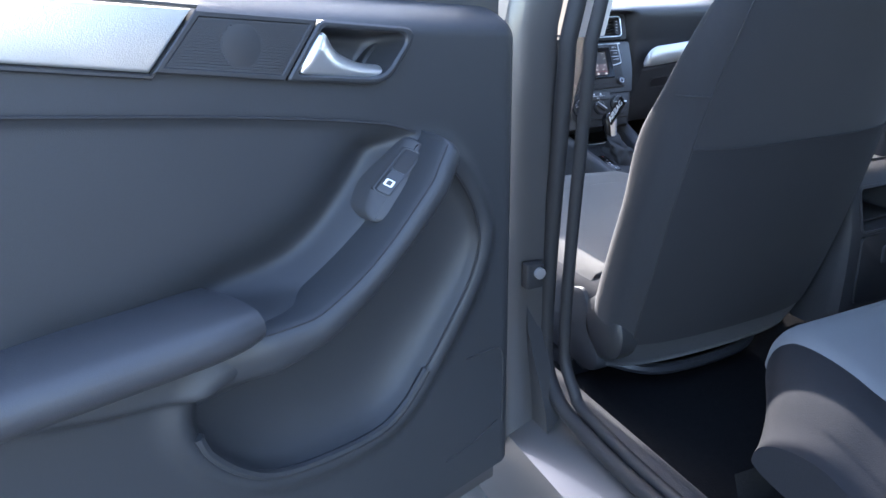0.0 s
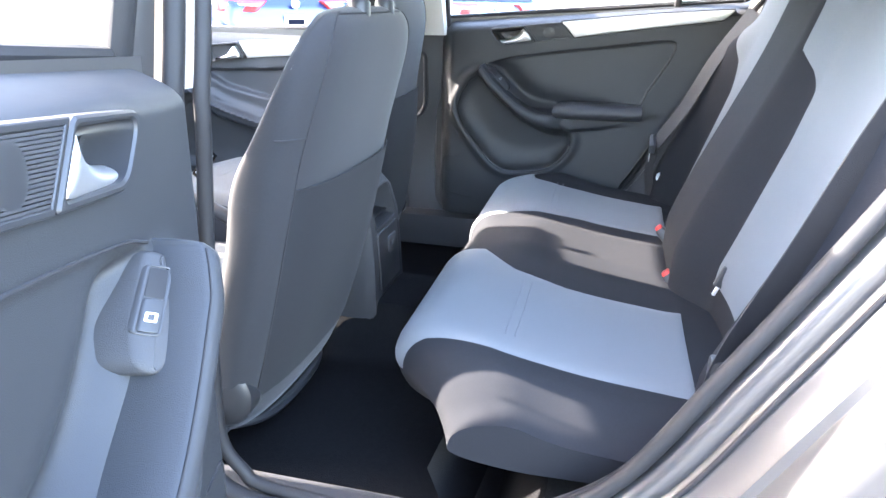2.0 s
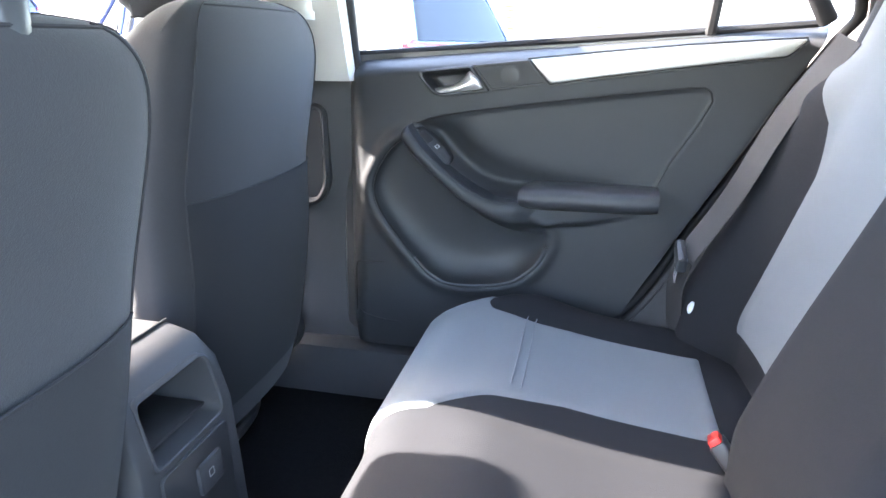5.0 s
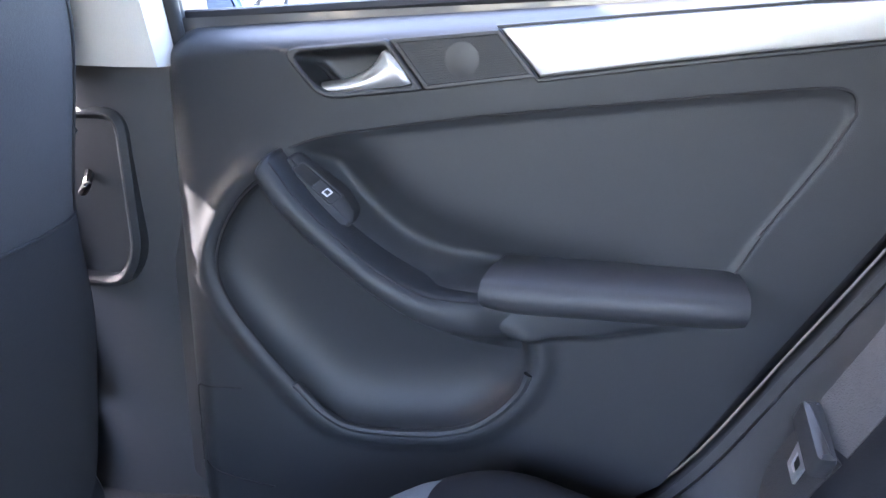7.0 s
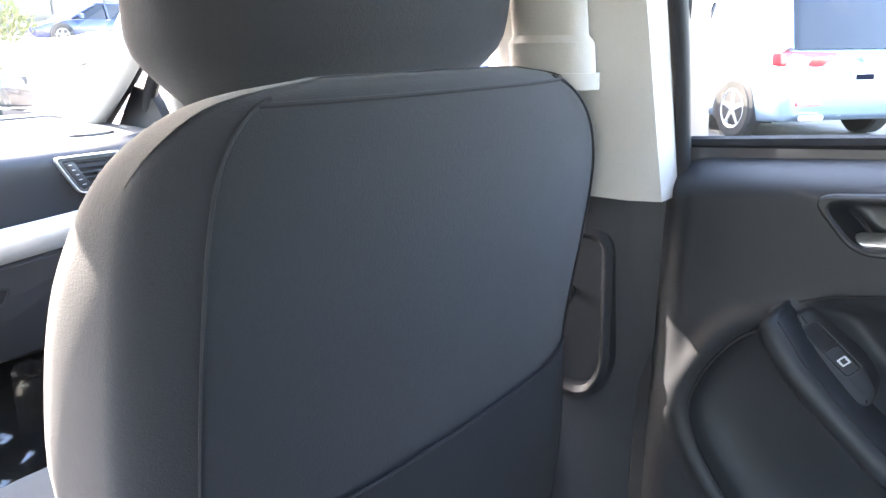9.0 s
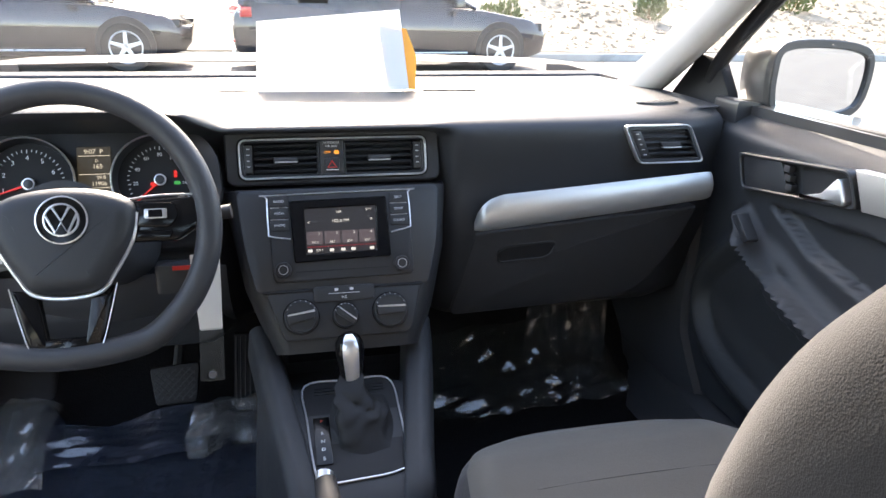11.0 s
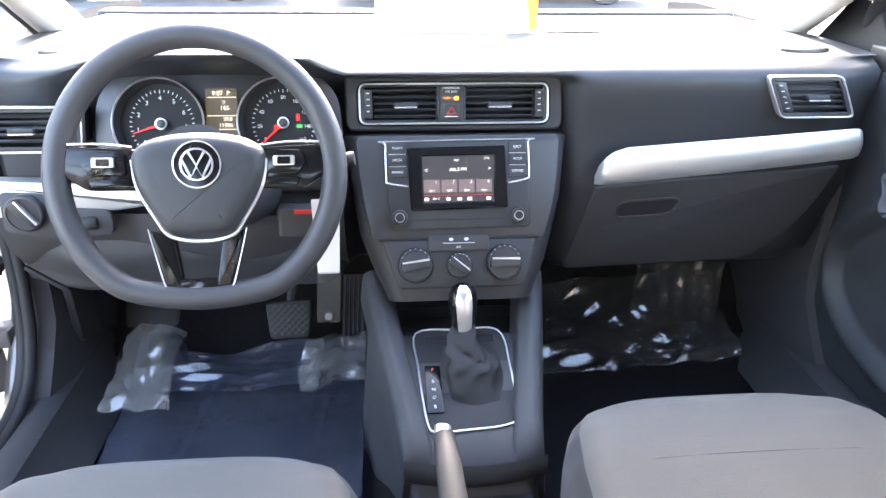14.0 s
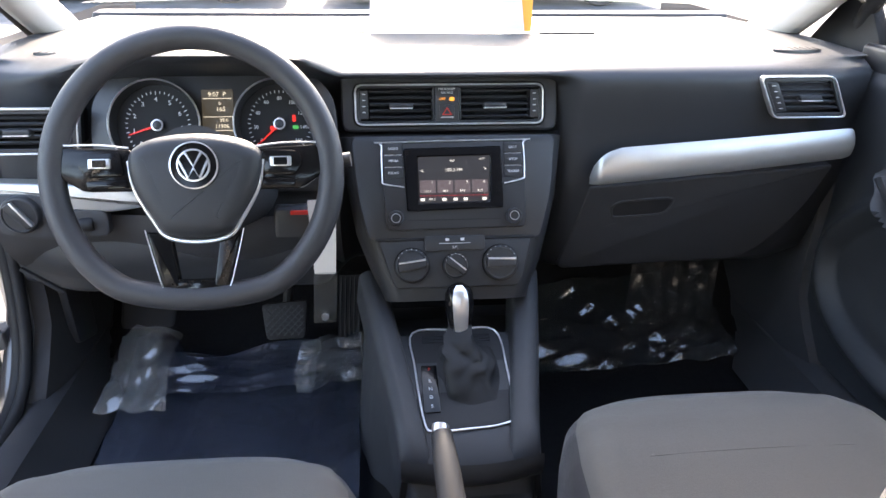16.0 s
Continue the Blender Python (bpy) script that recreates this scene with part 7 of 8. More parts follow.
for sgn in (1, -1):
    sb = thing("seat_belt", (sgn * 0.56, -0.9, 0.58), "black webbing rear seat belt with steel latch plate", "seat belt", "rear belts")
    if sgn < 0:
        part("strap", webbing([(-0.60, -1.10, 1.12), (-0.632, -1.03, 0.98), (-0.645, -0.975, 0.84), (-0.648, -0.92, 0.70), (-0.65, -0.90, 0.60)], 0.046, (0.9, 0.4, 0.2)), BELT, sb, "black webbing strap")
        part("tongue_grip", slab((-0.645, -0.905, 0.66), (0.03, 0.022, 0.055), 0.006), PLASTIC_SMOOTH, sb, "black grip of the latch")
        part("tongue", slab((-0.640, -0.893, 0.618), (0.012, 0.004, 0.030), 0.001), CHROME, sb, "steel latch plate")
        continue
    part("strap", webbing([(sgn * 0.58, -1.08, 1.10), (sgn * 0.585, -1.005, 0.98), (sgn * 0.562, -0.935, 0.84), (sgn * 0.537, -0.868, 0.735)], 0.046, (-0.6 * sgn, 0.8, 0.3)), BELT, sb, "black webbing strap")
    part("lower_strap", webbing([(sgn * 0.537, -0.868, 0.735), (sgn * 0.575, -0.862, 0.66), (sgn * 0.61, -0.875, 0.565)], 0.046, (-0.6 * sgn, 0.8, 0.3)), BELT, sb, "lower webbing strap")
    tm = Matrix.Rotation(radians(-25 * sgn), 3, 'Y')
    part("tongue_grip", slab((sgn * 0.535, -0.860, 0.738), (0.060, 0.018, 0.026), 0.006, tm), PLASTIC_SMOOTH, sb, "black grip of the latch")
    to = rounded([(-0.011, -0.045), (0.011, -0.045), (0.013, -0.01), (-0.013, -0.01)], 0.003, 3)
    ti = rounded([(-0.005, -0.036), (0.005, -0.036), (0.006, -0.018), (-0.006, -0.018)], 0.002, 3)
    g = ring_frame(to, ti, on_y, -0.001, 0.001, 0.0004)
    part("tongue", moved(g, (sgn * 0.537, -0.856, 0.727), tm), CHROME, sb, "steel latch plate")
for x, y, z in ((-0.101, -0.900, 0.568), (0.155, -0.895, 0.585)):
    bk_ = thing("belt_buckle", (x, y, 0.55), "black belt buckle with red button on the bench", "belt buckle", "rear buckles")
    bm_ = Matrix.Rotation(radians(-40), 3, 'X') @ Matrix.Rotation(radians(12), 3, 'Y')
    part("case", slab((x, y, z), (0.034, 0.022, 0.055), 0.005, bm_), PLASTIC_SMOOTH, bk_, "black buckle case")
    part("button", moved(slab((0, 0, 0.027), (0.028, 0.017, 0.016), 0.004), (x, y, z), bm_), RED, bk_, "red release button")
    part("strap", webbing([(x, y + 0.02, z - 0.025), (x + 0.01, y - 0.04, z - 0.012), (x + 0.02, y - 0.07, z - 0.03)], 0.04, (0, 0.3, 1)), BELT, bk_)
for sgn in (-1, 1):
    gd = thing("belt_guide", (sgn * 0.27, -0.945, 0.64), "small black loop at the foot of the backrest", "belt loop", "belt loops")
    part("clip", slab((sgn * 0.232, -0.968, 0.645), (0.014, 0.018, 0.04), 0.004, Matrix.Rotation(radians(20), 3, 'X')), PLASTIC_SMOOTH, gd)
    part("bright_tip", slab((sgn * 0.236, -0.958, 0.618), (0.008, 0.006, 0.018), 0.002, Matrix.Rotation(radians(20), 3, 'X')), CHROME, gd)
    if sgn < 0:
        continue
    st_ = solo("seat_stud", lathe([(0.011, 0.0), (0.011, 0.003), (0.006, 0.006), (0.0, 0.006)], (sgn * 0.53, -0.888, 0.645), (0, 1, 0.3), 20), WHITE, "small white plastic stud on the bench bolster", "stud")
# rear headrests
for x in (-0.36, 0.0, 0.36):
    hr = thing("rear_headrest", (x, -1.13, 1.15), "dark cloth headrest on the rear bench", "headrest", "rear headrests")
    w, h = (0.13, 0.15) if x else (0.12, 0.10)
    hl = []
    for q in np.linspace(0, 1, 13):
        e = abs(math.sin(math.pi * (q - 0.5))) ** 4
        hl.append(seat_loop(x, 1.168 + h * q, -1.135 - 0.02 * q, w * (1 - 0.25 * e), 0.05 * (1 - 0.5 * e), 0.05 * (1 - 0.5 * e), 0, 32))
    part("pad", loft(hl), CLOTH_BLACK, hr, "dark cloth pad", sharp=70)
    for sx in (-0.05, 0.05):
        part("post", tube([(x + sx, -1.14, 1.12), (x + sx, -1.135, 1.19)], 0.006, 8), CHROME, hr)
# front belts on the centre pillars, pillar recess, grab latch
for sgn in (1, -1):
    fb = thing("front_belt", (sgn * 0.66, -0.05, 0.6), "dark front seat belt running down the pillar", "seat belt", "front belts")
    part("strap", webbing([(sgn * 0.608, -0.115, 1.16), (sgn * 0.628, -0.108, 1.05), (sgn * 0.660, -0.085, 0.9), (sgn * 0.690, -0.06, 0.62)], 0.046, (-1, 0.15, 0)), BELT, fb, "dark webbing strap")
    gsl = [[(sgn * (0.612 + (0.022 - 0.006 * k) * math.cos(a) - 0.2 * (z - 1.16)), -0.118 + (0.046 - 0.005 * k) * math.sin(a), z) for a in np.linspace(0, 2 * math.pi, 20, endpoint=False)] for k, z in ((0, 1.130), (0, 1.160), (1, 1.167), (1, 1.210), (2, 1.225))]
    part("anchor_cover", loft(gsl), TRIM_BEIGE, fb, "pale belt anchor cover")
    part("anchor_ring", loft([[(sgn * (0.614 + 0.026 * math.cos(a)), -0.118 + 0.052 * math.sin(a), z) for a in np.linspace(0, 2 * math.pi, 16, endpoint=False)] for z in (1.118, 1.125, 1.133)]), TRIM_BEIGE, fb)
    ro_ = rounded([(-0.035, 0.955), (-0.145, 0.955), (-0.150, 0.78), (-0.125, 0.735), (-0.035, 0.735)], [0.004, 0.03, 0.03, 0.03, 0.004], 5)
    part("pillar_recess", mirrored(ring_frame(ro_, inset(ro_, 0.014), on_x, 0.750, 0.712, 0.006), sgn), PLASTIC_SOFT, car_body, "rounded rim on the pillar trim")
    part("coat_hook", tube(smooth_path([(sgn * 0.735, -0.085, 0.885), (sgn * 0.706, -0.098, 0.868), (sgn * 0.709, -0.088, 0.855)], 5), 0.005, 8), PLASTIC_SMOOTH, car_body, "small hook")
# striker on the rear jamb
for sgn in (-1, 1):
    part("striker_plate", slab((sgn * 0.80, -1.055, 0.865), (0.008, 0.04, 0.055), 0.004), CHROME, car_body, "striker plate")
    part("striker_loop", tube(smooth_path([(sgn * 0.80, -1.04, 0.89), (sgn * 0.845, -1.035, 0.885), (sgn * 0.845, -1.035, 0.85), (sgn * 0.80, -1.04, 0.845)], 5), 0.005, 8), CHROME, car_body, "steel striker loop")
# door hinge pieces on the open rear door's pillar
part("hinge", slab((-0.835, -0.155, 0.985), (0.06, 0.04, 0.05), 0.006), PAINT, car_body, "painted door hinge")
part("hinge_bolt", lathe([(0.010, 0.0), (0.010, 0.008), (0.0, 0.009)], (-0.835, -0.178, 0.99), (0, -1, 0), 12), CHROME, car_body)
part("door_check", slab((-0.80, -0.215, 0.655), (0.03, 0.02, 0.04), 0.004), RUBBER, car_body, "black door check")
part("check_bolt", lathe([(0.009, 0.0), (0.009, 0.006), (0.0, 0.007)], (-0.795, -0.225, 0.66), (0, -1, 0), 12), CHROME, car_body)

# ---- outdoors: gravel bank, kerb, parked cars, buildings ----
GRAVEL = mat("gravel", (0.27, 0.22, 0.16), 0.95, grain=1.0, grain_scale=30, vary=0.35, vary_scale=3.0, stain=0.3)
STONE = mat("bank_stone", (0.27, 0.215, 0.155), 0.9, vary=0.35, vary_scale=5.0)
CONCRETE = mat("kerb_concrete", (0.42, 0.41, 0.39), 0.9, grain=0.6, grain_scale=120, vary=0.15, vary_scale=3.0, stain=0.2)
TYRE = mat("tyre_rubber", (0.02, 0.02, 0.02), 0.85, vary=0.15)
RIM = mat("alloy_rim", (0.55, 0.55, 0.56), 0.35, metal=0.7, vary=0.05)
LAMP_RED = mat("red_lamp", (0.45, 0.02, 0.025), 0.15, vary=0.1, coat=0.6)
CAR_GLASS = mat("dark_car_glass", (0.012, 0.014, 0.017), 0.06, vary=0.1, coat=0.3)
STUCCO = mat("tan_stucco", (0.38, 0.28, 0.22), 0.9, grain=0.6, grain_scale=60, vary=0.1, vary_scale=0.8, stain=0.15)
STUCCO_PALE = mat("pale_stucco", (0.55, 0.52, 0.47), 0.9, grain=0.6, grain_scale=60, vary=0.1, vary_scale=0.8, stain=0.12)
SHOP_GLASS = mat("shop_glass", (0.05, 0.06, 0.065), 0.1, vary=0.2)
LEAF = mat("shrub_leaf", (0.10, 0.12, 0.035), 0.7, vary=0.4, vary_scale=4)
HEDGE = mat("hedge_leaf", (0.14, 0.17, 0.03), 0.7, vary=0.4, vary_scale=4)
BARK = mat("palm_bark", (0.33, 0.22, 0.11), 0.9, grain=0.8, grain_scale=40, vary=0.3, vary_scale=12)


def bank_h(x, y):
    d = np.maximum(np.asarray(y) - 12.2, np.asarray(x) - 17.0)
    n = 0.05 * np.sin(1.3 * np.asarray(x) + 0.7 * np.asarray(y)) + 0.04 * np.sin(0.9 * np.asarray(y) - 1.7 * np.asarray(x))
    return GROUND_Z + 0.16 + (1.15 + n) * step(d, 0.0, 7.5) + n * step(d, 0, 1)


def patch(x0, x1, y0, y1, nx, ny):
    return grid([[(x, y, float(bank_h(x, y))) for x in np.linspace(x0, x1, nx)] for y in np.linspace(y0, y1, ny)])


solo("gravel_bank", join(patch(-30, 60, 12.2, 26, 120, 40), patch(17.0, 60, -40, 12.2, 60, 70)), GRAVEL, "sloping bank of pale gravel and stones beyond the kerb", "gravel bank", "structure")
rng = random.Random(11)
sv, sf = [], []
ico = [(0, 0, 1), (0.9, 0, 0.35), (0.28, 0.85, 0.3), (-0.72, 0.53, 0.35), (-0.72, -0.53, 0.3), (0.28, -0.85, 0.35)]
icf = [(0, 1, 2), (0, 2, 3), (0, 3, 4), (0, 4, 5), (0, 5, 1)]
for k in range(5200):
    if k % 4:
        x, y = rng.uniform(1, 24), rng.uniform(12.35, 20.5)
    else:
        x, y = rng.uniform(17.3, 27), rng.uniform(-9, 12)
    r = rng.uniform(0.03, 0.09) * (1.5 if rng.random() < 0.08 else 1)
    z = float(bank_h(x, y)) - r * 0.2
    a = rng.uniform(0, 6.28)
    b = len(sv)
    for p in ico:
        j = rng.uniform(0.75, 1.2)
        sv.append((x + r * j * (p[0] * math.cos(a) - p[1] * math.sin(a)), y + r * j * (p[0] * math.sin(a) + p[1] * math.cos(a)), z + r * 0.75 * j * p[2]))
    sf += [tuple(i + b for i in q) for q in icf]
solo("loose_stones", (sv, sf), STONE, "pale angular stones scattered over the bank", "stones", "stuff", sharp=20)
kq = [(0.0, 0.0), (0.0, 0.13), (0.02, 0.155), (0.14, 0.16), (0.16, 0.14), (0.16, 0.0)]
part_k = [[(x, 12.06 + u, GROUND_Z - 0.02 + v) for u, v in kq] for x in np.linspace(-30, 16.8, 24)]
solo("kerb", loft(part_k), CONCRETE, "pale concrete kerb at the foot of the bank", "kerb", "structure")
part_k = [[(16.86 + u, y, GROUND_Z - 0.02 + v) for u, v in kq] for y in np.linspace(-40, 12.1, 24)]
solo("kerb", loft(part_k), CONCRETE, "pale concrete kerb at the foot of the bank", "kerb", "structure")


def car_wheel(parent, x, y, r, side):
    w = part("wheel", lathe([(r * 0.55, -0.10), (r * 0.93, -0.105), (r, -0.08), (r, 0.08), (r * 0.93, 0.105), (r * 0.66, 0.10), (r * 0.62, 0.07)], (x, y, GROUND_Z + r), (0, side, 0), 32), TYRE, parent, "black tyre")
    part("rim", lathe([(r * 0.66, 0.10), (r * 0.64, 0.105), (r * 0.58, 0.09), (r * 0.56, 0.03)], (x, y, GROUND_Z + r), (0, side, 0), 32, False), RIM, w, "alloy rim")
    for k in range(5):
        a = 2 * math.pi * k / 5 + 0.3
        c_, s_ = math.cos(a), math.sin(a)
        q = [(p * c_ - t * s_, p * s_ + t * c_) for p, t in ((0.0, -0.035), (r * 0.62, -0.022), (r * 0.62, 0.022), (0.0, 0.035))]
        part("spoke", prism(np.array(q), lambda u, v, d: (x + u, y + side * d, GROUND_Z + r + v), 0.055, 0.095, 0.006), RIM, w)


def parked_car(cx, cy, yaw, L, W, H, paint, label, rear_slope=0.35, glass=None, group="parked cars", lift=0.0):
    """A parked car built facing +x about its centre, then turned."""
    m = Matrix.Translation((cx, cy, lift)) @ Matrix.Rotation(radians(yaw), 4, 'Z')
    d = thing("parked_car", (0, 0, GROUND_Z), label, "car", group, m)
    h, w, r = L / 2, W / 2, 0.34
    belt = H * 0.62
    xs = [-h, -h + 0.03, -h + 0.12, -h + 0.5, -0.2 * L, 0.1 * L, 0.26 * L, h - 0.35, h - 0.12, h - 0.02]
    tops = [0.72, belt - 0.12, belt - 0.02, belt, belt, belt - 0.02, belt - 0.04, belt - 0.17, belt - 0.30, 0.62]
    bots = [0.42, 0.32, 0.26, 0.22, 0.20, 0.20, 0.20, 0.22, 0.28, 0.40]
    ws_ = [0.80, 0.90, 0.96, 1.0, 1.0, 1.0, 0.99, 0.95, 0.84, 0.70]
    loops = []
    for q in np.linspace(0, 9, 37):
        x, t, b, k = (float(np.interp(q, range(10), a)) for a in (xs, tops, bots, ws_))
        sec = rounded([(-w * k * 0.93, b), (-w * k, b + 0.18), (-w * k, (t + b) / 2 + 0.1), (-w * k * 0.93, t), (w * k * 0.93, t), (w * k, (t + b) / 2 + 0.1), (w * k, b + 0.18), (w * k * 0.93, b)], 0.05, 3)
        loops.append([(x, u, v + GROUND_Z) for u, v in sec])
    part("body", loft(loops), paint, d, "painted body", sharp=45)
    # cabin: glass volume, roof and pillars
    g0, g1 = -h + 0.10, 0.24 * L
    t0, t1 = -h + 0.10 + rear_slope, 0.02 * L
    def ring(k):
        a, b = g0 + (t0 - g0) * k, g1 + (t1 - g1) * k
        ww = w * (0.93 - 0.20 * k)
        return rounded([(a, -ww * 0.93), (a, ww * 0.93), (b, ww * 0.86), (b, -ww * 0.86)], 0.10, 4)
    zs_ = [belt - 0.02, belt + 0.5 * (H - belt), H - 0.05]
    part("cabin_glass", loft([[(u, v, z + GROUND_Z) for u, v in ring(k)] for k, z in zip((0, 0.5, 0.96), zs_)]), glass or CAR_GLASS, d, "dark tinted windows", sharp=50)
    rl = [[(u, v, H - 0.06 + GROUND_Z) for u, v in ring(0.92) * 1.012], [(u, v, H - 0.02 + GROUND_Z) for u, v in ring(0.97)], [(u, v, H + GROUND_Z) for u, v in inset(ring(1.0), 0.12)]]
    part("roof", loft(rl), paint, d, "painted roof", sharp=50)
    for sy in (-1, 1):
        for a, b, k in ((g0 + 0.02, t0 + 0.02, 0.05), (g1 - 0.02, t1 - 0.02, 0.032), (-0.05 * L, -0.05 * L, 0.03)):
            y0, y1 = sy * w * 0.895, sy * w * 0.72
            part("pillar", tube([(a, y0, belt - 0.03 + GROUND_Z), (b, y1, H - 0.05 + GROUND_Z)], k, 8), paint, d)
        part("side_mirror", moved(slab((0, 0, 0), (0.13, 0.2, 0.14), 0.04), (0.17 * L, sy * (w + 0.08), belt + 0.08 + GROUND_Z)), paint, d)
        tl = rounded([(0.36 * sy, 0.97), (w * sy * 0.99, 0.99), (w * sy * 0.985, 0.84), (0.52 * sy, 0.83)], 0.03, 3)
        if sy < 0:
            tl = tl[::-1]
        lamp = part("tail_lamp", prism(tl, lambda u, v, dd: (-h - dd + 0.16 * step(abs(u), w * 0.7, w), u, v * H / 1.66 + GROUND_Z), -0.10, 0.035, 0.015), LAMP_RED, d, "red tail lamp")
        part("lamp_strip", prism(rect(min(0.5 * sy, w * sy * 0.92), 0.905, max(0.5 * sy, w * sy * 0.92), 0.925), lambda u, v, dd: (-h - dd + 0.16 * step(abs(u), w * 0.7, w), u, v * H / 1.66 + GROUND_Z), 0.0, 0.039, 0), WHITE, lamp)
        part("headlight", prism(rounded([(0.45 * sy, 0.70), (w * sy * 0.84, 0.74), (w * sy * 0.86, 0.62), (0.48 * sy, 0.60)][::sy], 0.02, 3), lambda u, v, dd: (h - 0.06 + dd - 0.16 * step(abs(u), w * 0.45, w), u, v * H / 1.55 + GROUND_Z), -0.08, 0.03, 0.01), GLOSS, d, "dark headlight")
        for ax in (-h + 0.86, h - 0.88):
            th = np.linspace(0, 2 * math.pi, 28, endpoint=False)
            part("wheel_arch", prism(np.stack([ax + 0.39 * np.cos(th), r + 0.02 + 0.39 * np.sin(th)], 1), lambda u, v, dd: (u, sy * dd, max(v, 0.2) + GROUND_Z), w * 0.7, w + 0.008, 0.006), RUBBER, d, "black wheel arch")
            car_wheel(d, ax, sy * (w - 0.085), r, sy)
        part("exhaust_trim", slab((-h - 0.005, sy * w * 0.62, 0.31 + GROUND_Z), (0.05, 0.28, 0.05), 0.015), CHROME, d, "bright exhaust trim")
        part("reflector", slab((-h + 0.0, sy * w * 0.66, 0.45 + GROUND_Z), (0.03, 0.3, 0.035), 0.006), LAMP_RED, d)
        part("sill_strip", tube([(-h + 1.35, sy * (w + 0.004), 0.30 + GROUND_Z), (h - 1.4, sy * (w + 0.004), 0.30 + GROUND_Z)], 0.014, 8), CHROME, d)
        part("door_line", tube([(-0.05 * L, sy * (w + 0.001), 0.34 + GROUND_Z), (-0.05 * L, sy * (w * 0.97), belt - 0.04 + GROUND_Z)], 0.004, 5), RUBBER, d)
        part("door_handle", slab((-0.10 * L, sy * (w + 0.01), belt - 0.16 + GROUND_Z), (0.2, 0.03, 0.03), 0.008), paint, d)
    part("bumper", prism(rounded([(-w * 0.86, 0.27), (w * 0.86, 0.27), (w * 0.9, 0.52), (-w * 0.9, 0.52)], 0.05, 3), lambda u, v, dd: (-h - dd + 0.2 * step(abs(u), w * 0.5, w), u, v + GROUND_Z), -0.1, 0.02, 0.015), PLASTIC, d, "dark rear bumper")
    part("plate", slab((-h - 0.012, 0, 0.72 + GROUND_Z), (0.02, 0.31, 0.16), 0.006), WHITE, d, "pale blank plate")
    part("plate_bar", slab((-h - 0.024, 0, 0.72 + GROUND_Z), (0.004, 0.22, 0.06), 0.001), PRINT_INK, d)
    part("badge", lathe([(0.055, 0.0), (0.055, 0.014), (0.045, 0.018), (0.045, 0.010), (0.0, 0.010)], (-h - 0.01, 0, 0.93 * H / 1.66 + GROUND_Z), (-1, 0, 0), 24), CHROME, d, "round bright badge")
    part("wiper", tube([(g0 + 0.06, 0.0, belt + 0.04 + GROUND_Z), (g0 + 0.10, -0.35, belt + 0.08 + GROUND_Z)], 0.008, 6), RUBBER, d)
    return d


P_BLUE = mat("dark_blue_paint", (0.018, 0.035, 0.12), 0.25, metal=0.3, coat=0.8, vary=0.08)
P_SKY = mat("silver_blue_paint", (0.22, 0.29, 0.38), 0.25, metal=0.4, coat=0.8, vary=0.06)
P_BLACK = mat("black_paint", (0.012, 0.013, 0.018), 0.2, metal=0.2, coat=0.9, vary=0.1)
parked_car(10.1, 2.74, 51, 4.6, 1.86, 1.66, P_SKY, "silver-blue SUV parked with its tail to the car")
parked_car(8.35, 4.99, 51, 4.6, 1.86, 1.66, P_BLUE, "dark blue SUV parked with its tail to the car")
parked_car(1.65, 11.0, 3, 4.75, 1.86, 1.52, P_BLACK, "black SUV parked along the kerb ahead")
parked_car(-3.6, 11.2, 3, 4.6, 1.84, 1.5, P_BLACK, "dark car parked along the kerb ahead")
parked_car(11.6, 25.2, 182, 4.6, 1.82, 1.42, P_BLUE, "dark blue sedan on the upper road beyond the bank", lift=1.1)
parked_car(25.5, 25.0, 175, 4.6, 1.82, 1.5, P_BLUE, "blue car on the upper road beyond the bank", lift=1.1)

# tan building with columns and shop windows
bd = thing("shop_building", (12, 36, 0.04), "tan stucco building with columns and dark shop windows", "building")
part("wall", slab((6, 38.5, 3.6), (60, 5.0, 7.2), 0.05), STUCCO, bd, "tan stucco wall")
part("parapet", slab((6, 36.0, 7.3), (60.6, 0.7, 0.5), 0.05), STUCCO_PALE, bd, "pale parapet")
part("plinth", slab((6, 35.9, 0.8), (60, 0.25, 1.6), 0.03), STUCCO_PALE, bd)
for k in range(10):
    x = -20 + 6.0 * k
    part("column", slab((x, 35.6, 3.5), (0.9, 0.9, 7.0), 0.05), STUCCO_PALE, bd, "pale square column")
    if k < 9:
        w1 = part("window", ring_frame(rect(x + 1.2, 1.7, x + 4.8, 4.4), rect(x + 1.3, 1.8, x + 4.7, 4.3), on_y, 36.05, 35.93, 0.01), PLASTIC_SMOOTH, bd, "dark framed shop window")
        part("pane", prism(rect(x + 1.3, 1.8, x + 4.7, 4.3), on_y, 36.02, 35.98, 0), SHOP_GLASS, w1)
        part("mullion", slab((x + 3.0, 35.96, 3.05), (0.08, 0.06, 2.5), 0.01), PLASTIC_SMOOTH, w1)
wl = thing("boundary_wall", (40, 0, 1.3), "long pale stucco wall behind the gravel", "wall")
part("wall", slab((40, 0, 2.3), (0.3, 90, 2.6), 0.03), STUCCO_PALE, wl)
for k in range(16):
    part("pier", slab((39.8, -42 + 5.6 * k, 2.35), (0.5, 0.5, 2.8), 0.04), STUCCO_PALE, wl)


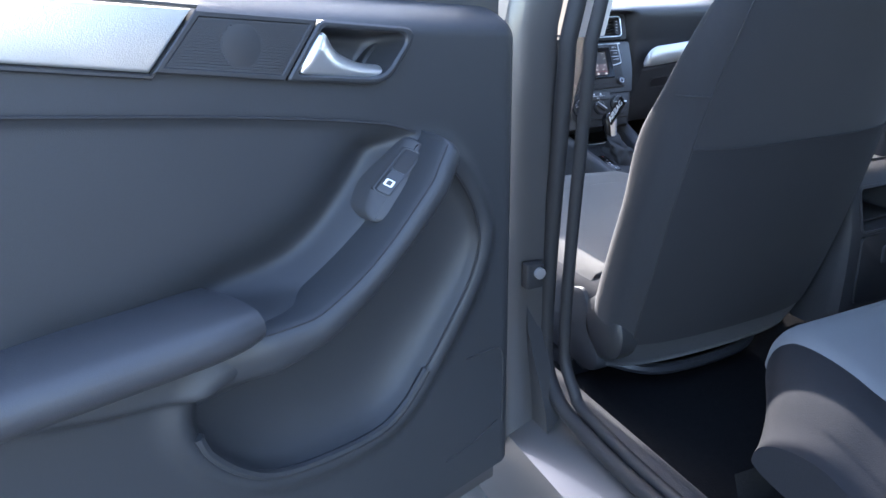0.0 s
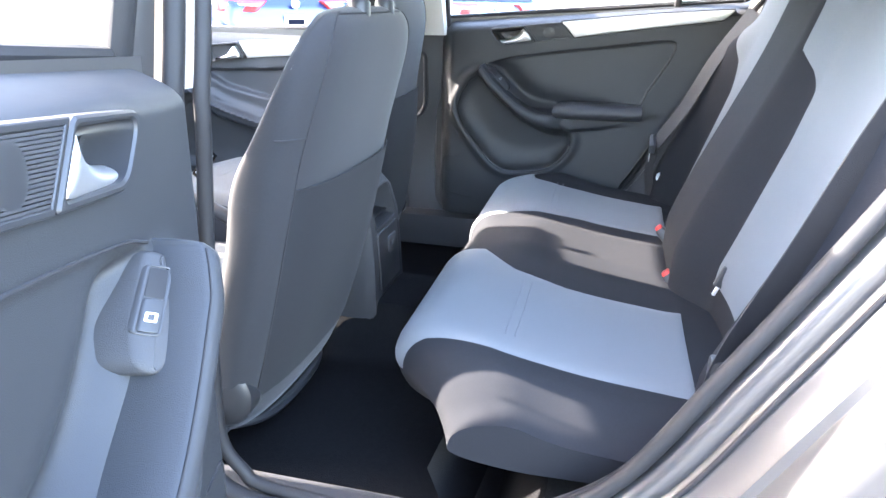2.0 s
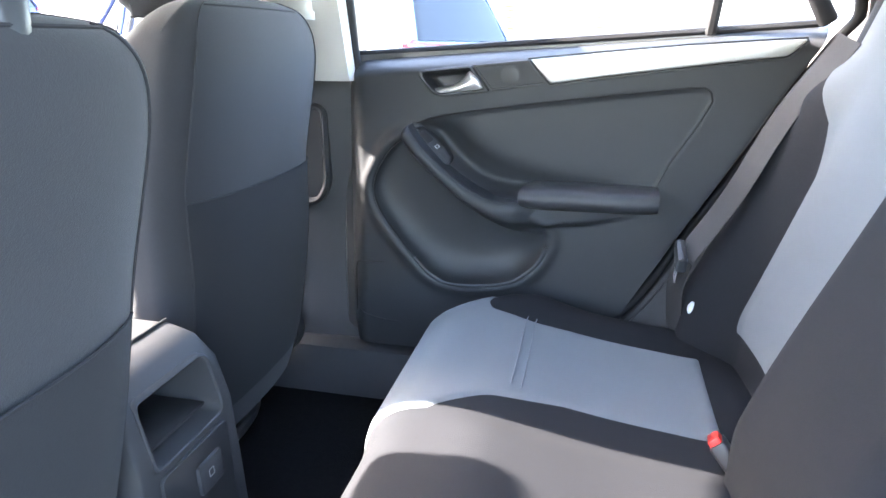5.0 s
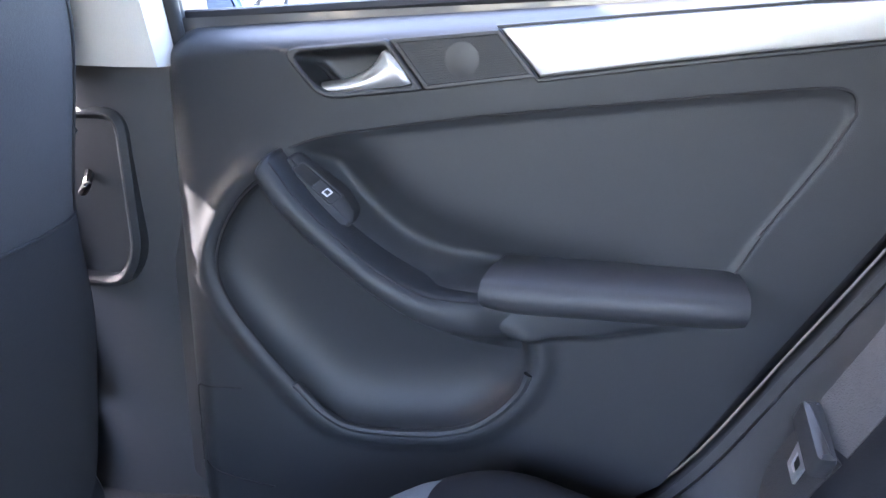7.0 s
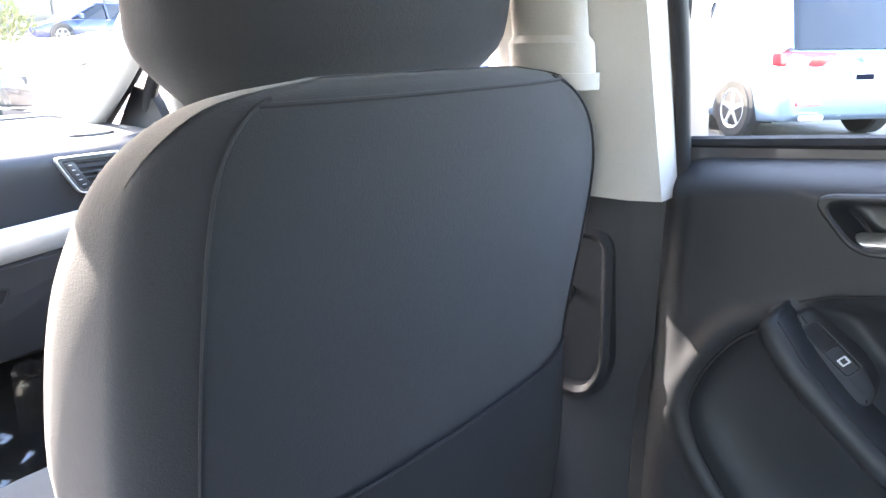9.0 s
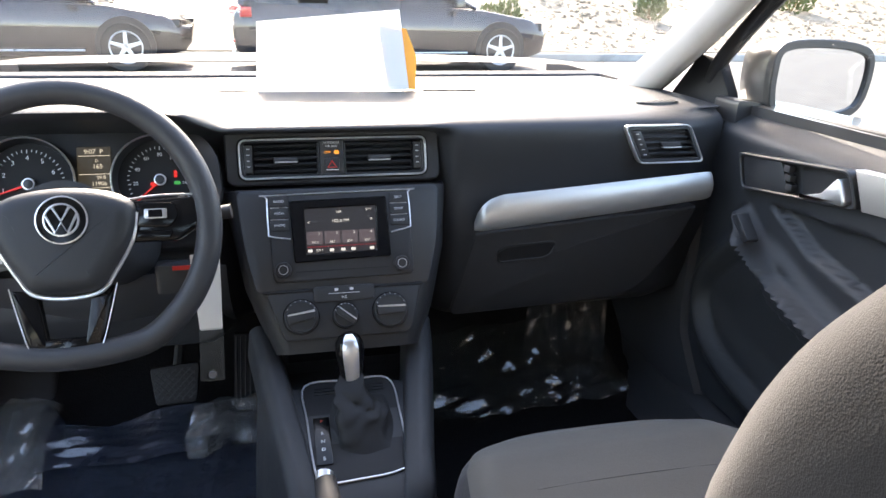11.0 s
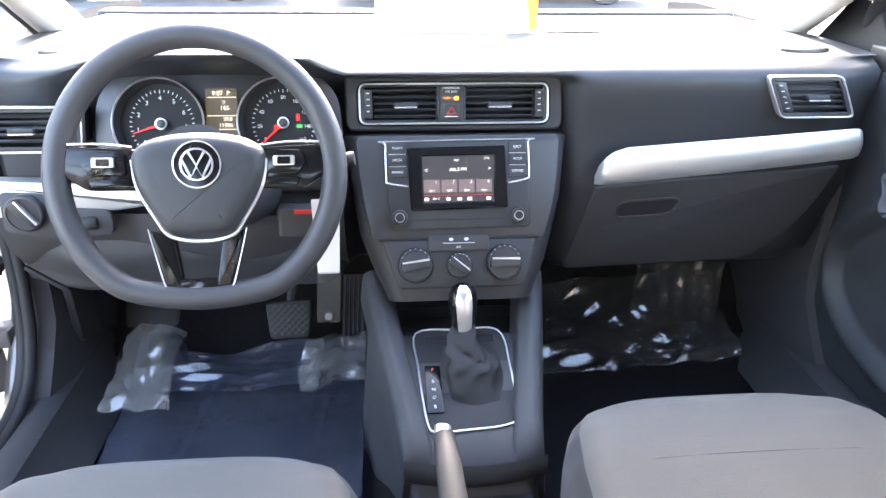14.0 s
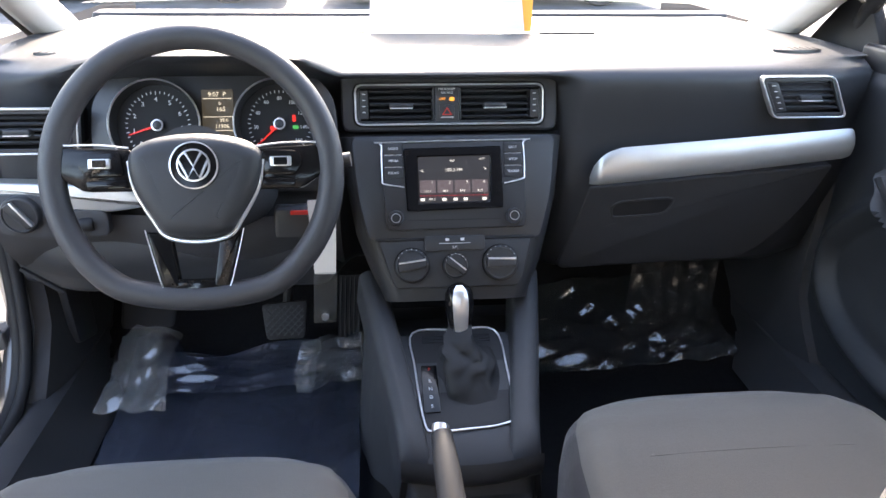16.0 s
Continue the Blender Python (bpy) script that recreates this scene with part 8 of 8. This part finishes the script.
def leaf_cloud(c, rx, ry, rz, n, size, seed, upright=0.0):
    r = random.Random(seed)
    v, f = [], []
    for _ in range(n):
        while True:
            p = Vector((r.uniform(-1, 1), r.uniform(-1, 1), r.uniform(-1, 1)))
            if 0.25 < p.length < 1 + 0.2 * math.sin(5 * p.x + seed):
                break
        o = Vector((c[0] + p.x * rx, c[1] + p.y * ry, c[2] + max(-0.9, p.z) * rz))
        a = (p.normalized() * (1 - upright) + Vector((0, 0, upright)) + Vector((r.uniform(-1, 1), r.uniform(-1, 1), r.uniform(-0.4, 1))) * 0.5).normalized()
        b = a.cross(Vector((r.uniform(-1, 1), r.uniform(-1, 1), 0.3))).normalized()
        s = size * r.uniform(0.6, 1.4)
        i = len(v)
        v += [tuple(o - b * s * 0.18), tuple(o + a * s * 0.5 + b * s * 0.25), tuple(o + a * s), tuple(o + a * s * 0.5 - b * s * 0.25)]
        f.append((i, i + 1, i + 2, i + 3))
    return v, f


for k, (x, y, r) in enumerate(((4.5, 14.2, 0.45), (8.6, 15.6, 0.35), (6.6, 18.6, 0.6), (13.5, 17.0, 0.5), (2.0, 17.2, 0.5), (16.2, 14.6, 0.4), (19.5, 3.0, 0.4))):
    sh = thing("shrub", (x, y, float(bank_h(x, y))), "small grey-green desert shrub on the bank", "shrub", "desert shrubs")
    part("leaves", leaf_cloud((x, y, float(bank_h(x, y)) + r * 0.6), r, r, r * 0.8, 380, 0.16, k, 0.5), LEAF, sh)
    for j in range(5):
        a = j * 1.26
        part("stem", tube([(x, y, float(bank_h(x, y)) - 0.03), (x + 0.6 * r * math.cos(a), y + 0.6 * r * math.sin(a), float(bank_h(x, y)) + r)], [0.02, 0.006], 5), BARK, sh)
hd = thing("hedge", (20, 27, 1.2), "yellow-green clipped hedge beside the upper road", "hedge")
part("leaves", leaf_cloud((17.5, 27.5, 1.9), 2.6, 0.7, 0.75, 2600, 0.2, 40, 0.2), HEDGE, hd)
part("leaves", leaf_cloud((23.5, 27.5, 1.9), 2.8, 0.7, 0.7, 2600, 0.2, 41, 0.2), HEDGE, hd)
part("stems", join(*[tube([(15.5 + k, 27.5, 0.03), (15.6 + k, 27.4, 2.0)], 0.03, 5) for k in range(10)]), BARK, hd)


def palm(x, y, hgt, seed):
    r = random.Random(seed)
    z = float(bank_h(x, y))
    p = thing("palm_tree", (x, y, z), "palm tree with a stout scaly trunk on the bank", "tree", "palms")
    prof = []
    for k in range(int(hgt / 0.12)):
        q = 0.30 - 0.10 * min(1, k * 0.12 / 2.0)
        prof += [(q * 1.08, k * 0.12), (q * 0.94, k * 0.12 + 0.1)]
    part("trunk", lathe(prof, (x, y, z - 0.05), (0.02, 0.01, 1), 16), BARK, p, "scaly brown trunk")
    for k in range(18):
        a, e = k * 2.4, r.uniform(-0.1, 1.0)
        pts_ = [(x + math.cos(a) * s * 1.9, y + math.sin(a) * s * 1.9, z + hgt + 1.5 * e * s - 1.9 * s * s) for s in np.linspace(0.02, 1, 9)]
        v, f = [], []
        side = np.array((-math.sin(a), math.cos(a), 0))
        for i, c in enumerate(pts_):
            for j in (-1, 1):
                for t in (0, 0.5):
                    q = np.array(c) + np.array((math.cos(a), math.sin(a), 0)) * 0.1 * t
                    b = len(v)
                    v += [tuple(q), tuple(q + side * j * 0.42 * (1 - 0.6 * i / 9) + np.array((0, 0, -0.16))), tuple(q + np.array((math.cos(a), math.sin(a), 0)) * 0.06)]
                    f.append((b, b + 1, b + 2))
        part("frond", join(tube(pts_, 0.02, 5), (np.array(v), f)), LEAF, p)


palm(18.6, -0.6, 3.4, 3)
palm(24.5, 2.5, 4.2, 5)
palm(22.0, 9.0, 4.0, 6)
